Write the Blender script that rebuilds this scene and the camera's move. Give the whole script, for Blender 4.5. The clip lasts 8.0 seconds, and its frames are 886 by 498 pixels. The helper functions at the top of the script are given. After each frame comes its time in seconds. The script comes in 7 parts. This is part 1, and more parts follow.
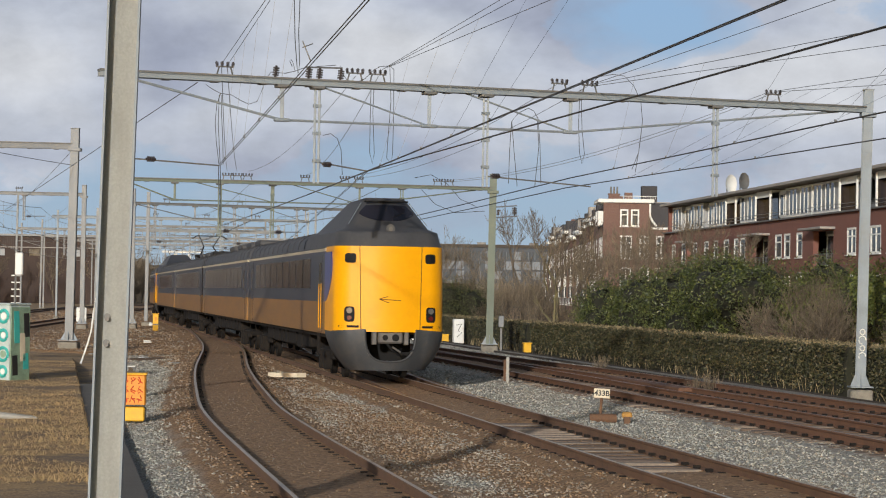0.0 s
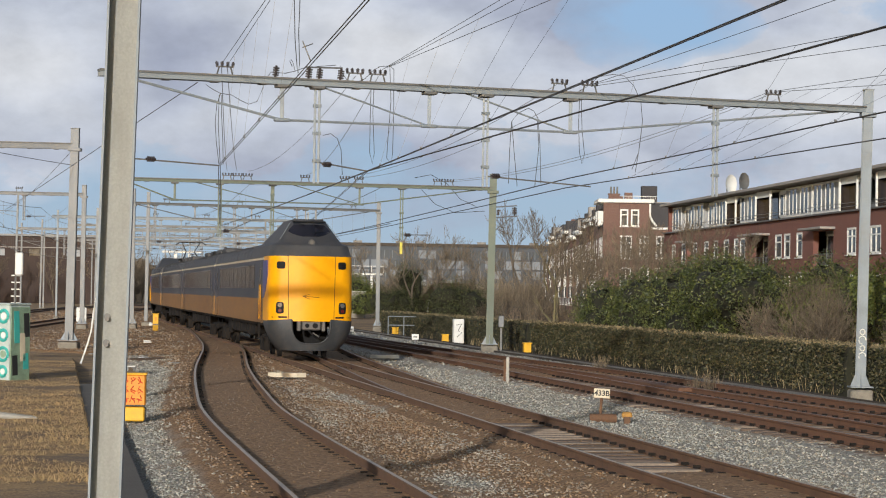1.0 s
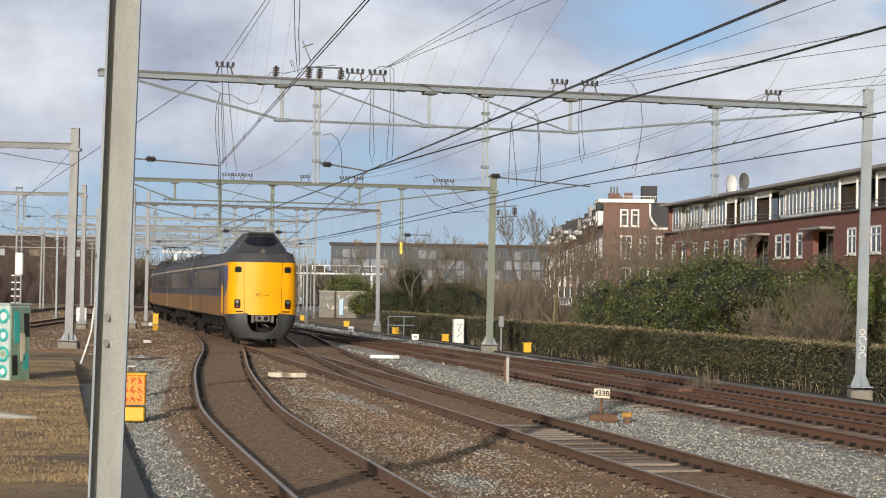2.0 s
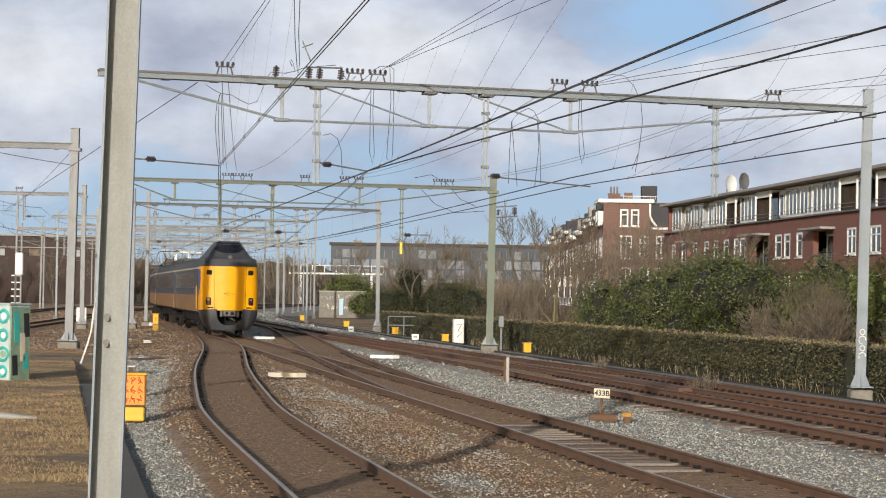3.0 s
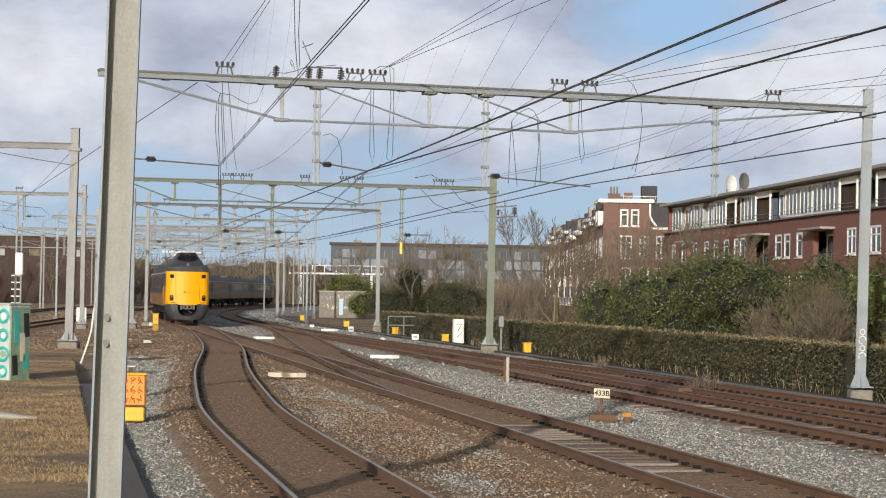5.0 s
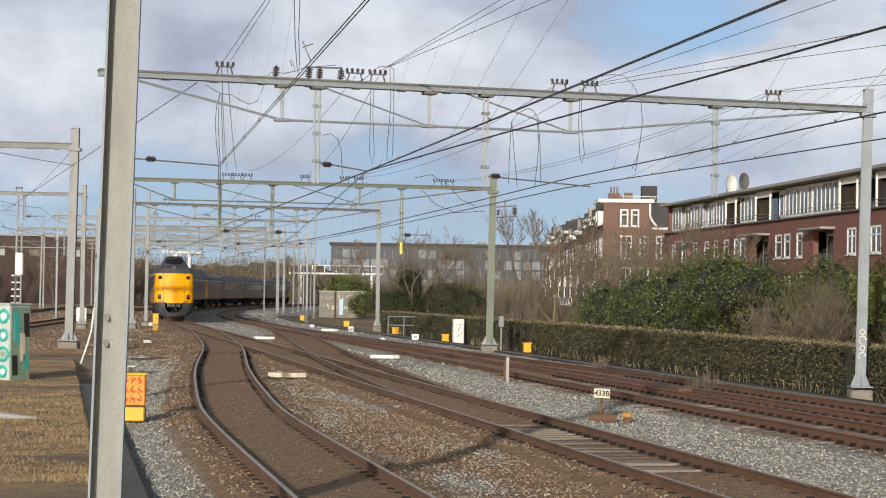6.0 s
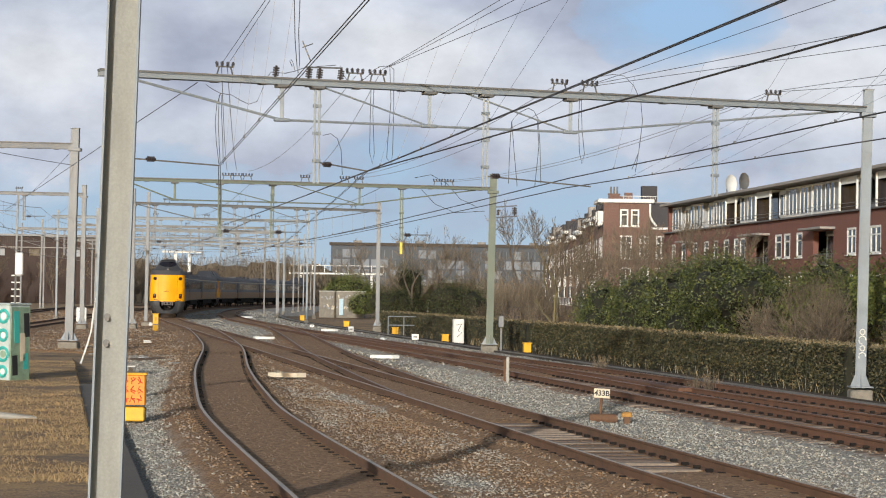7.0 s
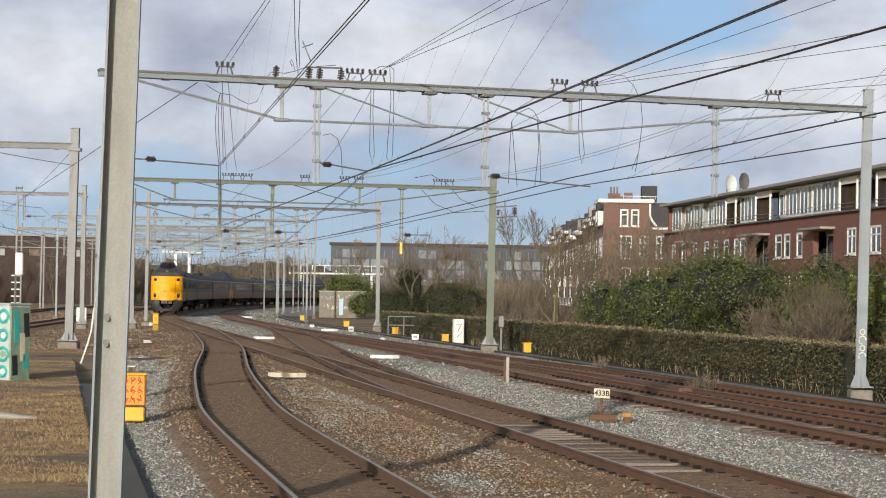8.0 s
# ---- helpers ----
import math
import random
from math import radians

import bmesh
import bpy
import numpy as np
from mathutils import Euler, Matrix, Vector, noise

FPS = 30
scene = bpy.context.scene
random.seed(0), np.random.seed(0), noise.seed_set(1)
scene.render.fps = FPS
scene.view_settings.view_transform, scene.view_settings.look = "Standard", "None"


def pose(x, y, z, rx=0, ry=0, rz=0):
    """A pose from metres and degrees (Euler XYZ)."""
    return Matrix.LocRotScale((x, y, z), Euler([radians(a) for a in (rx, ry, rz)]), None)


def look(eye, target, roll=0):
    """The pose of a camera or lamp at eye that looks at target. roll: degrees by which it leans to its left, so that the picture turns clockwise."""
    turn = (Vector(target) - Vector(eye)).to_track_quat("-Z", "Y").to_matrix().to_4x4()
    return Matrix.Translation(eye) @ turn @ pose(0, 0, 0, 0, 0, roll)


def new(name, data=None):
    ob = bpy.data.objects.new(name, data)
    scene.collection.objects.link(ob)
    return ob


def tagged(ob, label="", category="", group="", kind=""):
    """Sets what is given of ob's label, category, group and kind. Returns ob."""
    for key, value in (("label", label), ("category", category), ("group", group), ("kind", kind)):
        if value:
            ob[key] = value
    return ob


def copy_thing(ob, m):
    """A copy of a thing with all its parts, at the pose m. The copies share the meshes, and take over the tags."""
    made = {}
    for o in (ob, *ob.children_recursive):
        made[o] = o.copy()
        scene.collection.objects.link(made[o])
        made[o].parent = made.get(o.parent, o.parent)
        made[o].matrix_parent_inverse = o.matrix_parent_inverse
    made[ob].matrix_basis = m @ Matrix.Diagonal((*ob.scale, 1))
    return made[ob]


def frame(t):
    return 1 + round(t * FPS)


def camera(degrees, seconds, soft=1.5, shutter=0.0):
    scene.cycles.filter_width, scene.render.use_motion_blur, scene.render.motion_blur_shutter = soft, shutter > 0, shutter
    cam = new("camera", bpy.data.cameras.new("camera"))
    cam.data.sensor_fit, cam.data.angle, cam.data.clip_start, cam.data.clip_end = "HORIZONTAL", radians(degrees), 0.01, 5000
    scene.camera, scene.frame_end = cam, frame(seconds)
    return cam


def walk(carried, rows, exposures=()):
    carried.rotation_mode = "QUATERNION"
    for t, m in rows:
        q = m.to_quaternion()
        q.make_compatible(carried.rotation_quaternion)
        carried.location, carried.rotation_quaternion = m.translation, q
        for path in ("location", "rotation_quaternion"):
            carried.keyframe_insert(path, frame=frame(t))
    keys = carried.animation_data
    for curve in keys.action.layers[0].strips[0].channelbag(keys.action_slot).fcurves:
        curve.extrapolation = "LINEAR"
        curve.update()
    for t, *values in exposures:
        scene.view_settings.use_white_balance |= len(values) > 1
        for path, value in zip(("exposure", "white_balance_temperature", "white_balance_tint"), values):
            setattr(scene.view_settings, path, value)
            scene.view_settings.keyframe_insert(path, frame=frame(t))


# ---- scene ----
# ---------------------------------------------------------------- camera
EYE = (0.0, 0.0, 2.2)
cam = camera(22.18, 8.0, soft=1.1)
CAM_POSE = pose(*EYE, 91.1314, 0, 0) @ pose(0, 0, 0, 0, 0, 0.9)
walk(cam, [(0.0, CAM_POSE), (8.0, CAM_POSE)], exposures=[(0.0, -0.50), (1.5, -0.33), (3.5, -0.23), (8.0, -0.27)])

# ---------------------------------------------------------------- light
SUN_DIR = Vector((-0.205, -0.915, 0.188)).normalized()      # towards the sun
world = bpy.data.worlds.new("world")
scene.world = world
world.use_nodes = True
wn = world.node_tree
sky = wn.nodes.new("ShaderNodeTexSky")
sky.sky_type = "NISHITA"
sky.sun_disc = False
sky.sun_elevation = math.asin(SUN_DIR.z)
sky.sun_rotation = math.atan2(SUN_DIR.x, SUN_DIR.y)
sky.air_density, sky.dust_density, sky.ozone_density = 1.0, 1.5, 1.0
wn.nodes["Background"].inputs["Strength"].default_value = 0.15
wn.links.new(sky.outputs[0], wn.nodes["Background"].inputs["Color"])
sun_data = bpy.data.lights.new("sun", "SUN")
sun_data.energy, sun_data.angle, sun_data.color = 4.6, radians(0.8), (1.0, 0.962, 0.905)
sun = new("sun", sun_data)
sun.matrix_world = look(SUN_DIR * 50, (0, 0, 0))

# ---------------------------------------------------------------- materials
MATS = {}


def nodes_of(name):
    m = bpy.data.materials.new(name)
    m.use_nodes = True
    t = m.node_tree
    return m, t, t.nodes["Principled BSDF"]


def ramp(t, fac, stops):
    r = t.nodes.new("ShaderNodeValToRGB")
    e = r.color_ramp.elements
    while len(e) < len(stops):
        e.new(0.5)
    for k, (p, col) in zip(e, stops):
        k.position, k.color = p, (*col, 1)
    t.links.new(fac, r.inputs[0])
    return r.outputs[0]


def noise_tex(t, vec, scale, detail=4.0, rough=0.55, stretch=None):
    if stretch:
        mp = t.nodes.new("ShaderNodeMapping")
        mp.inputs["Scale"].default_value = stretch
        t.links.new(vec, mp.inputs["Vector"])
        vec = mp.outputs[0]
    n = t.nodes.new("ShaderNodeTexNoise")
    n.inputs["Scale"].default_value, n.inputs["Detail"].default_value = scale, detail
    n.inputs["Roughness"].default_value = rough
    t.links.new(vec, n.inputs["Vector"])
    return n.outputs["Fac"]


def mixed(t, fac, a, b, mode="MIX"):
    x = t.nodes.new("ShaderNodeMix")
    x.data_type, x.blend_type = "RGBA", mode
    for sock, val in ((x.inputs[0], fac), (x.inputs[6], a), (x.inputs[7], b)):
        if isinstance(val, (int, float)):
            sock.default_value = val
        elif isinstance(val, tuple):
            sock.default_value = (*val, 1)
        else:
            t.links.new(val, sock)
    return x.outputs[2]


def surface(name, col, rough=0.7, metal=0.0, var=0.25, scale=3.0, fine=40.0, dirt=None, dirt_amount=0.4, bump=0.2,
            stretch=None, island=0.0, coat=0.0, space="Object", spec=0.5):
    """A painted or raw surface with stains at a coarse scale, grain at a fine one and a little relief."""
    if name in MATS:
        return MATS[name]
    m, t, p = nodes_of(name)
    tc = t.nodes.new("ShaderNodeTexCoord").outputs[space]
    big, small = noise_tex(t, tc, scale, 5, 0.6, stretch), noise_tex(t, tc, fine, 3, 0.6)
    lo, hi = tuple(c * (1 - var) for c in col), tuple(min(1, c * (1 + var)) for c in col)
    base = ramp(t, big, [(0.3, lo), (0.7, hi)])
    base = mixed(t, 0.5, base, ramp(t, small, [(0.3, lo), (0.7, hi)]))
    if dirt:
        patch = ramp(t, noise_tex(t, tc, scale * 1.7, 6, 0.7, stretch), [(0.45, (0, 0, 0)), (0.72, (dirt_amount,) * 3)])
        base = mixed(t, patch, base, dirt)
    if island:
        g = t.nodes.new("ShaderNodeNewGeometry")
        k = 1 - island
        base = mixed(t, 1.0, base, ramp(t, g.outputs["Random Per Island"], [(0.0, (k, k, k)), (1.0, (1 + island,) * 3)]), "MULTIPLY")
    t.links.new(base, p.inputs["Base Color"])
    p.inputs["Roughness"].default_value, p.inputs["Metallic"].default_value = rough, metal
    p.inputs["Coat Weight"].default_value = coat
    p.inputs["Specular IOR Level"].default_value = spec
    if bump:
        b = t.nodes.new("ShaderNodeBump")
        b.inputs["Strength"].default_value, b.inputs["Distance"].default_value = bump, 0.01
        t.links.new(small, b.inputs["Height"])
        t.links.new(b.outputs[0], p.inputs["Normal"])
    MATS[name] = m
    return m


def leafy(name, cols, rough=0.5):
    if name in MATS:
        return MATS[name]
    m, t, p = nodes_of(name)
    g = t.nodes.new("ShaderNodeNewGeometry")
    n = len(cols)
    base = ramp(t, g.outputs["Random Per Island"], [(i / max(1, n - 1), c) for i, c in enumerate(cols)])
    t.links.new(base, p.inputs["Base Color"])
    p.inputs["Roughness"].default_value = rough
    MATS[name] = m
    return m


def bricks(name, a, b, mortar):
    """Brickwork seen from far off: courses of 6.5 cm, soot and bleaching at a larger scale."""
    if name in MATS:
        return MATS[name]
    m, t, p = nodes_of(name)
    tc = t.nodes.new("ShaderNodeTexCoord").outputs["Object"]
    big = noise_tex(t, tc, 0.35, 6, 0.65)
    fine = noise_tex(t, tc, 9.0, 4, 0.7, (0.6, 0.6, 2.2))
    base = mixed(t, ramp(t, fine, [(0.35, (0, 0, 0)), (0.65, (1, 1, 1))]), a, b)
    w = t.nodes.new("ShaderNodeTexWave")
    w.bands_direction = "Z"
    w.inputs["Scale"].default_value, w.inputs["Distortion"].default_value = 4.8, 0.2
    t.links.new(tc, w.inputs["Vector"])
    base = mixed(t, ramp(t, w.outputs["Fac"], [(0.0, (0.35,) * 3), (0.22, (0, 0, 0))]), base, mortar)
    base = mixed(t, ramp(t, big, [(0.5, (0, 0, 0)), (0.75, (0.35,) * 3)]), base, tuple(c * 0.5 for c in a))
    t.links.new(base, p.inputs["Base Color"])
    p.inputs["Roughness"].default_value = 0.9
    MATS[name] = m
    return m


def gravel_bed(name):
    """Ballast between the stones: grey, browned by brake dust where the attribute "rust" is high."""
    m, t, p = nodes_of(name)
    tc = t.nodes.new("ShaderNodeTexCoord").outputs["Object"]
    v = t.nodes.new("ShaderNodeTexVoronoi")
    v.inputs["Scale"].default_value = 16.0
    t.links.new(tc, v.inputs["Vector"])
    at = t.nodes.new("ShaderNodeAttribute")
    at.attribute_name = "rust"
    big = noise_tex(t, tc, 0.5, 6, 0.7)
    add = t.nodes.new("ShaderNodeMath")
    add.operation = "MULTIPLY_ADD"
    t.links.new(big, add.inputs[0])
    add.inputs[1].default_value = 1.1
    t.links.new(at.outputs["Fac"], add.inputs[2])
    fac = ramp(t, add.outputs[0], [(0.55, (0, 0, 0)), (1.15, (1, 1, 1))])
    grey = ramp(t, v.outputs["Color"], [(0.1, (0.21, 0.188, 0.15)), (0.5, (0.345, 0.312, 0.26)), (0.9, (0.52, 0.475, 0.405))])
    brown = ramp(t, v.outputs["Color"], [(0.1, (0.175, 0.093, 0.040)), (0.5, (0.275, 0.152, 0.068)), (0.9, (0.38, 0.222, 0.108))])
    base = mixed(t, fac, grey, brown)
    t.links.new(base, p.inputs["Base Color"])
    p.inputs["Roughness"].default_value = 0.95
    b = t.nodes.new("ShaderNodeBump")
    b.inputs["Strength"].default_value, b.inputs["Distance"].default_value = 0.6, 0.03
    t.links.new(v.outputs["Distance"], b.inputs["Height"])
    b.invert = True
    t.links.new(b.outputs[0], p.inputs["Normal"])
    MATS[name] = m
    return m


def stones(name):
    m, t, p = nodes_of(name)
    g = t.nodes.new("ShaderNodeNewGeometry")
    at = t.nodes.new("ShaderNodeAttribute")
    at.attribute_name = "rust"
    r = g.outputs["Random Per Island"]
    grey = ramp(t, r, [(0, (0.175, 0.17, 0.145)), (0.4, (0.29, 0.285, 0.25)), (0.8, (0.41, 0.405, 0.36)), (1, (0.53, 0.52, 0.47))])
    brown = ramp(t, r, [(0, (0.130, 0.077, 0.040)), (0.5, (0.235, 0.145, 0.078)), (0.85, (0.305, 0.196, 0.110)), (1, (0.350, 0.245, 0.150))])
    t.links.new(mixed(t, at.outputs["Fac"], grey, brown), p.inputs["Base Color"])
    p.inputs["Roughness"].default_value = 0.9
    MATS[name] = m
    return m


def soil_material(name):
    """Bare earth with matted straw, and darker damp patches."""
    m, t, p = nodes_of(name)
    tc = t.nodes.new("ShaderNodeTexCoord").outputs["Object"]
    big, mid = noise_tex(t, tc, 0.30, 6, 0.65), noise_tex(t, tc, 2.6, 6, 0.7)
    fine = noise_tex(t, tc, 34.0, 5, 0.7, (1.0, 0.35, 1.0))
    straw = ramp(t, fine, [(0.30, (0.20, 0.125, 0.05)), (0.55, (0.40, 0.25, 0.108)), (0.75, (0.60, 0.39, 0.18))])
    earth = ramp(t, fine, [(0.30, (0.108, 0.069, 0.044)), (0.70, (0.222, 0.148, 0.095))])
    base = mixed(t, ramp(t, mid, [(0.34, (0, 0, 0)), (0.52, (1, 1, 1))]), earth, straw)
    base = mixed(t, ramp(t, big, [(0.40, (0.9,) * 3), (0.54, (0, 0, 0))]), base, earth)
    t.links.new(base, p.inputs["Base Color"])
    p.inputs["Roughness"].default_value = 1.0
    b = t.nodes.new("ShaderNodeBump")
    b.inputs["Strength"].default_value, b.inputs["Distance"].default_value = 0.8, 0.04
    t.links.new(mid, b.inputs["Height"])
    t.links.new(b.outputs[0], p.inputs["Normal"])
    MATS[name] = m
    return m


def glass(name, col=(0.02, 0.025, 0.03), rough=0.06):
    if name in MATS:
        return MATS[name]
    m, t, p = nodes_of(name)
    tc = t.nodes.new("ShaderNodeTexCoord").outputs["Object"]
    n = noise_tex(t, tc, 0.8, 3, 0.6)
    t.links.new(ramp(t, n, [(0.3, tuple(c * 0.6 for c in col)), (0.7, tuple(c * 1.8 for c in col))]), p.inputs["Base Color"])
    p.inputs["Roughness"].default_value = rough
    p.inputs["Specular IOR Level"].default_value = 0.3
    MATS[name] = m
    return m


STEEL = surface("galvanised_steel", (0.175, 0.182, 0.188), 0.55, 0.25, 0.18, 1.5, 25, (0.22, 0.2, 0.17), 0.4, 0.1)
STEEL_PALE = surface("pale_steel", (0.235, 0.268, 0.295), 0.6, 0.15, 0.14, 1.2, 30, (0.22, 0.205, 0.175), 0.4, 0.1)
STEEL_DARK = surface("dark_steel", (0.17, 0.17, 0.165), 0.6, 0.3, 0.25, 2, 25, (0.12, 0.07, 0.04), 0.4, 0.1)
STEEL_GREEN = surface("green_grey_steel", (0.14, 0.165, 0.13), 0.65, 0.1, 0.15, 1.2, 25, (0.2, 0.19, 0.13), 0.4, 0.1)
WIRE = surface("wire", (0.10, 0.10, 0.10), 0.5, 0.5, 0.2, 2, 20, bump=0)
WIRE_PALE = surface("pale_wire", (0.34, 0.35, 0.36), 0.5, 0.4, 0.2, 2, 20, bump=0)
RUST = surface("rusty_rail", (0.14, 0.073, 0.04), 0.85, 0.0, 0.3, 2.5, 40, (0.07, 0.045, 0.032), 0.5, 0.3)
RUST_RED = surface("red_rust", (0.15, 0.072, 0.040), 0.85, 0.0, 0.3, 2.5, 40, (0.09, 0.05, 0.035), 0.5, 0.3)
SHINY = surface("worn_rail_head", (0.44, 0.335, 0.225), 0.42, 0.75, 0.12, 1.5, 30, bump=0)
DULL = surface("dull_rail_head", (0.25, 0.18, 0.14), 0.5, 0.45, 0.2, 1.5, 30, bump=0)
SLEEPER = surface("sleeper", (0.15, 0.11, 0.085), 0.9, 0, 0.3, 3, 30, (0.1, 0.065, 0.045), 0.5, 0.4)
SLEEPER_PALE = surface("pale_sleeper", (0.27, 0.215, 0.165), 0.9, 0, 0.25, 4, 30, (0.16, 0.11, 0.08), 0.6, 0.4)
CONCRETE = surface("concrete", (0.40, 0.385, 0.35), 0.9, 0, 0.15, 1.5, 30, (0.24, 0.22, 0.18), 0.5, 0.3)
YELLOW_BOX = surface("yellow_plastic", (0.76, 0.42, 0.02), 0.55, 0, 0.1, 3, 30, (0.35, 0.2, 0.05), 0.35, 0.05)
ORANGE = surface("orange_paint", (0.72, 0.27, 0.02), 0.55, 0, 0.1, 3, 30, (0.45, 0.16, 0.03), 0.4, 0.05)
WHITE = surface("white_paint", (0.74, 0.74, 0.71), 0.6, 0, 0.06, 2, 30, (0.5, 0.48, 0.42), 0.3, 0.05)
CREAM = surface("cream_paint", (0.64, 0.56, 0.42), 0.6, 0, 0.08, 3, 30, (0.45, 0.38, 0.28), 0.4, 0.05)
YELLOW_TIP = surface("yellow_enamel", (0.65, 0.55, 0.05), 0.5, 0, 0.1, 3, 30, bump=0)
BLACK = surface("black_paint", (0.02, 0.02, 0.02), 0.6, 0, 0.2, 3, 30, bump=0)
RED_INK = surface("red_ink", (0.55, 0.05, 0.015), 0.6, 0, 0.1, 3, 30, bump=0)
TEAL = surface("teal_spray_paint", (0.05, 0.42, 0.38), 0.6, 0, 0.15, 3, 30, bump=0)
CAB_GREEN = surface("cabinet_green", (0.24, 0.34, 0.24), 0.6, 0, 0.2, 3, 30, (0.1, 0.12, 0.08), 0.5, 0.1)
INSULATOR = surface("brown_insulator", (0.045, 0.036, 0.036), 0.35, 0, 0.2, 5, 30, bump=0)
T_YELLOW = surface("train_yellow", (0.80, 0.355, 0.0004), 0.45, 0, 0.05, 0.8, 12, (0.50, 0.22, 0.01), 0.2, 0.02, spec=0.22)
# Grimy side yellow, also darkened in colour for the side's shade.
T_YELLOW_SIDE = surface("train_yellow_dirty_shaded", (0.255, 0.118, 0.018), 0.55, 0, 0.12, 0.7, 12, (0.15, 0.085, 0.04), 0.6, 0.05, (1, 0.35, 2.5))
T_BLUE = surface("train_blue", (0.016, 0.015, 0.027), 0.45, 0, 0.15, 0.7, 12, (0.042, 0.036, 0.031), 0.8, 0.03, (1, 0.3, 2.0), coat=0.1)
T_GREY = surface("train_roof_grey", (0.050, 0.050, 0.054), 0.6, 0, 0.2, 0.8, 14, (0.085, 0.075, 0.065), 0.4, 0.08)
T_SKIRT = surface("train_skirt_grey", (0.036, 0.039, 0.044), 0.55, 0, 0.15, 1.2, 14, (0.09, 0.075, 0.06), 0.5, 0.06)
T_CREAM = surface("train_cream", (0.50, 0.43, 0.30), 0.5, 0, 0.1, 1, 12, (0.35, 0.27, 0.18), 0.4, 0.03)
T_UNDER = surface("train_underframe", (0.014, 0.012, 0.011), 0.9, 0, 0.3, 1.5, 14, (0.034, 0.026, 0.019), 0.5, 0.2, spec=0.2)
T_BLACK = surface("train_black", (0.006, 0.006, 0.0065), 0.7, 0, 0.2, 3, 20, bump=0, spec=0.25)
SEAM = surface("seam_dark", (0.05, 0.03, 0.01), 0.8, 0, 0.2, 3, 20, bump=0)
GLASS = glass("dark_glass", (0.012, 0.012, 0.017), 0.10)
GLASS_HOUSE = glass("house_glass", (0.05, 0.055, 0.06), 0.08)
LAMP_GLASS = surface("lamp_glass", (0.16, 0.155, 0.15), 0.15, 0.3, 0.1, 8, 40, bump=0)
BRICK_RED = bricks("red_brick", (0.115, 0.062, 0.049), (0.185, 0.10, 0.080), (0.30, 0.26, 0.22))
BRICK_NEW = bricks("new_red_brick", (0.155, 0.063, 0.050), (0.215, 0.093, 0.073), (0.22, 0.15, 0.12))
BRICK_BROWN = bricks("dark_brown_brick", (0.038, 0.025, 0.021), (0.060, 0.039, 0.032), (0.06, 0.05, 0.044))
ROOF_TILE = surface("dark_roof_tile", (0.04, 0.038, 0.042), 0.75, 0, 0.25, 1.5, 20, bump=0.2)
ROOF_EDGE = surface("roof_edge", (0.30, 0.28, 0.26), 0.7, 0, 0.15, 1, 20, bump=0.1)
CLAD_GREY = surface("grey_cladding", (0.038, 0.048, 0.064), 0.6, 0, 0.2, 0.3, 8, bump=0.05)
CLAD_PALE = surface("pale_panel", (0.30, 0.31, 0.32), 0.7, 0, 0.12, 0.5, 8, bump=0.05)
BARK = surface("bark", (0.105, 0.085, 0.065), 0.95, 0, 0.3, 2, 20, island=0.25)
BARK_GREEN = surface("mossy_bark", (0.14, 0.12, 0.06), 0.95, 0, 0.3, 2, 20, island=0.25)
TWIG = surface("twigs", (0.15, 0.118, 0.082), 0.95, 0, 0.3, 2, 20, island=0.35, bump=0)
LAUREL = leafy("laurel_leaf", [(0.016, 0.022, 0.006), (0.045, 0.058, 0.012), (0.085, 0.10, 0.022), (0.16, 0.17, 0.045)], 0.4)
EVERGREEN = leafy("dark_evergreen_leaf", [(0.014, 0.02, 0.006), (0.045, 0.050, 0.014), (0.08, 0.086, 0.024)], 0.7)
HEDGE_LEAF = leafy("hedge_leaf", [(0.022, 0.025, 0.010), (0.043, 0.046, 0.017), (0.070, 0.065, 0.027), (0.135, 0.103, 0.050)], 0.6)
HEDGE_TOP = leafy("hedge_top_twig", [(0.12, 0.09, 0.045), (0.22, 0.17, 0.09), (0.32, 0.26, 0.15)], 0.8)
# Near-black fill for hedges and bushes: inner shade put into the colour.
HEDGE_CORE = surface("hedge_core_shade", (0.022, 0.022, 0.012), 1.0, 0, 0.4, 2, 15, bump=0.4)
SHRUB = leafy("shrub_leaf", [(0.05, 0.068, 0.012), (0.09, 0.11, 0.02), (0.15, 0.16, 0.032)], 0.6)
DRY_GRASS = leafy("dry_grass", [(0.24, 0.155, 0.075), (0.36, 0.24, 0.115), (0.46, 0.32, 0.165), (0.30, 0.225, 0.10)], 0.9)
SOIL = soil_material("soil_and_dead_grass")
ASPHALT = surface("dark_path", (0.115, 0.098, 0.08), 0.95, 0, 0.25, 2, 40, bump=0.3)
BALLAST = gravel_bed("ballast_bed")
STONE = stones("ballast_stone")

# ---------------------------------------------------------------- mesh helpers


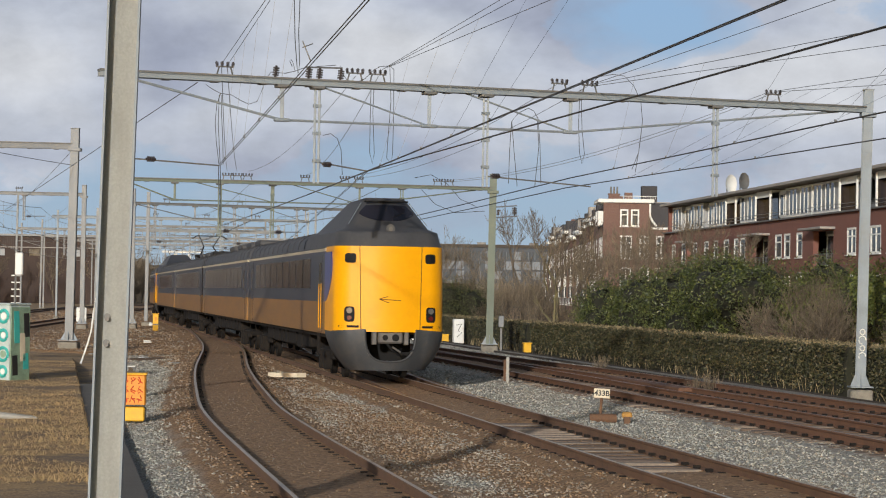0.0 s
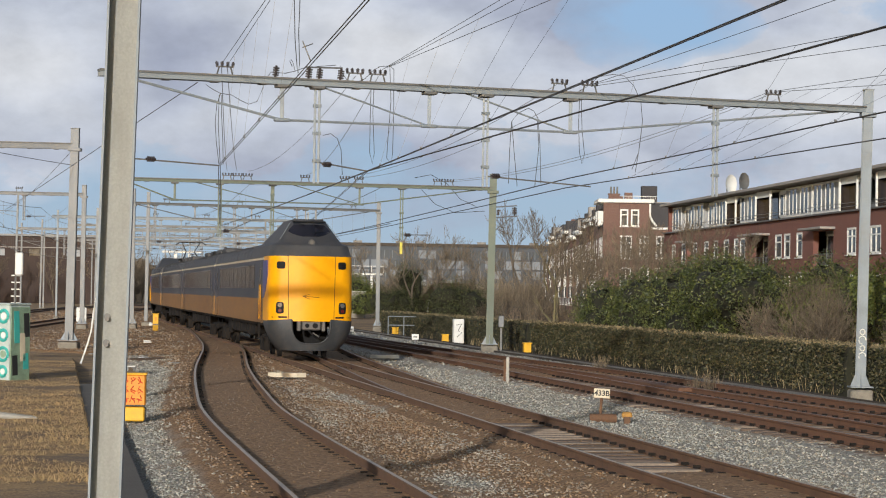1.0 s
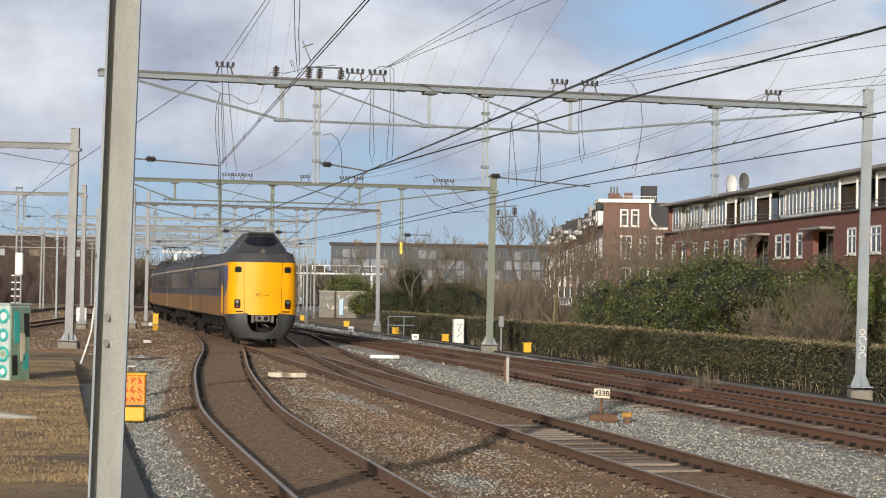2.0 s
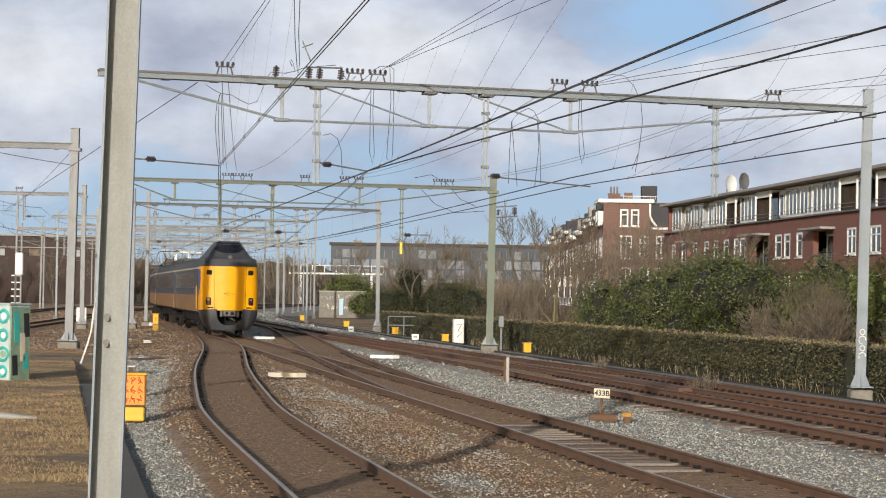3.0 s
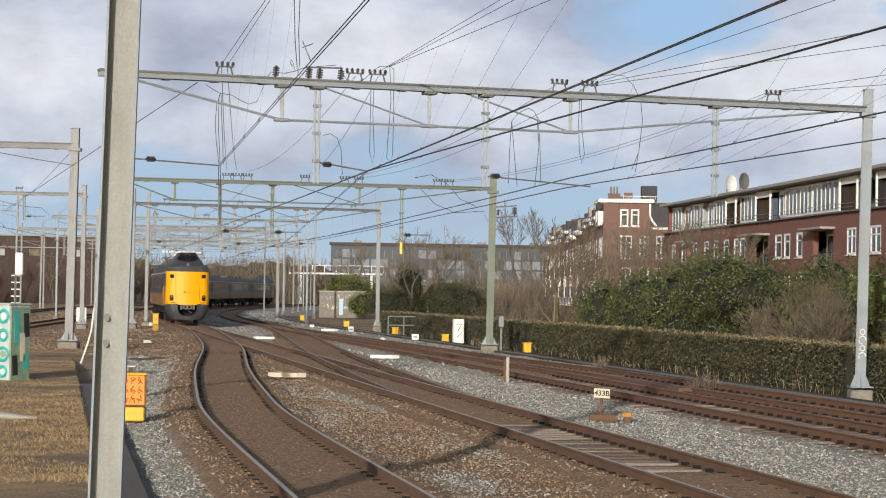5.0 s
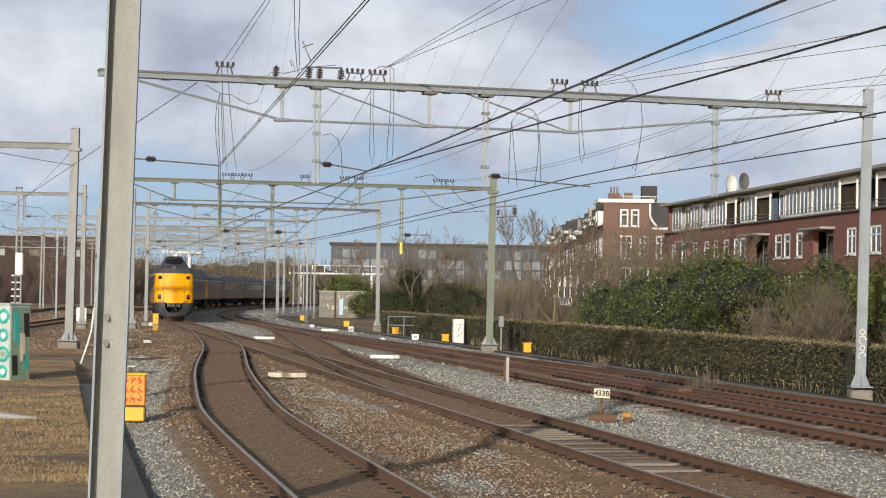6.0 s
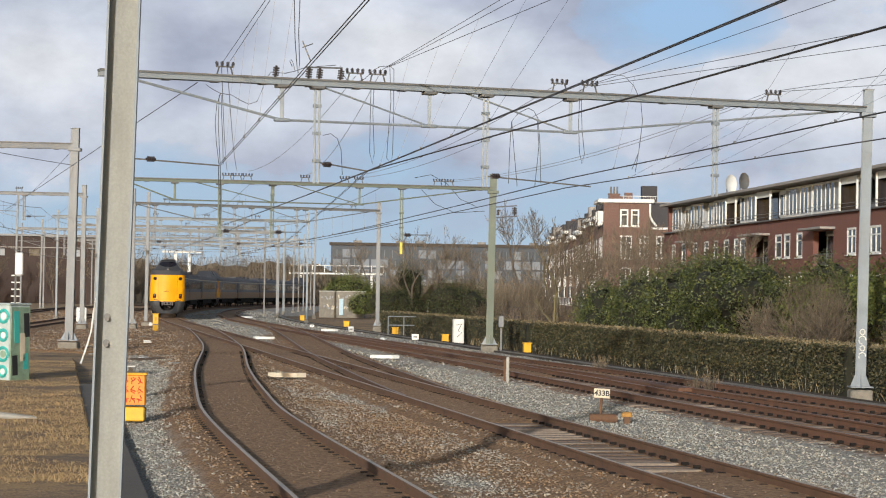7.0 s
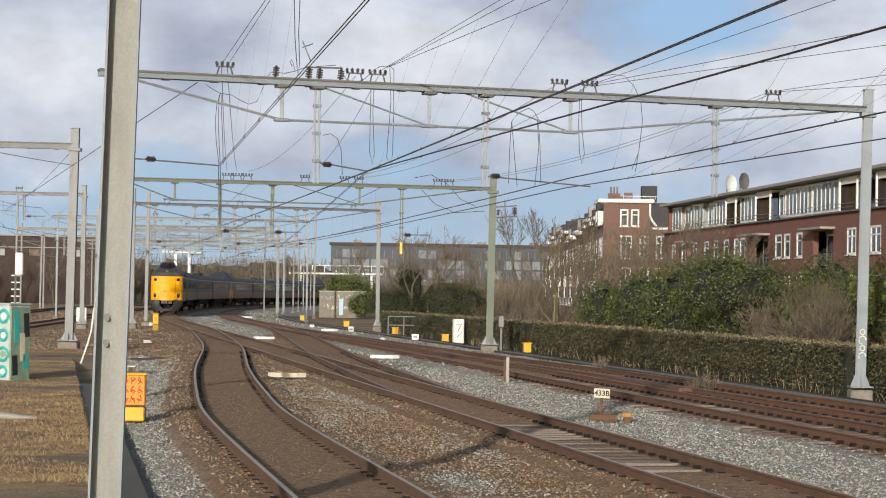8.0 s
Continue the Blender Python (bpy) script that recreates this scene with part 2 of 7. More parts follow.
class Geo:
    """Collects vertices and faces, each face with a material number."""

    def __init__(self):
        self.v, self.f, self.k = [], [], []

    def add(self, verts, faces, k=0):
        o = len(self.v)
        self.v += [tuple(p) for p in verts]
        self.f += [tuple(i + o for i in f) for f in faces]
        self.k += [k] * len(faces)
        return self

    def box(self, c, s, m=None, k=0, cut=0.0):
        """A box round c with sides s; cut takes its edges off."""
        x, y, z = (a / 2 for a in s)
        if cut:
            b = min(cut, x * 0.9, y * 0.9, z * 0.9)
            rings = [(x - b, y - b, -z), (x, y, -z + b), (x, y, z - b), (x - b, y - b, z)]
            vs = []
            for (rx, ry, rz) in rings:
                q = b if rx == x else b * 0.4
                vs += [(rx - q, -ry, rz), (rx, -ry + q, rz), (rx, ry - q, rz), (rx - q, ry, rz),
                       (-rx + q, ry, rz), (-rx, ry - q, rz), (-rx, -ry + q, rz), (-rx + q, -ry, rz)]
            fs = [tuple(range(7, -1, -1)), tuple(range(24, 32))]
            for r in range(3):
                for i in range(8):
                    j = (i + 1) % 8
                    fs.append((r * 8 + i, r * 8 + j, r * 8 + 8 + j, r * 8 + 8 + i))
        else:
            vs = [(sx * x, sy * y, sz * z) for sz in (-1, 1) for sx, sy in ((-1, -1), (1, -1), (1, 1), (-1, 1))]
            fs = [(3, 2, 1, 0), (4, 5, 6, 7), (0, 1, 5, 4), (1, 2, 6, 5), (2, 3, 7, 6), (3, 0, 4, 7)]
        mat = Matrix.Translation(c) @ m if m else Matrix.Translation(c)
        return self.add([mat @ Vector(p) for p in vs], fs, k)

    def tube(self, a, b, r, r2=None, n=6, k=0, caps=True):
        return self.sweep([a, b], r, n, k, caps, [r, r if r2 is None else r2])

    def sweep(self, pts, r, n=5, k=0, caps=True, radii=None):
        """A round rod along the points."""
        pts = [Vector(p) for p in pts]
        vs, fs = [], []
        for i, p in enumerate(pts):
            d = (pts[min(i + 1, len(pts) - 1)] - pts[max(i - 1, 0)]).normalized()
            up = Vector((0, 0, 1)) if abs(d.z) < 0.9 else Vector((1, 0, 0))
            s = d.cross(up).normalized()
            w = s.cross(d)
            rr = radii[i] if radii else r
            for j in range(n):
                a = 2 * math.pi * j / n
                vs.append(p + s * (rr * math.cos(a)) + w * (rr * math.sin(a)))
        for i in range(len(pts) - 1):
            for j in range(n):
                q = (j + 1) % n
                fs.append((i * n + j, i * n + q, (i + 1) * n + q, (i + 1) * n + j))
        if caps:
            fs += [tuple(range(n - 1, -1, -1)), tuple(range((len(pts) - 1) * n, len(pts) * n))]
        return self.add(vs, fs, k)

    def prism(self, outline, a, b, axis="y", k=0):
        """A flat outline (two coordinates) pushed from a to b along an axis."""
        put = {"y": lambda p, t: (p[0], t, p[1]), "x": lambda p, t: (t, p[0], p[1]), "z": lambda p, t: (p[0], p[1], t)}[axis]
        n = len(outline)
        vs = [put(p, a) for p in outline] + [put(p, b) for p in outline]
        fs = [tuple(range(n)), tuple(range(2 * n - 1, n - 1, -1))]
        fs += [(i, i + n, (i + 1) % n + n, (i + 1) % n) for i in range(n)]
        return self.add(vs, fs, k)

    def disc(self, c, r, depth, axis, n=16, k=0):
        c, axis = Vector(c), Vector(axis).normalized()
        return self.tube(c - axis * depth / 2, c + axis * depth / 2, r, n=n, k=k)

    def mesh(self, name, mats, smooth=False):
        me = bpy.data.meshes.new(name)
        me.from_pydata(self.v, [], self.f)
        mats = mats if isinstance(mats, (list, tuple)) else [mats]
        for m in mats:
            me.materials.append(m)
        if len(mats) > 1:
            me.polygons.foreach_set("material_index", self.k)
        bm = bmesh.new()
        bm.from_mesh(me)
        bmesh.ops.recalc_face_normals(bm, faces=bm.faces)
        bm.to_mesh(me)
        bm.free()
        if smooth:
            me.shade_smooth()
            me.set_sharp_from_angle(angle=radians(35))
        return me


def part(name, geo, mats, parent=None, label="", smooth=False, m=None, kind=""):
    """Links collected geometry as ONE mesh object, under a thing or a part."""
    ob = new(name, geo.mesh(name, mats, smooth) if isinstance(geo, Geo) else geo)
    if parent:
        ob.parent = parent
    if m is not None:
        ob.matrix_basis = m
    return tagged(ob, label, kind=kind)


def thing(name, label, category, m=None, group="", kind=""):
    ob = new(name)
    ob.empty_display_size = 0.2
    if m is not None:
        ob.matrix_basis = m
    return tagged(ob, label, category, group, kind)


def solo(name, geo, mats, label, category="", m=None, group="", kind="", smooth=False):
    ob = part(name, geo, mats, None, "", smooth, m)
    return tagged(ob, label, category, group, kind)


# ---------------------------------------------------------------- the line of the tracks
ORIGIN = Vector((3.92, 25.25, 0))
AHEAD = Vector((-0.1667, 0.9860, 0))
ASIDE = Vector((0.9860, 0.1667, 0))
BEND_AT, BEND_R, BEND_END = 130.0, 860.0, 0.6


def line(u, v=0.0, z=0.0):
    """A place u metres along the main track and v metres to its right; past BEND_AT the line bends to the right."""
    if u <= BEND_AT:
        p = ORIGIN + AHEAD * u + ASIDE * v
    else:
        a = min((u - BEND_AT) / BEND_R, BEND_END)
        turn = Matrix.Rotation(-a, 3, "Z")
        hub = ORIGIN + AHEAD * BEND_AT + ASIDE * BEND_R
        p = hub - (turn @ ASIDE) * (BEND_R - v) + (turn @ AHEAD) * (u - BEND_AT - a * BEND_R)
    return Vector((p.x, p.y, z))


def heading(u):
    d = line(u + 0.5) - line(u - 0.5)
    return math.degrees(math.atan2(-d.x, d.y))


def smooth_between(knots):
    """A smooth curve through (u, v) knots."""
    us, vs = [k[0] for k in knots], [k[1] for k in knots]
    n = len(knots)
    sl = [0.0] * n
    for i in range(1, n - 1):
        sl[i] = (vs[i + 1] - vs[i - 1]) / (us[i + 1] - us[i - 1])
    sl[0], sl[-1] = (vs[1] - vs[0]) / (us[1] - us[0]), (vs[-1] - vs[-2]) / (us[-1] - us[-2])

    def f(u):
        if u <= us[0]:
            return vs[0] + sl[0] * (u - us[0])
        if u >= us[-1]:
            return vs[-1] + sl[-1] * (u - us[-1])
        i = max(j for j in range(n - 1) if us[j] <= u)
        w = us[i + 1] - us[i]
        t = (u - us[i]) / w
        return ((2 * t**3 - 3 * t**2 + 1) * vs[i] + (t**3 - 2 * t**2 + t) * w * sl[i]
                + (-2 * t**3 + 3 * t**2) * vs[i + 1] + (t**3 - t**2) * w * sl[i + 1])
    return f


def flat(v):
    return lambda u: v


TRACKS = {      # lateral place of each centre line, from u to u
    "main": (flat(0.0), -60, 420),
    "branch": (smooth_between([(-24, -4.8), (0, -4.8), (16, -4.73), (25, -4.36), (40, -3.5), (63, -1.85), (78, -1.1), (100, -0.25), (112, 0.0)]), -60, 108),
    "second": (flat(5.5), -60, 420),
    "third": (smooth_between([(-24, 8.5), (10, 8.3), (22, 8.1), (40, 7.7), (52, 7.05), (64, 6.6), (81, 6.1), (105, 5.56), (115, 5.5)]), -60, 106),
    "crossover": (smooth_between([(16, 0.0), (26, 0.12), (40, 0.74), (56, 1.55), (85, 3.5), (106, 4.85), (118, 5.44), (124, 5.5)]), 24, 118),
    "yard": (smooth_between([(60, -14.5), (112, -9.9), (136, -7.8), (180, -5.4), (220, -5.0)]), 70, 376),
    "far_yard": (flat(-13.0), 150, 330),
}


def track_point(name, u, off=0.0, z=0.0):
    f = TRACKS[name][0]
    slope = f(u + 0.5) - f(u - 0.5)
    w = 1 / math.sqrt(1 + slope * slope)
    return line(u - off * slope * w, f(u) + off * w, z)

# ---------------------------------------------------------------- sky with drifting clouds


def cloud_material():
    m = bpy.data.materials.new("sky_and_clouds")
    m.use_nodes = True
    t = m.node_tree
    t.nodes.remove(t.nodes["Principled BSDF"])
    em = t.nodes.new("ShaderNodeEmission")
    t.links.new(em.outputs[0], t.nodes["Material Output"].inputs[0])
    tc = t.nodes.new("ShaderNodeTexCoord").outputs["Object"]
    sep = t.nodes.new("ShaderNodeSeparateXYZ")
    t.links.new(tc, sep.inputs[0])
    height = t.nodes.new("ShaderNodeMapRange")
    height.inputs[1].default_value, height.inputs[2].default_value = 0.0, 620.0
    t.links.new(sep.outputs[2], height.inputs[0])
    blue = ramp(t, height.outputs[0], [(0.0, (0.50, 0.635, 0.76)), (0.22, (0.455, 0.625, 0.81)), (0.62, (0.39, 0.61, 0.90))])
    mass = noise_tex(t, tc, 0.0036, 8, 0.56, (1.0, 1.0, 1.7))
    soft = noise_tex(t, tc, 0.0024, 5, 0.52, (1.0, 1.0, 2.0))
    def bank(px, pz, rx, rz):
        """A soft round patch of the sky, 1 in its middle."""
        mp = t.nodes.new("ShaderNodeMapping")
        mp.inputs["Location"].default_value = (-px / rx, 0, -pz / rz)
        mp.inputs["Scale"].default_value = (1 / rx, 0, 1 / rz)
        t.links.new(tc, mp.inputs["Vector"])
        gr = t.nodes.new("ShaderNodeTexGradient")
        gr.gradient_type = "SPHERICAL"
        t.links.new(mp.outputs[0], gr.inputs[0])
        return gr.outputs["Fac"]

    def plus(base, fac, k):
        ad = t.nodes.new("ShaderNodeMath")
        ad.operation = "MULTIPLY_ADD"
        t.links.new(fac, ad.inputs[0])
        ad.inputs[1].default_value = k
        if isinstance(base, float):
            ad.inputs[2].default_value = base
        else:
            t.links.new(base, ad.inputs[2])
        return ad.outputs[0]
    # cloud thickens with height and opens in blue gaps
    band = ramp(t, height.outputs[0], [(0.0, (0.10,) * 3), (0.16, (0.31,) * 3), (0.28, (0.58,) * 3), (0.52, (0.66,) * 3), (0.68, (0.60,) * 3)])
    thick = plus(band, mass, 0.95)
    for hole in ((285, 345, 200, 90, -0.36), (600, 385, 130, 50, -0.25), (-380, 165, 170, 50, -0.15), (-90, 165, 170, 60, -0.20), (420, 190, 170, 60, -0.18),
                 (-540, 300, 130, 110, 0.25), (-285, 235, 170, 85, 0.15), (470, 285, 260, 60, 0.30), (-60, 290, 300, 90, 0.20)):
        thick = plus(thick, bank(*hole[:4]), hole[4])
    cover = ramp(t, thick, [(0.80, (0, 0, 0)), (0.97, (0.66,) * 3), (1.12, (1, 1, 1))])
    tone = plus(0.0, soft, 0.8)
    for glow in ((-560, 290, 190, 120, 0.32), (-70, 290, 300, 95, 0.24), (470, 290, 290, 75, 0.26), (170, 210, 220, 80, 0.12), (-330, 340, 230, 80, -0.10),
                 (-20, 390, 240, 50, -0.08), (-285, 235, 170, 85, 0.22)):
        tone = plus(tone, bank(*glow[:4]), glow[4])
    body = ramp(t, tone, [(0.25, (0.41, 0.455, 0.59)), (0.35, (0.52, 0.57, 0.71)), (0.46, (0.70, 0.755, 0.87)), (0.62, (0.87, 0.90, 0.96))])
    fluff = ramp(t, noise_tex(t, tc, 0.012, 6, 0.6, (1, 1, 1.6)), [(0.3, (0.86,) * 3), (0.7, (1.08,) * 3)])
    body = mixed(t, 1.0, body, fluff, "MULTIPLY")
    t.links.new(mixed(t, cover, blue, body), em.inputs["Color"])
    em.inputs["Strength"].default_value = 1.06
    return m


def sky_backdrop():
    g = Geo()
    R, n = 3000.0, 48
    vs, fs = [], []
    for i in range(n + 1):
        a = radians(-60 + 120 * i / n)
        for z in (-60, 400, 1000, 1800):
            vs.append((R * math.sin(a), R * math.cos(a), z))
    for i in range(n):
        for j in range(3):
            fs.append((i * 4 + j, i * 4 + 4 + j, i * 4 + 5 + j, i * 4 + 1 + j))
    g.add(vs, fs)
    ob = solo("backdrop", g, cloud_material(), "blue sky with drifting white and grey clouds", "sky", kind="structure")
    return ob


BACKDROP = sky_backdrop()

# ---------------------------------------------------------------- ground


def ground():
    g = Geo()
    g.add([(-2500, -400, -0.34), (2500, -400, -0.34), (2500, 3600, -0.34), (-2500, 3600, -0.34)], [(0, 1, 2, 3)])
    solo("ground", g, SOIL, "flat brown soil with dead grass", "ground", kind="structure")


def rail_offsets(u):
    """The lateral places of the tracks that run at u."""
    return [f(u) for f, a, b in TRACKS.values() if a <= u <= b]


def bed_left(u):
    return -7.05 if u < 20 else -7.05 + 1.2 * min(1, (u - 20) / 12) if u < 60 else -5.85 - 10.0 * min(1, max(0, (u - 62) / 16))


def bed_height(u, v):
    n = noise.noise((u * 0.35, v * 0.5, 1.7)) * 0.035 + noise.noise((u * 1.3, v * 1.3, 5.1)) * 0.015
    near = min((abs(v - o) for o in rail_offsets(u)), default=9)
    bare = abs(v) < 0.72 and 5.0 < u < 17.0 or v > 4.0 and u < 40
    if near < 1.32 and not bare:
        return -0.128 + n * 0.35
    return -0.215 + n + (0.02 if near < 1.2 else 0.0) - 0.05 * max(0.0, min(1.0, (near - 1.6) / 1.0))


def rust_at(u, v):
    near = min((abs(v - o) for o in rail_offsets(u)), default=9)
    r = 1.0 - (max(0.0, (near - 0.70) / 0.45) if v > 3 else max(0.0, (near - 0.95) / 0.75))
    if -4.9 < v < 0.2 and u < 60:                      # soiled ground between the branch and the main track
        r = max(r, 0.60 + 0.7 * noise.noise((u * 0.22, v * 0.9, 3.3)))
    if v < 0.0 and u > 60:
        r = max(r, 0.80 + 0.5 * noise.noise((u * 0.2, v * 0.5, 8.3)))
    return max(0.0, min(1.0, r + 0.25 * noise.noise((u * 0.8, v * 1.6, 9.1))))


def ballast():
    us = list(np.arange(-60, -20, 2.0)) + list(np.arange(-20, 60, 0.4)) + list(np.arange(60, 160, 1.0)) + list(np.arange(160, 422, 2.5))
    nv = 70
    vs, fs, rust = [], [], []
    for u in us:
        a, b = bed_left(u), 10.258 if u < 199 else 14.2
        for j in range(nv + 1):
            v = a + (b - a) * j / nv
            edge = -0.12 if j == 0 else 0.0
            p = line(u, v, bed_height(u, v) + edge)
            vs.append(p)
            rust.append(rust_at(u, v))
    for i in range(len(us) - 1):
        for j in range(nv):
            o = i * (nv + 1) + j
            fs.append((o, o + 1, o + nv + 2, o + nv + 1))
    me = bpy.data.meshes.new("ballast_bed")
    me.from_pydata([tuple(p) for p in vs], [], fs)
    me.materials.append(BALLAST)
    me.attributes.new("rust", "FLOAT", "POINT").data.foreach_set("value", rust)
    me.shade_smooth()
    tagged(new("ballast_bed", me), "grey and rust-brown railway ballast under the tracks", "ballast", kind="structure")


def ballast_stones():
    """Loose stones on the bed, densest where the camera is near."""
    rng = np.random.default_rng(5)
    ico = np.array([(0, 0, 1), (0.9, 0, 0.35), (0.28, 0.85, 0.3), (-0.72, 0.53, 0.4), (-0.72, -0.53, 0.3), (0.28, -0.85, 0.4), (0.1, 0.1, -0.7)])
    tri = np.array([(0, 1, 2), (0, 2, 3), (0, 3, 4), (0, 4, 5), (0, 5, 1), (6, 2, 1), (6, 3, 2), (6, 4, 3), (6, 5, 4), (6, 1, 5)])
    V, T, R = [], [], []
    count = 0
    for u0, u1, n, size in ((-4, 8, 30000, 0.026), (8, 24, 38000, 0.028), (24, 46, 28000, 0.032), (46, 80, 14000, 0.043), (80, 130, 8000, 0.055), (130, 240, 7000, 0.08)):
        for _ in range(n):
            u = rng.uniform(u0, u1)
            v = rng.uniform(bed_left(u) + 0.1, 10.0)
            near = min(abs(v - o) for o in rail_offsets(u))
            r = rust_at(u, v)
            if near < 0.86 and rng.random() < (0.72 if v < 3 else 0.90):
                continue
            if near < 1.45 and rng.random() < 0.6:
                continue
            if 0.64 < near < 0.86:
                continue
            s = size * rng.uniform(0.45, 1.25) * (0.7 if near < 0.86 else 1.0)
            a, b = rng.uniform(0, 6.28), rng.uniform(-0.6, 0.6)
            sc = np.array([rng.uniform(0.8, 1.4), rng.uniform(0.7, 1.1), rng.uniform(0.4, 0.7)]) * s
            pts = ico * sc + rng.normal(0, 0.12 * s, ico.shape)
            ca, sa, cb, sb = math.cos(a), math.sin(a), math.cos(b), math.sin(b)
            pts = pts @ np.array([[1, 0, 0], [0, cb, sb], [0, -sb, cb]]) @ np.array([[ca, sa, 0], [-sa, ca, 0], [0, 0, 1]])
            p = line(u, v, bed_height(u, v) + s * 0.25)
            V.append(pts + np.array(p))
            T.append(tri + count)
            count += 7
            R += [max(0.0, min(1.0, r + rng.normal(0, 0.22)))] * 7
    V, T = np.concatenate(V), np.concatenate(T)
    me = bpy.data.meshes.new("ballast_stones")
    me.vertices.add(len(V))
    me.vertices.foreach_set("co", V.ravel())
    me.loops.add(len(T) * 3)
    me.loops.foreach_set("vertex_index", T.ravel())
    me.polygons.add(len(T))
    me.polygons.foreach_set("loop_start", np.arange(0, len(T) * 3, 3))
    me.update()
    me.validate()
    me.materials.append(STONE)
    me.attributes.new("rust", "FLOAT", "POINT").data.foreach_set("value", R)
    tagged(new("ballast_stones", me), "loose crushed ballast stones, grey and rusty", "gravel", kind="stuff")


def verge_height(u, v):
    fade = max(0.0, min(1.0, (58 - u) / 12))
    return -0.115 * fade - 0.33 * (1 - fade) + (noise.noise((u * 0.5, v * 0.5, 2.2)) * 0.05 + noise.noise((u * 1.7, v * 1.7, 6.2)) * 0.025) * fade


def verge():
    """The raised verge beside the line with its dark path."""
    g = Geo()
    us = list(np.arange(-60, 60, 0.5))
    vs, fs = [], []
    n = 44
    for u in us:
        for j in range(n + 1):
            v = -7.55 - 22.0 * (j / n) ** 1.6
            vs.append(line(u, v, verge_height(u, v) - (0.06 if j == 0 else 0.0)))
    for i in range(len(us) - 1):
        for j in range(n):
            o = i * (n + 1) + j
            fs.append((o, o + 1, o + n + 2, o + n + 1))
    g.add(vs, fs)
    solo("verge", g, SOIL, "low verge of soil and trodden dead grass", "verge", kind="structure", smooth=True)
    g = Geo()
    pts = [(u, a) for u in range(-60, 34, 2) for a in (-7.05, -7.56)]
    g.add([line(u, v, z) for u, v in pts for z in (-0.15, -0.33)],
          [f for i in range(0, len(pts) * 2 - 4, 4) for f in ((i, i + 2, i + 6, i + 4), (i, i + 4, i + 5, i + 1), (i + 2, i + 3, i + 7, i + 6))])
    solo("path", g, ASPHALT, "narrow dark trodden path along the ballast", "path", kind="structure")


def grass():
    rng = random.Random(8)
    g = Geo()
    for _ in range(80000):
        u, v = rng.uniform(-4, 26) if rng.random() < 0.75 else rng.uniform(26, 50), -7.58 - 6.5 * rng.random() ** 1.1
        if noise.noise((u * 0.35, v * 0.4, 7.7)) < -0.22:
            continue
        p = line(u, v, verge_height(u, v) - 0.004)
        hgt, w, a = rng.uniform(0.012, 0.05) * (1.0 + 1.6 * max(0.0, noise.noise((u * 1.1, v * 1.3, 4.1)))), rng.uniform(0.003, 0.007), rng.uniform(0, 6.28)
        s = Vector((math.cos(a) * w, math.sin(a) * w, 0))
        lean = Vector((rng.gauss(0, 0.04), rng.gauss(0, 0.04), hgt))
        g.add([p - s, p + s, p + lean * 0.6 + s * 0.6, p + lean], [(0, 1, 2), (0, 2, 3)])
    ob = new("dead_grass", g_mesh(g, "dead_grass", DRY_GRASS))
    tagged(ob, "short trampled straw-coloured dead grass", "grass", kind="stuff")


def g_mesh(g, name, mats):
    """A mesh straight from the collected faces, for very many small pieces."""
    me = bpy.data.meshes.new(name)
    me.from_pydata(g.v, [], g.f)
    mats = mats if isinstance(mats, (list, tuple)) else [mats]
    for m in mats:
        me.materials.append(m)
    if len(mats) > 1:
        me.polygons.foreach_set("material_index", g.k)
    return me


# ---------------------------------------------------------------- tracks
RAIL_HALF = [(0.075, -0.172), (0.075, -0.160), (0.012, -0.135), (0.010, -0.045), (0.035, -0.032), (0.036, -0.006), (0.028, 0.0)]


def rail_mesh(name, off, u0, u1, head):
    prof = RAIL_HALF + [(-x, z) for x, z in reversed(RAIL_HALF)]
    us = list(np.arange(u0, min(u1, 60), 1.0)) + list(np.arange(max(u0, 60), u1 + 0.01, 2.0))
    g = Geo()
    n = len(prof)
    vs = []
    for u in us:
        for x, z in prof:
            vs.append(track_point(name, u, off + x, z))
    fs, ks = [], []
    for i in range(len(us) - 1):
        for j in range(n):
            q = (j + 1) % n
            fs.append((i * n + j, i * n + q, (i + 1) * n + q, (i + 1) * n + j))
            ks.append(1 if j == 6 else 0)
    g.add(vs, fs)
    g.k = ks
    return g


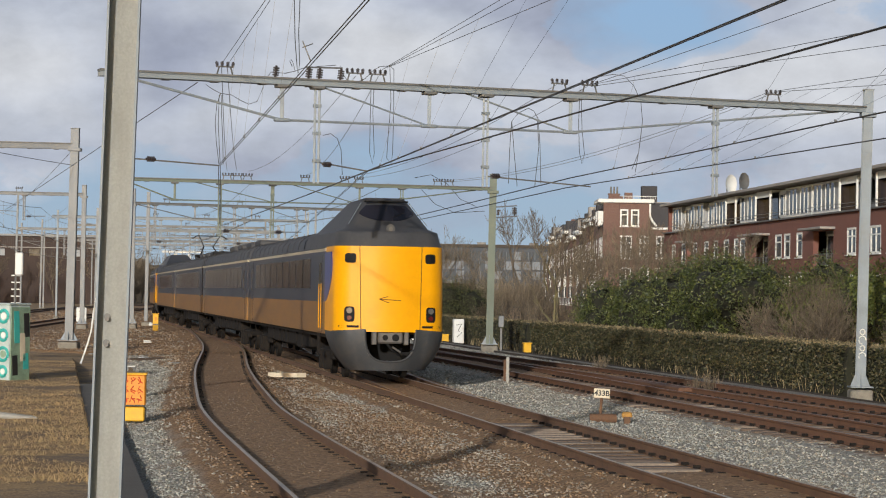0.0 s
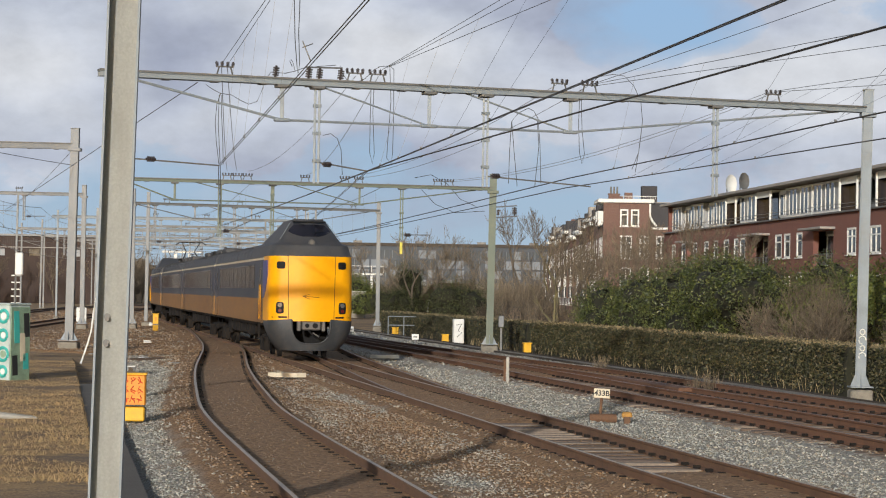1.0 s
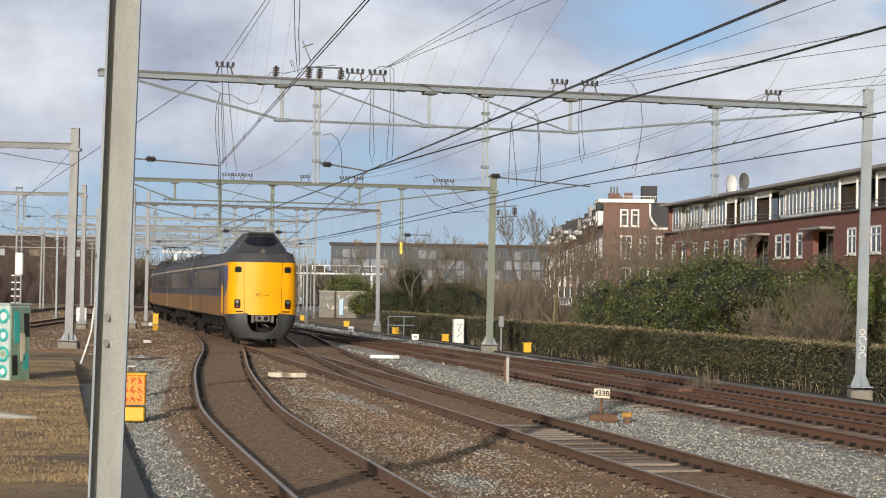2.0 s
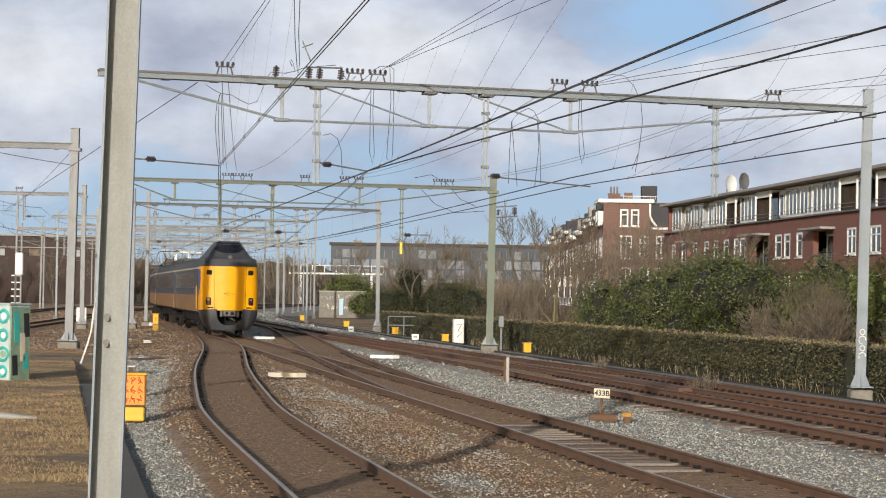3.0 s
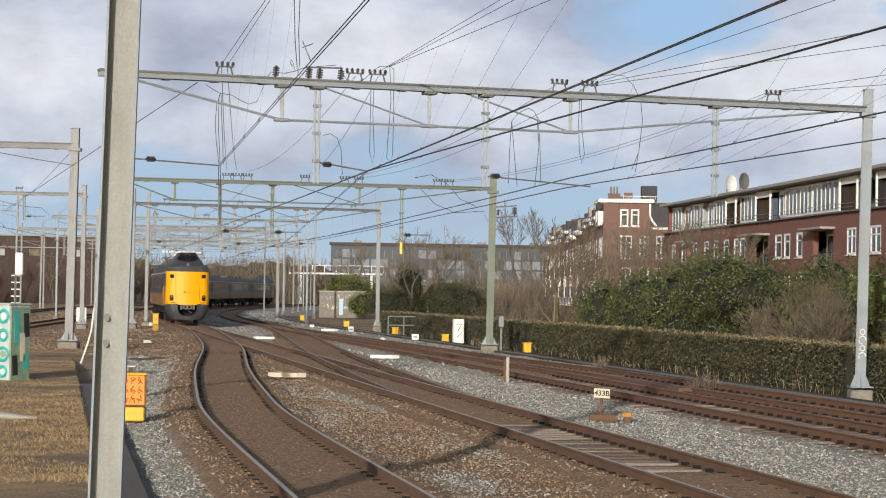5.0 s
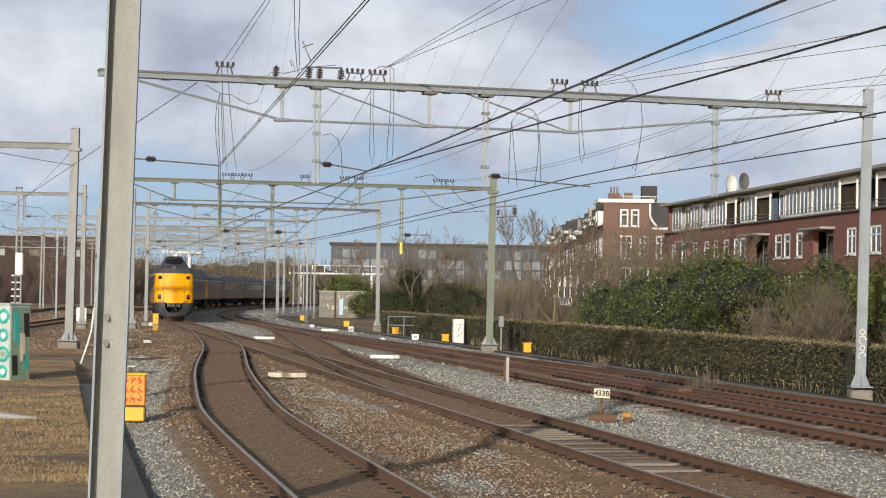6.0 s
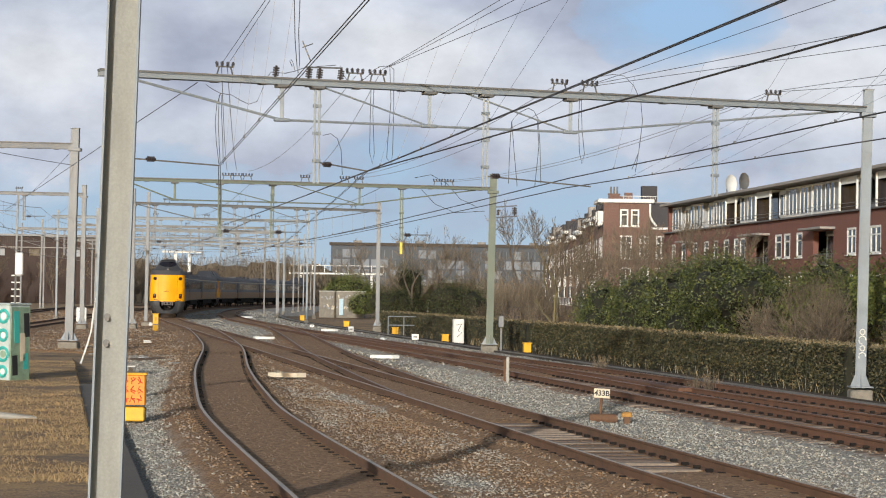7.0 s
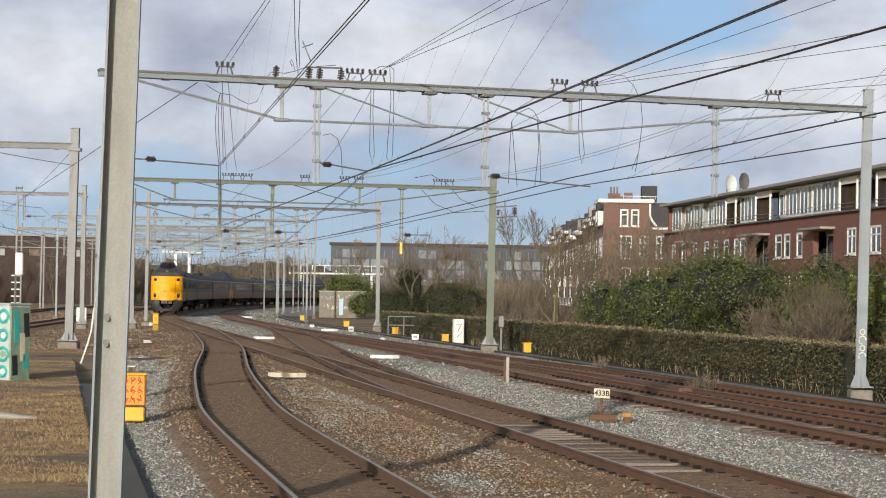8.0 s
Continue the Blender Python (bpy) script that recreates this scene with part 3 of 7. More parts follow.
def tracks():
    rng = random.Random(3)
    sg = Geo()
    sg.box((0, 0, 0), (2.5, 0.25, 0.2), cut=0.02)
    sleeper_mesh = {"d": sg.mesh("sleeper", SLEEPER), "p": sg.mesh("sleeper_pale", SLEEPER_PALE)}
    labels = {
        "main": "straight main track with worn rails on brown ballast", "branch": "branch track curving off the main track, bright rail heads",
        "second": "second running track with rusty rails beside the trough", "third": "rusty siding track merging into the second track",
        "crossover": "crossover track joining two running tracks", "yard": "dark track of the yard beside the masts",
        "far_yard": "far yard track with dark rails"}
    for name, (f, u0, u1) in TRACKS.items():
        tr = thing("railway_track", labels[name], "railway track", kind="structure")
        head = SHINY if name in ("branch", "main") else DULL
        side = RUST_RED if name in ("second", "third") else RUST
        for off in (-0.7525, 0.7525):
            a, b = u0, u1
            part("rail", rail_mesh(name, off, a, b, head), [side, head], tr, smooth=False)
        if name in ("yard", "far_yard"):
            step0, step1 = u0, u0
        else:
            step0, step1 = max(u0, -6), min(u1, 108)
        u, count = step0, 0
        joined = Geo()
        while u < step1:
            pale = name == "main" and 5.5 < u < 16.5 and rng.random() < 0.7 or name in ("second",) and rng.random() < 0.2
            p = track_point(name, u)
            top = -0.168 if pale else -0.178
            d = track_point(name, u + 0.5) - track_point(name, u - 0.5)
            m = pose(p.x, p.y, top - 0.1, 0, 0, math.degrees(math.atan2(-d.x, d.y)) + rng.uniform(-0.6, 0.6))
            if count < 190:
                part("sleeper", sleeper_mesh["p" if pale else "d"], None, tr, m=m)
            else:
                joined.box((0, 0, 0), (2.5, 0.25, 0.2), m)
            count += 1
            u += 0.6
        # rail fastenings and low chairs along both rails
        fx = Geo()
        u = step0
        while u < min(step1, 62):
            for off in (-0.7525, 0.7525):
                for sd in (-0.11, 0.11):
                    p = track_point(name, u, off + sd, -0.135)
                    fx.box(p, (0.09, 0.075, 0.04), Matrix.Rotation(0.167, 4, "Z"))
            u += 0.6
        if fx.v:
            part("rail_fastenings", g_mesh(fx, "rail_fastenings", T_UNDER), None, tr, "dark rail clips on every sleeper", kind="stuff")
        if joined.v:
            part("far_sleepers", g_mesh(joined, "far_sleepers", SLEEPER), None, tr, kind="stuff")


def cable_trough():
    """A low concrete cable trough with a dark lid joint along each edge."""
    us = list(np.arange(-60, 200, 2.0))
    tr = thing("cable_trough", "long grey concrete cable trough with dark edges along the hedge", "cable trough", kind="structure")
    for nm, a, b, z, mt, lab in (("lid", 10.30, 10.80, -0.205, CONCRETE_OLD, "weathered grey concrete lid"),
                                 ("kerb", 10.26, 10.30, -0.195, BLACK_STEEL, "dark steel kerb"),
                                 ("kerb", 10.80, 10.84, -0.16, BLACK_STEEL, "dark steel kerb")):
        g = Geo()
        vs = []
        for u in us:
            vs += [line(u, a, -0.34), line(u, a, z), line(u, b, z), line(u, b, -0.34)]
        g.add(vs, [(i * 4 + j, i * 4 + j + 1, i * 4 + j + 5, i * 4 + j + 4) for i in range(len(us) - 1) for j in range(3)])
        part(nm, g, mt, tr, lab)


BLACK_STEEL = surface("blackened_steel", (0.075, 0.064, 0.055), 0.9, 0.0, 0.3, 2, 25, bump=0.1, spec=0.1)

# ---------------------------------------------------------------- masts, gantries and wires


def h_beam(a, b, w, d, t=0.016, facing=None):
    """A rolled H section from a to b, w across the flanges and d over them."""
    a, b = Vector(a), Vector(b)
    ax = (b - a).normalized()
    ref = Vector(facing) if facing else (Vector((0, 1, 0)) if abs(ax.z) > 0.5 else Vector((0, 0, 1)))
    s = ax.cross(ref).normalized()
    q = s.cross(ax).normalized()
    prof = [(-w / 2, -d / 2), (w / 2, -d / 2), (w / 2, -d / 2 + t), (t / 2, -d / 2 + t), (t / 2, d / 2 - t), (w / 2, d / 2 - t),
            (w / 2, d / 2), (-w / 2, d / 2), (-w / 2, d / 2 - t), (-t / 2, d / 2 - t), (-t / 2, -d / 2 + t), (-w / 2, -d / 2 + t)]
    n = len(prof)
    vs = [p + s * x + q * y for p in (a, b) for x, y in prof]
    g = Geo()
    g.add(vs, [(i, (i + 1) % n, (i + 1) % n + n, i + n) for i in range(n)]
          + [(0, 1, 2, 11), (3, 4, 9, 10), (5, 6, 7, 8), (12, 13, 14, 23), (15, 16, 21, 22), (17, 18, 19, 20)])
    return g


def insulator(parent, p, ax, size=1.0):
    g = Geo()
    p, ax = Vector(p), Vector(ax).normalized()
    for i in range(4):
        g.disc(p + ax * (0.05 + i * 0.05) * size, 0.07 * size, 0.03 * size, ax, 8)
    g.tube(p, p + ax * 0.25 * size, 0.03 * size, n=6)
    return part("insulator", g, INSULATOR, parent, "dark ribbed insulator")


CONCRETE_OLD = surface("old_concrete", (0.23, 0.21, 0.175), 0.95, 0, 0.3, 2.5, 30, (0.12, 0.10, 0.075), 0.6, 0.4)


def mast_base(th, p, w, gusset=True):
    g = Geo().box((p[0], p[1], -0.2), (w * 2.4, w * 2.4, 0.4), cut=0.04)
    part("footing", g, CONCRETE_OLD, th, "weathered concrete footing")
    if gusset:
        g = Geo()
        for a in range(4):
            r = Matrix.Rotation(a * math.pi / 2, 4, "Z")
            vs = [(w * 0.35, -0.012, 0.06), (w * 1.1, -0.012, 0.06), (w * 0.35, -0.012, 0.5), (w * 0.35, 0.012, 0.06), (w * 1.1, 0.012, 0.06), (w * 0.35, 0.012, 0.5)]
            g.add([Vector(p) + (r @ Vector(v)) for v in vs], [(0, 1, 2), (5, 4, 3), (0, 3, 4, 1), (1, 4, 5, 2), (2, 5, 3, 0)])
        g.box((p[0], p[1], 0.07), (w * 2.4, w * 2.4, 0.03))
        part("foot", g, STEEL_PALE, th, "flared steel foot plate")


def gantry(a, b, z, depth, posts, top_a, top_b, queens=(), hangers=(), insul=(), lean=0.0, steel=None, drop=0.85, wide=0.23, label="", arms=True):
    """A portal over the tracks from a to b with its beam at z. queens: short struts to the tension rod; hangers: long drop
    posts (place, length); insul: insulators on top of the beam."""
    steel = steel or STEEL_PALE
    A, B = Vector((*a, z)), Vector((*b, z))
    L = (B - A).length
    d = (B - A).normalized()
    th = thing("overhead_line_gantry", label or "pale galvanised overhead line gantry spanning the tracks", "gantry", group="gantries over the tracks")
    inset = (A + d * 0.42)
    for use, p, top in ((posts[0], (inset.x, inset.y), top_a), (posts[1], b, top_b)):
        if use:
            tip = Vector((p[0] + lean * top, p[1], top))
            part("post", h_beam((p[0], p[1], 0.05), tip, wide, wide * 0.9, 0.02), steel, th)
            part("post_cap", Geo().box((tip.x, tip.y, tip.z + 0.01), (wide + 0.03, wide + 0.03, 0.025)), steel, th)
            mast_base(th, (p[0], p[1], 0), wide, wide > 0.2)
            part("bracket", Geo().box((p[0] + lean * z, p[1], z - 0.12), (wide * 1.6, wide * 1.4, 0.12), cut=0.01), steel, th)
    # beam of two channels with battens between
    bm = Geo()
    off = Vector((-d.y, d.x, 0)) * 0.11
    for s in (-1, 1):
        g = h_beam(A + off * s, B + off * s, 0.07, depth, 0.012, (0, 0, 1))
        bm.add(g.v, g.f)
    part("beam", bm, steel, th)
    part("top_flange", Geo().box((A + B) / 2 + Vector((0, 0, depth / 2 + 0.018)), (L, 0.34, 0.036), Matrix.Rotation(math.atan2(d.y, d.x), 4, "Z")), STEEL_DARK, th, "dark weathered top flange")
    for q in list(queens) + [h[0] for h in hangers]:
        part("clamp", Geo().box(A + d * q + Vector((0, 0, -depth / 2 - 0.03)), (0.30, 0.30, 0.08), Matrix.Rotation(math.atan2(d.y, d.x), 4, "Z"), cut=0.015), STEEL_DARK, th, "dark clamp under the beam")
    bt = Geo().box((0, 0, 0), (0.18, 0.32, 0.012)).mesh("batten_plate", STEEL_DARK)
    spin = math.degrees(math.atan2(d.y, d.x))
    x = 0.4
    while x < L - 0.3:
        p = A + d * x
        for up in (-depth / 2 - 0.012,):
            part("batten_plate", bt, None, th, m=pose(p.x, p.y, p.z + up, 0, 0, spin))
        x += 1.1
    nodes = []
    for q in queens:
        p = A + d * q
        part("strut", h_beam(p + Vector((0, 0, -depth / 2)), p + Vector((0, 0, -drop)), 0.085, 0.08, 0.014), steel, th)
        part("node_plate", Geo().box(p + Vector((0, 0, -drop)), (0.36, 0.14, 0.08), Matrix.Rotation(math.atan2(d.y, d.x), 4, "Z"), cut=0.02), steel, th)
        nodes.append(p + Vector((0, 0, -drop)))
    if nodes:
        chain = [A + d * 0.6 + Vector((0, 0, -depth / 2))] + nodes + [B - d * 0.7 + Vector((0, 0, -depth / 2))]
        for p, q in zip(chain[:-1], chain[1:]):
            part("tension_rod", Geo().tube(p, q, 0.032, n=6), steel, th)
        for i, q in enumerate(queens[:-1]):
            p0 = A + d * (q + 0.9) + Vector((0, 0, -depth / 2))
            part("tension_rod", Geo().tube(p0, nodes[i + 1], 0.022, n=6), steel, th)
    for q, ln in hangers:
        p = A + d * q
        g = Geo()
        for s in (-1, 1):
            h = h_beam(p + d * 0.05 * s + Vector((0, 0, -depth / 2)), p + d * 0.05 * s + Vector((0, 0, -ln)), 0.05, 0.10, 0.010)
            g.add(h.v, h.f)
        k = 0.5
        while k < ln:
            g.box(p + Vector((0, 0, -k)), (0.16, 0.14, 0.07), Matrix.Rotation(math.atan2(d.y, d.x), 4, "Z"))
            k += 0.62
        hg = part("drop_post", g, steel, th, "slim drop post holding a steady arm")
        if not arms:
            continue
        # steady arm at its lower end
        e = p + Vector((0, 0, -ln + 0.25))
        part("steady_arm", Geo().tube(e, e + d * 1.25 + Vector((0, 0, 0.02)), 0.022, n=5), STEEL_DARK, hg)
        insulator(hg, e + d * 0.15, d, 1.1)
    for q in insul:
        p = A + d * q + Vector((0, 0, depth / 2))
        st = Geo()
        for s in (-1, 1):                              # two splayed legs and a cross bar
            st.tube(p + d * 0.19 * s, p + d * 0.13 * s + Vector((0, 0, 0.22)), 0.018, n=4)
        st.box(p + Vector((0, 0, 0.22)), (0.40, 0.05, 0.03), Matrix.Rotation(math.atan2(d.y, d.x), 4, "Z"))
        sd = part("insulator_stand", st, STEEL_DARK, th)
        for s in (-0.17, -0.06, 0.06, 0.17):
            insulator(sd, p + d * s + Vector((0, 0, 0.20)), d * (s * 0.5) + Vector((0, 0, 0.5)), 0.54)
    return th


def mast(p, top, w=0.26, lean=0.0, steel=None, label="", arm=None, name="overhead_line_mast"):
    th = thing(name, label or "slim galvanised overhead line mast on a concrete footing", "mast", group="line masts")
    part("post", h_beam((p[0], p[1], 0.05), (p[0] + lean * top, p[1], top), w, w * 0.9, 0.018), steel or STEEL, th)
    mast_base(th, (p[0], p[1], 0), w, w > 0.22)
    if arm:
        for z, ln in arm:
            e = Vector((p[0] + lean * z, p[1], z))
            part("bracket_arm", Geo().tube(e, e + Vector((ln, 0, 0.06)), 0.035, n=6).tube(e + Vector((0, 0, -0.5)), e + Vector((ln * 0.75, 0, 0.03)), 0.022, n=5), steel or STEEL, th)
            insulator(th, e + Vector((ln * 0.92, 0, 0.05)), (math.copysign(1, ln), 0, 0))
    return th


def sagging(a, b, sag, n=14):
    a, b = Vector(a), Vector(b)
    return [a.lerp(b, i / n) - Vector((0, 0, 4 * sag * (i / n) * (1 - i / n))) for i in range(n + 1)]


SUPPORTS = [-58.0, -15.0, 27.5, 71.0, 117.0, 150.0, 185.0, 215.0, 250.0]


def overhead_line(name, z=5.5, rise=1.45, contact_r=0.014, pair=True, u_max=260, zig=0.22, phase=0, u_min=-54):
    """Contact wires and their catenary for one track."""
    f, u0, u1 = TRACKS[name]
    th = thing("overhead_line", "overhead contact wires and catenary with droppers", "overhead wire", group="overhead lines")
    sup = [s for s in SUPPORTS if max(u0, u_min) <= s <= min(u1, u_max)]
    for i, (a, b) in enumerate(zip(sup[:-1], sup[1:])):
        za, zb = (zig if (i + phase) % 2 else -zig), (-zig if (i + phase) % 2 else zig)
        n = 12
        low, high = [], []
        for k in range(n + 1):
            t = k / n
            u = a + (b - a) * t
            o = za + (zb - za) * t
            low.append(track_point(name, a, za).lerp(track_point(name, b, zb), t) + Vector((0, 0, z - 0.05 * 4 * t * (1 - t))))
            high.append(track_point(name, a, za * 0.6).lerp(track_point(name, b, zb * 0.6), t)
                        + Vector((0, 0, z + rise - (rise - 1.3) * 4 * t * (1 - t))))
        for dx in ((0.0, 0.045) if pair else (0.0,)):
            con = Geo().sweep([p + Vector((dx, 0, 0)) for p in low], contact_r, 4)
            part("contact_wire", g_mesh(con, "contact_wire", WIRE), None, th, "dark grooved contact wire")
        cat = Geo().sweep(high, 0.013, 4)
        part("catenary_wire", g_mesh(cat, "catenary_wire", WIRE), None, th, "stranded catenary wire")
        for k in range(1, n):
            drp = Geo().tube(low[k], high[k], 0.0045, n=3).box(low[k] + Vector((0, 0, 0.03)), (0.05, 0.05, 0.09))
            part("dropper", g_mesh(drp, "dropper", WIRE), None, th)



def near_catenary(contact, cables):
    """A pair of contact wires through three places, the carrying cables (near end, gantry) above and droppers between."""
    th = thing("overhead_line", "overhead contact wires and carrying cables with droppers", "overhead wire", group="overhead lines")
    near, mid, far = (Vector(p) for p in contact)
    for dx in (-0.02, 0.02):
        side = Vector((dx, 0, 0))
        con = Geo().sweep([near + side, mid + side], 0.0085, 4).sweep(sagging(mid + side, far + side, 0.05), 0.0085, 4)
        part("contact_wire", g_mesh(con, "contact_wire", WIRE), None, th, "dark grooved contact wire")
    for i, (a, b) in enumerate(cables):
        a, b = Vector(a), Vector(b)
        part("catenary_wire", g_mesh(Geo().sweep([a, b], 0.0065, 4), "catenary_wire", WIRE), None, th, "stranded carrying cable")
        if i != len(cables) // 2:
            continue
        for k in (0.10, 0.22, 0.35, 0.50, 0.66):
            p = b.lerp(a, k)
            q = mid.lerp(near, max(0.0, min(1.0, (p.y - mid.y) / (near.y - mid.y))))
            drp = Geo().tube(q, p, 0.003, n=3).box(q + Vector((0, 0, 0.02)), (0.03, 0.03, 0.05))
            part("dropper", g_mesh(drp, "dropper", WIRE), None, th)


def loose_wire(pts_list, r, mat=None, label="thin feeder wire running between the gantries", name="feeder_wire"):
    for pts in pts_list:
        g = Geo().sweep(pts, r, 4)
        tagged(new(name, g_mesh(g, name, mat or WIRE)), label, "wire", group="feeder wires")


def overhead():
    G1A, G1B, G1Z = (-7.55, 49.1), (10.31, 55.63), 6.88
    gantry(G1A, G1B, G1Z, 0.12, (True, True), 6.95, 7.38, queens=(4.15, 7.65, 11.17), hangers=((4.97, 2.25), (9.04, 2.2), (14.96, 2.25)),
           insul=(2.82, 5.85, 6.39, 10.88, 11.65, 16.51), lean=0.016, arms=False, label="near pale galvanised gantry with tension rods and insulators")
    G2A, G2B, G2Z = (-13.75, 93.1), (2.05, 97.1), 6.72
    gantry(G2A, G2B, G2Z, 0.11, (True, True), 6.8, 7.34, queens=(2.66, 6.77, 10.5), hangers=((4.55, 2.3), (6.77, 2.3), (12.34, 2.3)),
           insul=(4.84, 5.27, 5.7, 8.15, 9.85, 10.46, 13.91, 14.41), lean=0.010, steel=STEEL_GREEN, drop=0.8, wide=0.30, label="greenish weathered gantry with drop posts over the tracks")
    gantry((-19.6, 140.0), (-4.19, 147.25), 7.51, 0.12, (True, True), 8.4, 8.03, queens=(4.41, 8.19, 11.87), hangers=((1.8, 2.6), (7.05, 2.6), (11.28, 2.5)),
           insul=(2.55, 7.4, 15.2), lean=-0.004, steel=STEEL, wide=0.25, label="grey galvanised gantry beyond the hedge gate")
    # gantry over the yard tracks
    gantry((-26.0, 90.5), (-15.21, 92.34), 7.97, 0.22, (True, True), 8.2, 8.71, queens=(), hangers=(), insul=(2.0,), lean=0.012, steel=STEEL,
           wide=0.33, label="grey gantry over the yard with a heavy beam")
    gantry((-31.58, 134.46), (-21.63, 135.89), 7.80, 0.16, (False, True), 7.95, 8.38, insul=(4.0, 6.2), queens=(), hangers=((3.0, 1.6), (6.5, 1.6)), steel=STEEL, wide=0.26,
           label="slim grey gantry over the yard tracks")
    # unseen yard gantry close by, added so its shade crosses the main track
    gantry((-24.0, 43.8), (-9.45, 46.2), 7.85, 0.2, (True, False), 8.2, 8.2, steel=STEEL, wide=0.3, label="unseen grey gantry added beside the verge for its shadow")
    # gantries further along the bend
    for i, (u, va, vb, z) in enumerate(((150, -9, 10.5, 7.6), (187, -14, 10, 7.6), (197, -10, 9, 8.3), (217, -9, 11, 8.5), (228, -16, 11, 7.9), (252, -16, 12, 8.0), (266, -12, 12, 8.8), (282, -18, 12, 8.2))):
        a, b = line(u, va), line(u, vb)
        ln = (a - b).length
        gantry((a.x, a.y), (b.x, b.y), z, 0.18, (True, True), z + 0.5, z + 0.7, queens=(ln * 0.25, ln * 0.5, ln * 0.75),
               hangers=((ln * 0.18, 2.4), (ln * 0.42, 2.4), (ln * 0.66, 2.4), (ln * 0.85, 2.2)), insul=(ln * 0.2, ln * 0.4, ln * 0.6, ln * 0.8),
               steel=(STEEL_PALE, STEEL, STEEL_DARK)[i % 3], wide=0.14, label="distant grey gantry over the station throat")
    for x, y, top, lean, arm in ((-19.79, 151.2, 8.7, 0.004, ()), (-37.8, 200.0, 10.6, 0.01, ((8.9, -3.0),)), (-42.1, 236.7, 9.35, 0.01, ((8.2, 3.0), (7.0, -2.6))),
                                 (-23.3, 152.0, 7.6, 0.01, ()), (-12.0, 211.7, 9.85, 0.004, ()), (-16.4, 226.0, 8.6, 0, ((7.2, -2.2),)),
                                 (-17.0, 258.0, 8.5, 0, ((7.2, -2.0),))):
        mast((x, y), top, 0.22 if y < 160 else 0.16, lean, arm=arm)
    for nm, zz, ph in (("main", 5.15, 0), ("second", 5.15, 1), ("yard", 5.4, 0), ("far_yard", 5.4, 1)):
        overhead_line(nm, zz, 1.7, 0.010, phase=ph, u_min=68)
    # feeder and earth wires over the gantries
    def on1(q, z=0.55):
        d = (Vector((*G1B, 0)) - Vector((*G1A, 0))).normalized()
        return Vector((*G1A, G1Z + z)) + d * q

    def on2(q, z=0.5):
        d = (Vector((*G2B, 0)) - Vector((*G2A, 0))).normalized()
        return Vector((*G2A, G2Z + z)) + d * q
    # contact wires over the near tracks: near end, near gantry, second gantry
    near_catenary([(1.35, 7.24, 5.00), (-4.96, 49.79, 4.95), (-10.16, 102.92, 5.00)],
                  [((-0.66, 22.45, 6.83), (-4.98, 50.04, 7.21)),
                   ((-0.73, 23.50, 7.00), (-4.85, 50.09, 7.19))])
    near_catenary([(5.59, 5.85, 5.00), (-1.74, 51.16, 4.95), (-9.71, 98.40, 5.00)],
                  [((3.92, 30.81, 8.19), (-1.45, 51.33, 7.27)),
                   ((4.30, 28.12, 7.79), (-1.35, 51.37, 7.32)),
                   ((5.37, 21.49, 6.92), (-1.28, 51.39, 7.35))])
    near_catenary([(7.57, 8.80, 5.00), (-1.74, 51.16, 4.95), (-10.92, 148.59, 5.00)],
                  [])
    near_catenary([(9.97, 12.77, 4.96), (3.01, 53.67, 5.00), (-7.34, 122.74, 5.00)],
                  [((10.90, 23.17, 7.80), (3.42, 53.11, 7.17)),
                   ((11.92, 17.72, 6.11), (3.29, 53.06, 7.14))])
    near_catenary([(11.96, 18.53, 4.96), (3.15, 58.80, 5.00), (-7.59, 126.92, 5.00)],
                  [((15.50, 36.81, 7.67), (3.42, 53.11, 7.13)),
                   ((11.00, 39.86, 6.71), (8.00, 54.79, 7.24)),
                   ((10.93, 39.83, 6.27), (8.07, 54.81, 7.23))])
    # feeders from the near gantry's insulators to those of the second one
    runs = [sagging(a, b, 0.45) for a, b in (
        (on1(2.74, 0.35), on2(4.84, 0.46)),
        (on1(2.87, 0.36), on2(5.26, 0.47)),
        (on1(5.87, 0.22), on2(5.74, 0.48)),
        (on1(6.41, 0.24), on2(8.15, 0.36)),
        (on1(10.8, 0.25), on2(9.84, 0.36)),
        (on1(11.6, 0.25), on2(10.46, 0.33)),
        (on1(16.41, 0.34), on2(13.91, 0.28)),
        (on1(16.59, 0.34), on2(14.41, 0.27)))]
    loose_wire(runs, 0.008, WIRE_PALE)
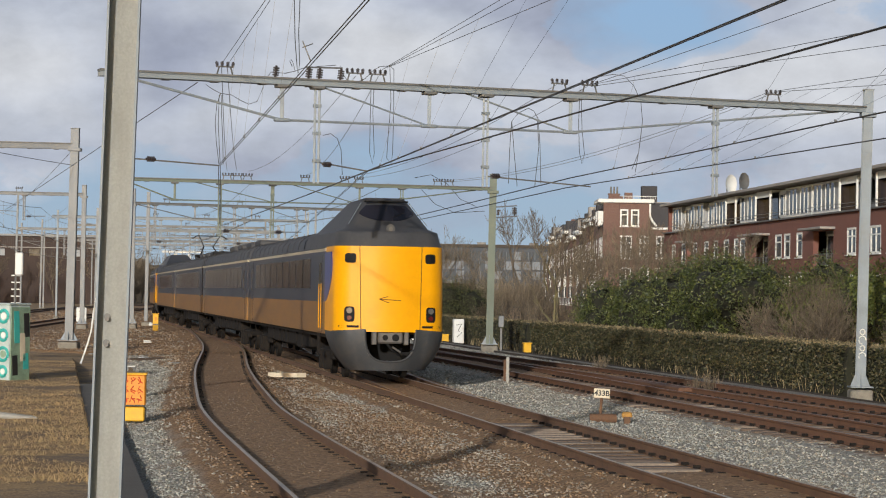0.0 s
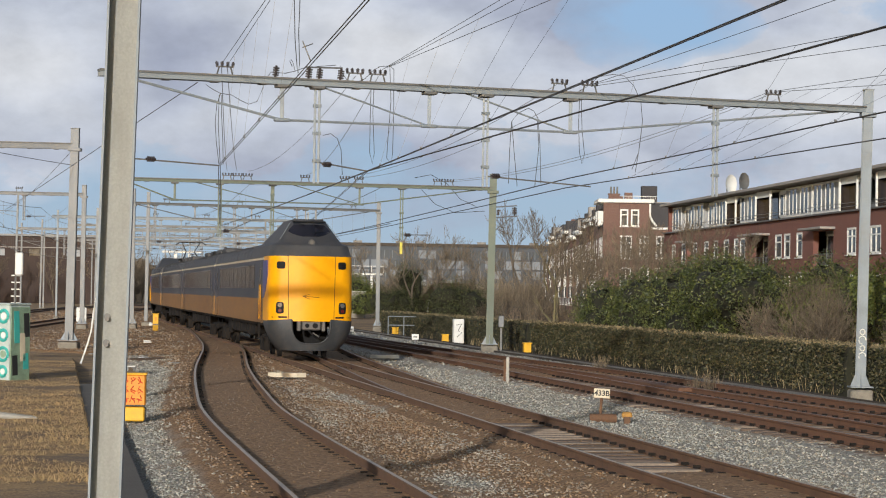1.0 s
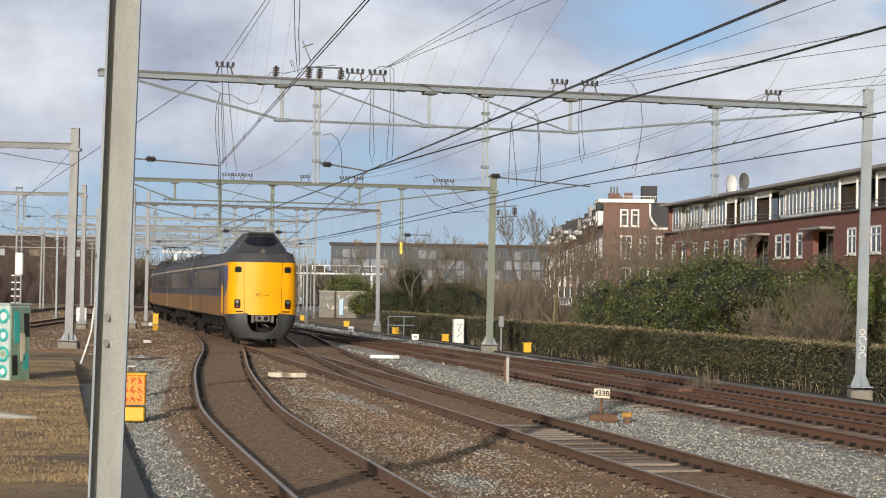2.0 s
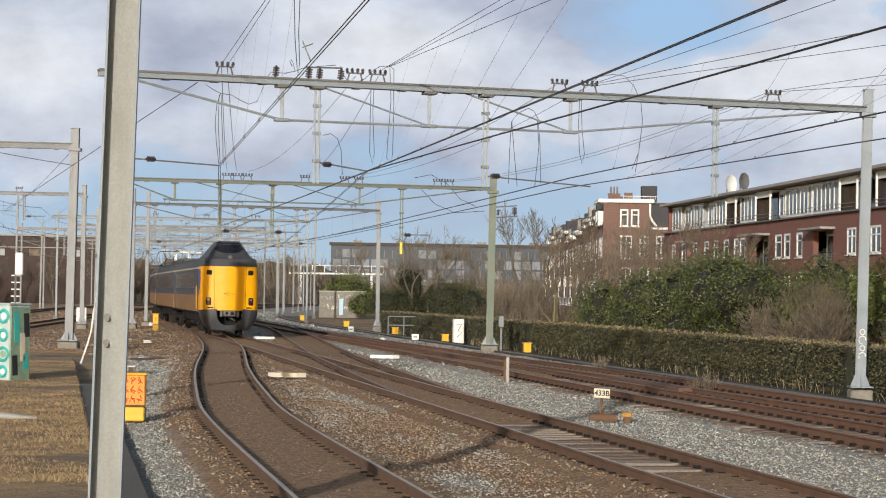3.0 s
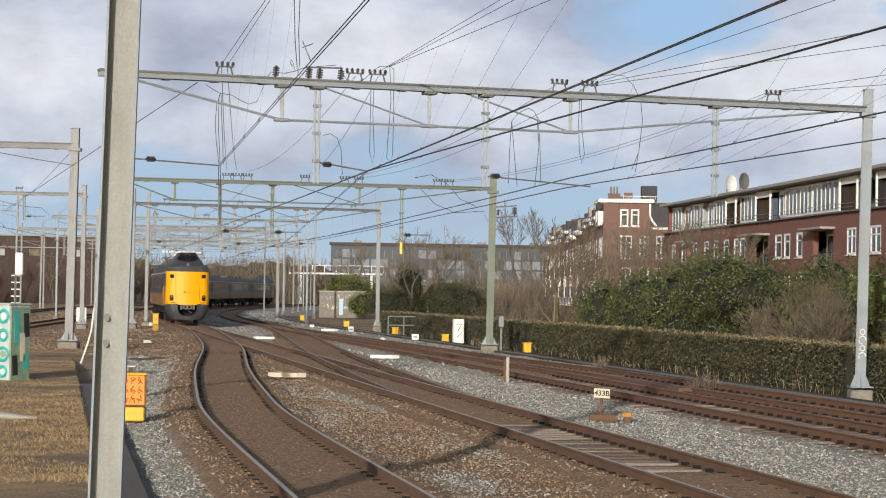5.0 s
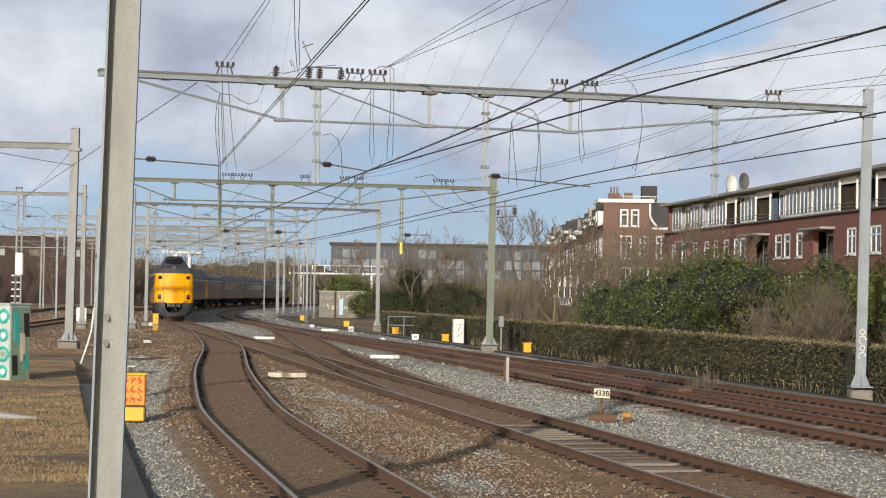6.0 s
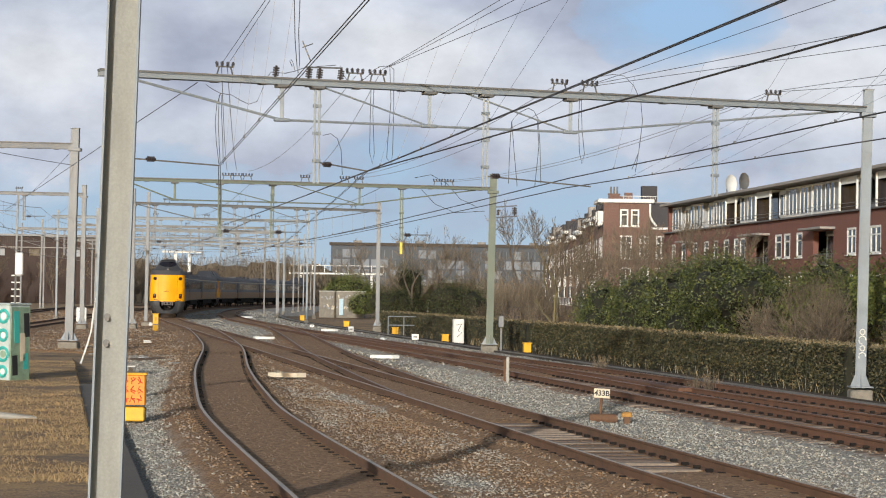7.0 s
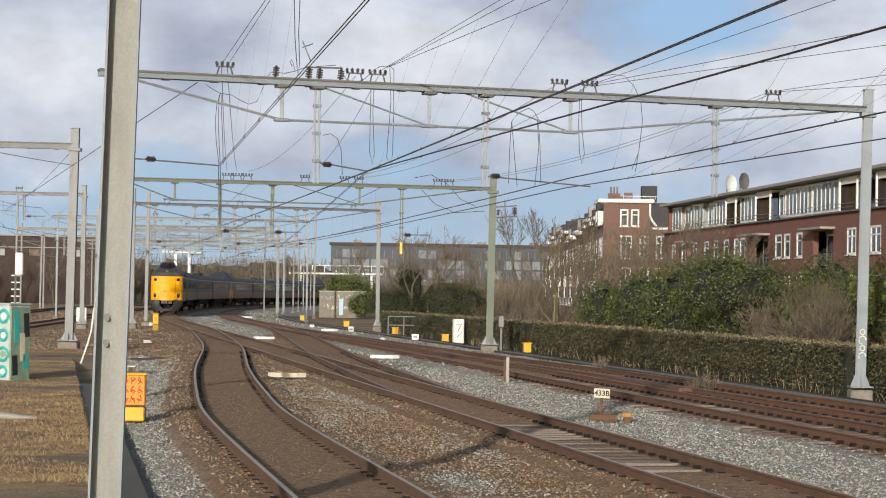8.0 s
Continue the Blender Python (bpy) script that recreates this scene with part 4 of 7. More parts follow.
    # jumper cables at the near gantry
    loops = [
        [on1(2.4, -0.14), on1(2.54, -0.23), on1(2.73, -0.32), on1(2.98, -0.34), on1(3.18, -0.45), on1(3.38, -0.53), on1(3.57, -0.46), on1(3.68, -0.2), on1(3.76, 0.05), on1(3.88, 0.21), on1(4.21, 0.2), on1(4.44, 0.26), on1(4.74, 0.38)],
        [on1(2.73, -0.32), on1(2.65, -0.57), on1(2.62, -0.94), on1(2.65, -1.38), on1(2.72, -1.88)],
        [on1(2.76, -0.35), on1(2.76, -0.75), on1(2.8, -1.37), on1(2.82, -1.89)],
        [on1(2.7, -0.35), on1(2.69, -1.0), on1(2.75, -1.9)],
        [on1(4.94, 0.39), on1(5.14, 0.41), on1(5.4, 0.44)],
        [on1(5.5, 0.42), on1(5.55, 0.26), on1(5.68, 0.1), on1(5.85, 0.06), on1(6.08, 0.16), on1(6.28, 0.36), on1(6.44, 0.46), on1(6.68, 0.49), on1(6.79, 0.4)],
        [on1(6.24, -0.02), on1(6.23, -0.6), on1(6.23, -1.5), on1(6.3, -1.76), on1(6.34, -1.52), on1(6.29, -0.6), on1(6.31, -0.02)],
        [on1(6.68, 0.47), on1(6.72, -0.32), on1(6.66, -1.23), on1(6.64, -1.62), on1(6.75, -1.74), on1(6.78, -1.51), on1(6.79, -0.58), on1(6.78, 0.4)],
        [on1(9.63, -2.1), on1(9.65, -1.25), on1(9.69, -0.65), on1(9.86, -0.45), on1(10.1, -0.33), on1(10.24, -0.39), on1(10.35, -0.56), on1(10.41, -1.22), on1(10.44, -2.07)],
        [on1(9.69, -0.65), on1(9.76, -1.37), on1(9.85, -2.16)],
        [on1(10.32, -0.5), on1(10.38, -1.22), on1(10.29, -2.15)],
        [on1(11.4, 0.17), on1(11.38, -0.65), on1(11.41, -1.31), on1(11.48, -1.58), on1(11.54, -1.34), on1(11.47, -0.78), on1(11.43, 0.15)],
        [on1(11.64, 0.29), on1(11.88, 0.49), on1(12.25, 0.56), on1(12.54, 0.54), on1(12.79, 0.32), on1(12.98, -0.05), on1(13.03, -0.52), on1(12.94, -1.26), on1(12.77, -1.67)],
        [on1(13.03, -0.52), on1(12.96, -1.12), on1(12.86, -1.73)],
        [on1(5.11, -1.16), on1(5.3, -1.11), on1(5.46, -1.22), on1(5.55, -1.46), on1(5.59, -2.04)],
        [on1(4.37, 0.36), on1(4.31, 0.48), on1(4.34, 0.52), on1(4.39, 0.44), on1(4.44, 0.26)]]
    loose_wire(loops, 0.007, WIRE, "looped jumper cables hanging from the near gantry", "jumper_cable")
    # a jumper loop hanging from the branch track's carrying cable
    loose_wire([[(-2.14, 31.92, 6.96), (-2.16, 31.92, 6.33), (-2.14, 31.92, 5.76), (-2.11, 31.92, 5.43), (-2.09, 31.92, 5.24), (-2.07, 31.92, 5.43), (-2.09, 31.92, 5.85), (-2.08, 31.92, 6.33), (-2.10, 31.67, 6.96)]], 0.006, WIRE, "thin jumper loop hanging from a carrying cable", "jumper_cable")
    # pull-off arms with their insulators at the near gantry
    po = thing("pull_off_arm", "thin dark pull-off arm with a ribbed insulator", "arm", group="pull-off arms")
    part("rod", Geo().tube(on1(0.53, -1.82), on1(2.73, -1.92), 0.018, n=5), STEEL_DARK, po)
    insulator(po, on1(1.0699999999999998, -1.83), (1, 0.35, 0), 0.9)
    po = thing("pull_off_arm", "thin dark pull-off arm with a ribbed insulator", "arm", group="pull-off arms")
    part("rod", Geo().tube(on1(5.01, -1.77), on1(6.18, -1.93), 0.018, n=5), STEEL_DARK, po)
    insulator(po, on1(5.11, -1.81), (1, 0.35, 0), 0.9)
    po = thing("pull_off_arm", "thin dark pull-off arm with a ribbed insulator", "arm", group="pull-off arms")
    part("rod", Geo().tube(on1(9.07, -1.95), on1(11.71, -2.11), 0.018, n=5), STEEL_DARK, po)
    insulator(po, on1(9.19, -1.94), (1, 0.35, 0), 0.9)
    # switch gear on the near gantry
    sw = thing("line_switch", "dark line disconnector with ribbed insulators on the gantry", "switch")
    for q in (3.98, 4.75, 5.0, 5.5):
        insulator(sw, on1(q, 0.10), (0.1, 0, 1), 1.05)
    part("switch_blade", Geo().tube(on1(4.7, 0.36), on1(5.55, 0.38), 0.02, n=5).tube(on1(4.8, 0.5), on1(4.6, 0.95), 0.015, n=5).tube(on1(4.6, 0.8), on1(4.85, 0.9), 0.012, n=4), STEEL_DARK, sw)
    # jumpers and a bracket at the right end of the second gantry
    loose_wire([[on2(12.9, 0.4), on2(13.6, 0.55), on2(14.3, 0.2), on2(14.9, -0.45), on2(15.6, -0.75)], [on2(13.2, -0.1), on2(13.8, -0.7), on2(14.7, -1.05), on2(16.0, -0.95)]], 0.012, WIRE,
               "dark jumper cable looping down from the second gantry", "jumper_cable")
    bk = thing("insulated_bracket", "bracket with two dark upright insulators on a gantry post", "bracket")
    for z in (5.95, 5.5):
        part("bracket_arm", Geo().tube((2.15, 97.1, z), (3.15, 97.1, z + 0.08), 0.03, n=6), STEEL, bk)
    part("brace", Geo().tube((2.15, 97.1, 4.9), (2.9, 97.1, 5.5), 0.025, n=5), STEEL, bk)
    insulator(bk, (2.35, 97.1, 5.6), (0, 0, 1), 1.0)
    insulator(bk, (3.05, 97.1, 5.6), (0, 0, 1), 1.5)
    mk = on2(12.34, -2.62)
    solo("marker_plate", Geo().box(mk, (0.12, 0.05, 0.5), cut=0.015), YELLOW_TIP, "small yellow marker plate at the foot of a drop post", "marker")
    tg = Geo()
    for i, (r, open_) in enumerate(((0.085, 5), (0.06, 0), (0.09, 3), (0.06, 0))):
        tg.sweep([(10.33 + r * math.cos(k * math.pi / 6), 55.50, 0.82 + 0.2 * i + r * 1.1 * math.sin(k * math.pi / 6)) for k in range(13 - open_)], 0.016, 4)
    solo("sprayed_tag", tg, WHITE, "white scrawl sprayed on the gantry post", "spray paint")
    solo("cable_pipe", Geo().sweep([(-11.45, 75, 2.0), (-11.55, 75, 1.5), (-11.62, 75, 0.8), (-11.72, 75, 0.4), (-11.95, 75, -0.3)], 0.03, 6), WHITE, "bent white cable pipe leading into the ground", "pipe")
    # stay wires to the left of the near gantry
    loose_wire([[on1(2.2, -0.1), (-19.4, 100.0, 5.6)], sagging((-14.9, 92.3, 8.2), (-40, 205, 8.9), 0.4), sagging((-15.1, 92.3, 7.2), (-24, 60, 8.6), 0.3),
                sagging((-22.6, 142, 8.3), (-42, 236, 8.9), 0.3), sagging((-42, 236, 8.9), (-37.8, 200, 9.9), 0.1), sagging((-30, 141, 8.1), (-38, 200, 9.4), 0.3)], 0.012, WIRE,
               "dark stay wires over the yard", "stay_wire")


def near_post():
    """The H section post close to the camera: the web faces the camera between two flanges."""
    th = thing("gantry_post", "tall pale grey steel H-section post close by, bolted", "post")
    x, y, w, lean = -2.98, 20.0, 0.268, 0.021
    for nm, off in (("flange", -w / 2), ("flange", w / 2)):
        g = Geo().prism([(off - 0.010, 0), (off + 0.010, 0), (off + 0.010 + lean * 11.4, 11.4), (off - 0.010 + lean * 11.4, 11.4)], -0.15, 0.15)
        part(nm, g, STEEL_PALE, th, m=pose(x, y, -1.0, 0, 0, 6))
    web = Geo().prism([(-w / 2, 0), (w / 2, 0), (w / 2 + lean * 11.4, 11.4), (-w / 2 + lean * 11.4, 11.4)], -0.008, 0.008)
    part("web", web, POST_FACE, th, "weathered beige-grey web plate", m=pose(x, y, -1.0, 0, 0, 6))
    for z in (1.93, 1.70):
        g = Geo().disc((0, -0.03, 0), 0.022, 0.05, (0, 1, 0), 6).disc((0.0, -0.012, 0.02), 0.03, 0.012, (0, 1, 0), 12)
        part("bolt", g, STEEL_DARK, th, "rusty bolt", m=pose(x - 0.02 + lean * z, y, z, 0, 0, 6))
    part("footing", Geo().box((x, y, -0.35), (0.8, 0.8, 0.5), cut=0.04), CONCRETE, th)


POST_FACE = surface("post_face", (0.295, 0.298, 0.275), 0.8, 0, 0.18, 2.2, 45, (0.21, 0.205, 0.185), 0.55, 0.15, (1.5, 1.5, 0.5))

# ---------------------------------------------------------------- the train
HALF = 1.39            # half the body's width
CAR = 26.5             # length over a car
RIDE = 0.11            # the bodies ride this much higher than their drawing


def nose_ring(z, n=28):
    """The plan of the nose at height z, from its rear on one side round the front to the other; y runs back from the front."""
    def span(a, b, x0, x1):
        t = max(0.0, min(1.0, (z - a) / (b - a)))
        return x0 + (x1 - x0) * t
    if z <= 3.24:
        w, front, back, r = HALF - 0.02 * span(2.2, 3.24, 0, 1), span(1.1, 3.24, 0.0, 0.10), 2.3, 0.55
    elif z <= 3.60:
        w, front, back, r = span(3.24, 3.60, HALF - 0.03, 1.29), span(3.24, 3.60, 0.12, 0.30), 7.4, 0.6
    elif z <= 3.70:
        w, front, back, r = span(3.60, 3.70, 1.29, 1.06), span(3.60, 3.70, 0.30, 0.46), 7.3, 0.6
    else:
        w, front, back, r = span(3.70, 4.46, 1.06, 0.56), span(3.70, 4.46, 0.48, 1.35), span(3.70, 4.46, 7.2, 4.2), span(3.70, 4.46, 0.55, 0.3)
    bulge = 0.16
    pts = [(-w, back), (-w, back * 0.6 + front * 0.4), (-w, front + r + bulge)]
    for i in range(1, 7):                              # rounded corner
        a = math.pi / 2 * i / 6
        pts.append((-w + r * (1 - math.cos(a)), front + bulge + r * (1 - math.sin(a))))
    for i in range(1, 4):
        x = (-w + r) * (1 - i / 4)
        pts.append((x, front + bulge * (x / (w - r)) ** 2))
    left = pts
    return left + [(0.0, front)] + [(-x, y) for x, y in reversed(left)]


def front_at(x, z):
    """How far back the face lies at x, z."""
    ring = nose_ring(z)
    for (x0, y0), (x1, y1) in zip(ring[:-1], ring[1:]):
        if x1 > x0 and x0 <= x <= x1:
            return y0 + (y1 - y0) * (x - x0) / (x1 - x0)
    return 0.0


def loft(levels, closed_top=True):
    g = Geo()
    rings = [nose_ring(z) for z in levels]
    n = len(rings[0])
    vs = [(x, y, z) for z, r in zip(levels, rings) for x, y in r]
    fs = [(i * n + j, i * n + j + 1, (i + 1) * n + j + 1, (i + 1) * n + j) for i in range(len(levels) - 1) for j in range(n - 1)]
    fs += [(i * n + n - 1, i * n, (i + 1) * n, (i + 1) * n + n - 1) for i in range(len(levels) - 1)]
    if closed_top:
        fs.append(tuple(range((len(levels) - 1) * n, len(levels) * n)))
    fs.append(tuple(range(n - 1, -1, -1)))
    return g.add(vs, fs)


def patch(x0, x1, z0, z1, proud, depth=0.03, nx=4, nz=3, round_=0.0):
    """A plate that follows the face between x0..x1 and z0..z1, proud of it."""
    g = Geo()
    cx, cz = (x0 + x1) / 2, (z0 + z1) / 2
    out = []
    n = 20
    for i in range(n):
        a = 2 * math.pi * i / n
        e = 0.45 if round_ else 0.12
        ca, sa = math.cos(a), math.sin(a)
        out.append((cx + (x1 - x0) / 2 * math.copysign(abs(ca) ** e, ca), cz + (z1 - z0) / 2 * math.copysign(abs(sa) ** e, sa)))
    vs = [(x, front_at(x, z) - proud, z) for x, z in out] + [(x, front_at(x, z) + depth, z) for x, z in out]
    vs += [(cx, front_at(cx, cz) - proud, cz)]
    fs = [(i, (i + 1) % n, n + (i + 1) % n, n + i) for i in range(n)] + [(2 * n, (i + 1) % n, i) for i in range(n)]
    return g.add(vs, fs)


def body_profile(z0, z1, w=HALF):
    return [(-w, z0), (w, z0), (w, z1), (-w, z1)]


def roof_profile():
    pts = [(-HALF, 3.22)]
    for i in range(0, 13):
        a = math.pi * i / 12
        pts.append((-1.34 * math.cos(a), 3.26 + 0.58 * math.sin(a) ** 0.75))
    return pts + [(HALF, 3.22)]


def bogie(parent, y):
    bg = part("bogie", Geo().box((0, y, 0.51), (2.0, 3.3, 0.22), cut=0.05).box((-1.02, y, 0.47), (0.14, 3.2, 0.26), cut=0.03)
              .box((1.02, y, 0.47), (0.14, 3.2, 0.26), cut=0.03).box((-1.12, y - 0.55, 0.31), (0.22, 0.3, 0.5), cut=0.03)
              .box((-1.12, y + 0.55, 0.31), (0.22, 0.3, 0.5), cut=0.03), T_UNDER, parent, "grimy bogie")
    for s in (-1.25, 1.25):
        for x in (-0.75, 0.75):
            g = Geo().disc((x, y + s, 0.46 - RIDE), 0.46, 0.13, (1, 0, 0), 24).disc((x * 1.1, y + s, 0.46 - RIDE), 0.16, 0.2, (1, 0, 0), 12)
            part("wheel", g, T_UNDER, bg, "dark steel wheel", smooth=True)


def car_sides(car, y0, y1, windows, doors):
    part("lower_body", Geo().prism(body_profile(1.02, 1.84), y0, y1), T_YELLOW_SIDE, car, "dirty ochre-yellow lower panels, side shade in the colour")
    part("window_band", Geo().prism(body_profile(1.84, 3.13), y0, y1), T_BLUE, car, "dark blue window band")
    part("waist_stripe", Geo().prism(body_profile(3.13, 3.21, HALF + 0.004), y0, y1), T_CREAM, car, "cream stripe under the roof")
    part("roof", Geo().prism(roof_profile(), y0, y1), T_GREY, car, "dark grey ribbed roof", smooth=True)
    rib_mesh = Geo().sweep([(-1.35 * math.cos(math.pi * i / 12), 0, 3.27 + 0.585 * math.sin(math.pi * i / 12) ** 0.75) for i in range(13)], 0.009, 4).mesh("roof_rib", T_GREY)
    y = y0 + 0.8
    while y < y1 - 0.5:
        part("roof_rib", rib_mesh, None, car, m=pose(0, y, 0))
        y += 1.6
    pane = Geo().box((0, 0, 0), (0.012, 1.72, 0.80), cut=0.004).mesh("window_pane", GLASS)
    edge = Geo().box((0, 0, 0), (0.010, 1.78, 0.86), cut=0.004).mesh("window_rubber", T_BLUE)
    for y in windows:
        for s in (-1, 1):
            p = part("window", edge, None, car, m=pose(s * (HALF + 0.003), y, 2.58))
            part("pane", pane, None, p, m=pose(s * 0.005, 0, 0))
    for y in doors:
        for s in (-1, 1):
            d = part("door", Geo().box((0, 0, 0), (0.016, 1.0, 2.0), cut=0.006), T_BLUE, car, "dark blue folding door", m=pose(s * (HALF + 0.002), y, 2.05))
            part("door_window", Geo().box((s * 0.009, 0, 0.42), (0.008, 0.5, 0.75), cut=0.004), GLASS, d)
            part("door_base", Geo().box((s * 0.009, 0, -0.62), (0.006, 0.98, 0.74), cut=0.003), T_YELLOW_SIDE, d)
            if y == 3.35:
                for k in (-0.58, -0.10):
                    part("handrail", Geo().tube((s * 0.05, k, -0.9), (s * 0.05, k, 0.25), 0.011, n=6), T_YELLOW, d, "yellow vertical handrail")
    # equipment below the floor
    rng = random.Random(int(y0 * 7 + y1))
    y = y0 + 5.6
    while y < y1 - 6.0:
        ln = rng.uniform(0.9, 2.4)
        part("equipment_case", Geo().box((0, y + ln / 2, 0.74), (2.3, ln, rng.uniform(0.42, 0.62)), cut=0.03), T_UNDER, car)
        y += ln + rng.uniform(0.15, 0.5)
    # Added dark box closes the gaps between cases, in place of shade there.
    part("underfloor_filler", Geo().box((0, (y0 + y1) / 2, 0.62), (1.2, y1 - y0 - 0.6, 0.56), cut=0.05), T_UNDER, car, "dark filler box for underfloor gear and the shade between it")
    part("floor_frame", Geo().box((0, (y0 + y1) / 2, 0.98), (2.6, y1 - y0 - 0.2, 0.12)), T_UNDER, car)


def end_car(m):
    """The end car: y = 0 is the tip of the nose, the body runs towards +y."""
    car = thing("train_car", "yellow and dark blue intercity end car with raised driver's cab", "train", m, "cars of the train")
    car_sides(car, 2.3, CAR - 0.35, [6.6 + 1.95 * i for i in range(9)], [3.35, 24.6])
    part("nose", loft([1.12, 1.3, 1.8, 2.3, 2.8, 3.1, 3.24]), T_YELLOW, car, "glossy bright yellow front", smooth=True)
    part("hood", loft([3.243, 3.30, 3.42, 3.54, 3.60, 3.64, 3.70, 3.76, 3.95, 4.15, 4.32, 4.40, 4.46]), T_GREY, car, "dark grey raised driver's cab hood", smooth=True)
    part("cab_roof", Geo().box((0, 2.85, 4.465), (0.98, 2.7, 0.05), cut=0.02), T_GREY, car)
    ws = Geo()
    rows = [(3.89, 0.24), (3.94, 0.46), (4.0, 0.60), (4.07, 0.70), (4.14, 0.66), (4.22, 0.58), (4.30, 0.50)]
    nx = 12
    for lift in (0.016, -0.03):
        ws.add([(w * (2 * i / nx - 1), front_at(w * (2 * i / nx - 1), z) - lift, z) for z, w in rows for i in range(nx + 1)],
               [(r * (nx + 1) + i, r * (nx + 1) + i + 1, (r + 1) * (nx + 1) + i + 1, (r + 1) * (nx + 1) + i) for r in range(len(rows) - 1) for i in range(nx)])
    part("windscreen", ws, GLASS, car, "dark raked windscreen", smooth=True)
    part("brow", Geo().box((0, front_at(0, 4.39) - 0.02, 4.39), (1.12, 0.14, 0.04), cut=0.01), T_BLACK, car)
    wp = Geo().tube((0.02, front_at(0, 4.0) - 0.04, 3.96), (0.42, front_at(0, 4.08) - 0.05, 4.10), 0.012, n=5)
    part("wiper", wp, T_BLACK, car)
    for s in (-1, 1):
        part("cab_handrail", Geo().tube((s * 0.61, 1.42, 4.36), (s * 0.99, 0.92, 3.80), 0.010, n=6), STEEL_PALE, car, "pale sloping handrail")
    hl = part("headlight", Geo().disc((0, front_at(0, 3.68) - 0.02, 3.68), 0.115, 0.12, (0, 1, 0), 18), T_SKIRT, car, "round top headlight", smooth=True)
    part("lens", Geo().disc((0, front_at(0, 3.68) - 0.085, 3.68), 0.058, 0.02, (0, 1, 0), 18), LAMP_GLASS, hl)
    for s in (-1, 1):
        part("marker_light", patch(s * 1.0 - 0.135, s * 1.0 + 0.135, 2.82, 3.06, 0.012, round_=1), T_BLACK, car, "dark rounded upper light")
        lt = part("headlamp", patch(s * 1.02 - 0.125, s * 1.02 + 0.125, 1.36, 1.74, 0.014, round_=1), T_BLACK, car, "oval headlamp cluster")
        xx = s * 1.02
        part("lens", Geo().disc((xx, front_at(xx, 1.64) - 0.02, 1.64), 0.075, 0.03, (s * 0.35, -1, 0), 16), LAMP_GLASS, lt)
        part("tail_lens", Geo().disc((xx, front_at(xx, 1.46) - 0.02, 1.46), 0.06, 0.03, (s * 0.35, -1, 0), 16), TAIL_RED, lt)
        part("step_slot", patch(s * 1.03 - 0.24, s * 1.03 + 0.24, 1.22, 1.275, 0.012), T_BLACK, car)
        sm = Geo()
        zs = [1.14 + 0.15 * i for i in range(15)]
        for z0, z1 in zip(zs[:-1], zs[1:]):
            xa = s * (0.74 + 0.02 * (z0 - 1.2))
            sm.tube((xa, front_at(xa, min(z0, 3.23)) - 0.002, z0), (xa, front_at(xa, min(z1, 3.23)) - 0.002, z1), 0.009, n=4)
        part("door_seam", sm, SEAM, car)
        # blue side panel with a curved front edge on the yellow
        g = Geo()
        arc = [(2.36, 1.84)] + [(0.86 + 1.25 * (abs((z - 2.72) / 0.9) ** 2.2), z) for z in (1.88, 2.0, 2.2, 2.4, 2.6, 2.8, 3.0, 3.10)] + [(2.36, 3.10)]
        nn = len(arc)
        xo, xi = s * (HALF + 0.008), s * (HALF - 0.03)
        g.add([(xo, y, z) for y, z in arc] + [(xi, y, z) for y, z in arc], [tuple(range(nn))] + [(i, (i + 1) % nn, nn + (i + 1) % nn, nn + i) for i in range(nn)])
        part("blue_panel", g, T_BLUE_BRIGHT, car, "bright blue curved side panel")
    # arrow-like emblem on the front, drawn as plain strokes
    em = Geo()
    for (xa, za), (xb, zb) in (((-0.30, 1.93), (0.24, 1.90)), ((-0.30, 1.93), (-0.08, 2.00)), ((-0.30, 1.93), (-0.06, 1.84))):
        n = 6
        em.sweep([(xa + (xb - xa) * k / n, front_at(xa + (xb - xa) * k / n, za + (zb - za) * k / n) - 0.004, za + (zb - za) * k / n) for k in range(n + 1)], 0.008, 4)
    part("emblem", em, SEAM, car, "thin dark emblem strokes on the front")
    # skirt: the nose's plan drawn in and back towards the rails, with a rounded opening for the coupler
    sk = Geo()
    ring0 = []
    base = nose_ring(1.15)
    for (xa, ya), (xb, yb) in zip(base[:-1], base[1:]):
        k = max(1, int(abs(xb - xa) / 0.06))
        ring0 += [(xa + (xb - xa) * q / k, ya + (yb - ya) * q / k) for q in range(k)]
    ring0.append(base[-1])
    nr, nz = len(ring0), 22
    rows = []
    for i in range(nz + 1):
        t = i / nz
        z = 1.19 - 1.03 * t
        pull = t ** 2.2
        row = []
        for x, y in ring0:
            edge = abs(x) / HALF
            lift = 0.10 * max(0.0, edge - 0.45) * (1 - t)          # the upper edge drops a little towards the sides
            yy = y + 0.34 * pull * (0.35 + 0.65 * edge ** 2) - 0.03 * (1 - t) if y < 1.6 else min(y, 2.3 - 1.55 * t)
            row.append((x * (1 - 0.30 * pull * edge), yy, z - lift))
        rows.append(row)
    vs = [q for r in rows for q in r]

    def inside(x, z):
        return (abs(x) / 0.64) ** 3.0 + (abs(z - 1.22) / 0.84) ** 3.0 < 1.0
    fs = []
    for i in range(nz):
        for j in range(nr - 1):
            c4 = (i * nr + j, i * nr + j + 1, (i + 1) * nr + j + 1, (i + 1) * nr + j)
            if not inside(sum(vs[k][0] for k in c4) / 4, sum(vs[k][2] for k in c4) / 4):
                fs.append(c4)
    o = len(vs)
    vs = vs + [(x * 0.94, y + 0.07, z) for x, y, z in vs]
    fs += [tuple(k + o for k in reversed(f)) for f in fs]
    sk.add(vs, fs)
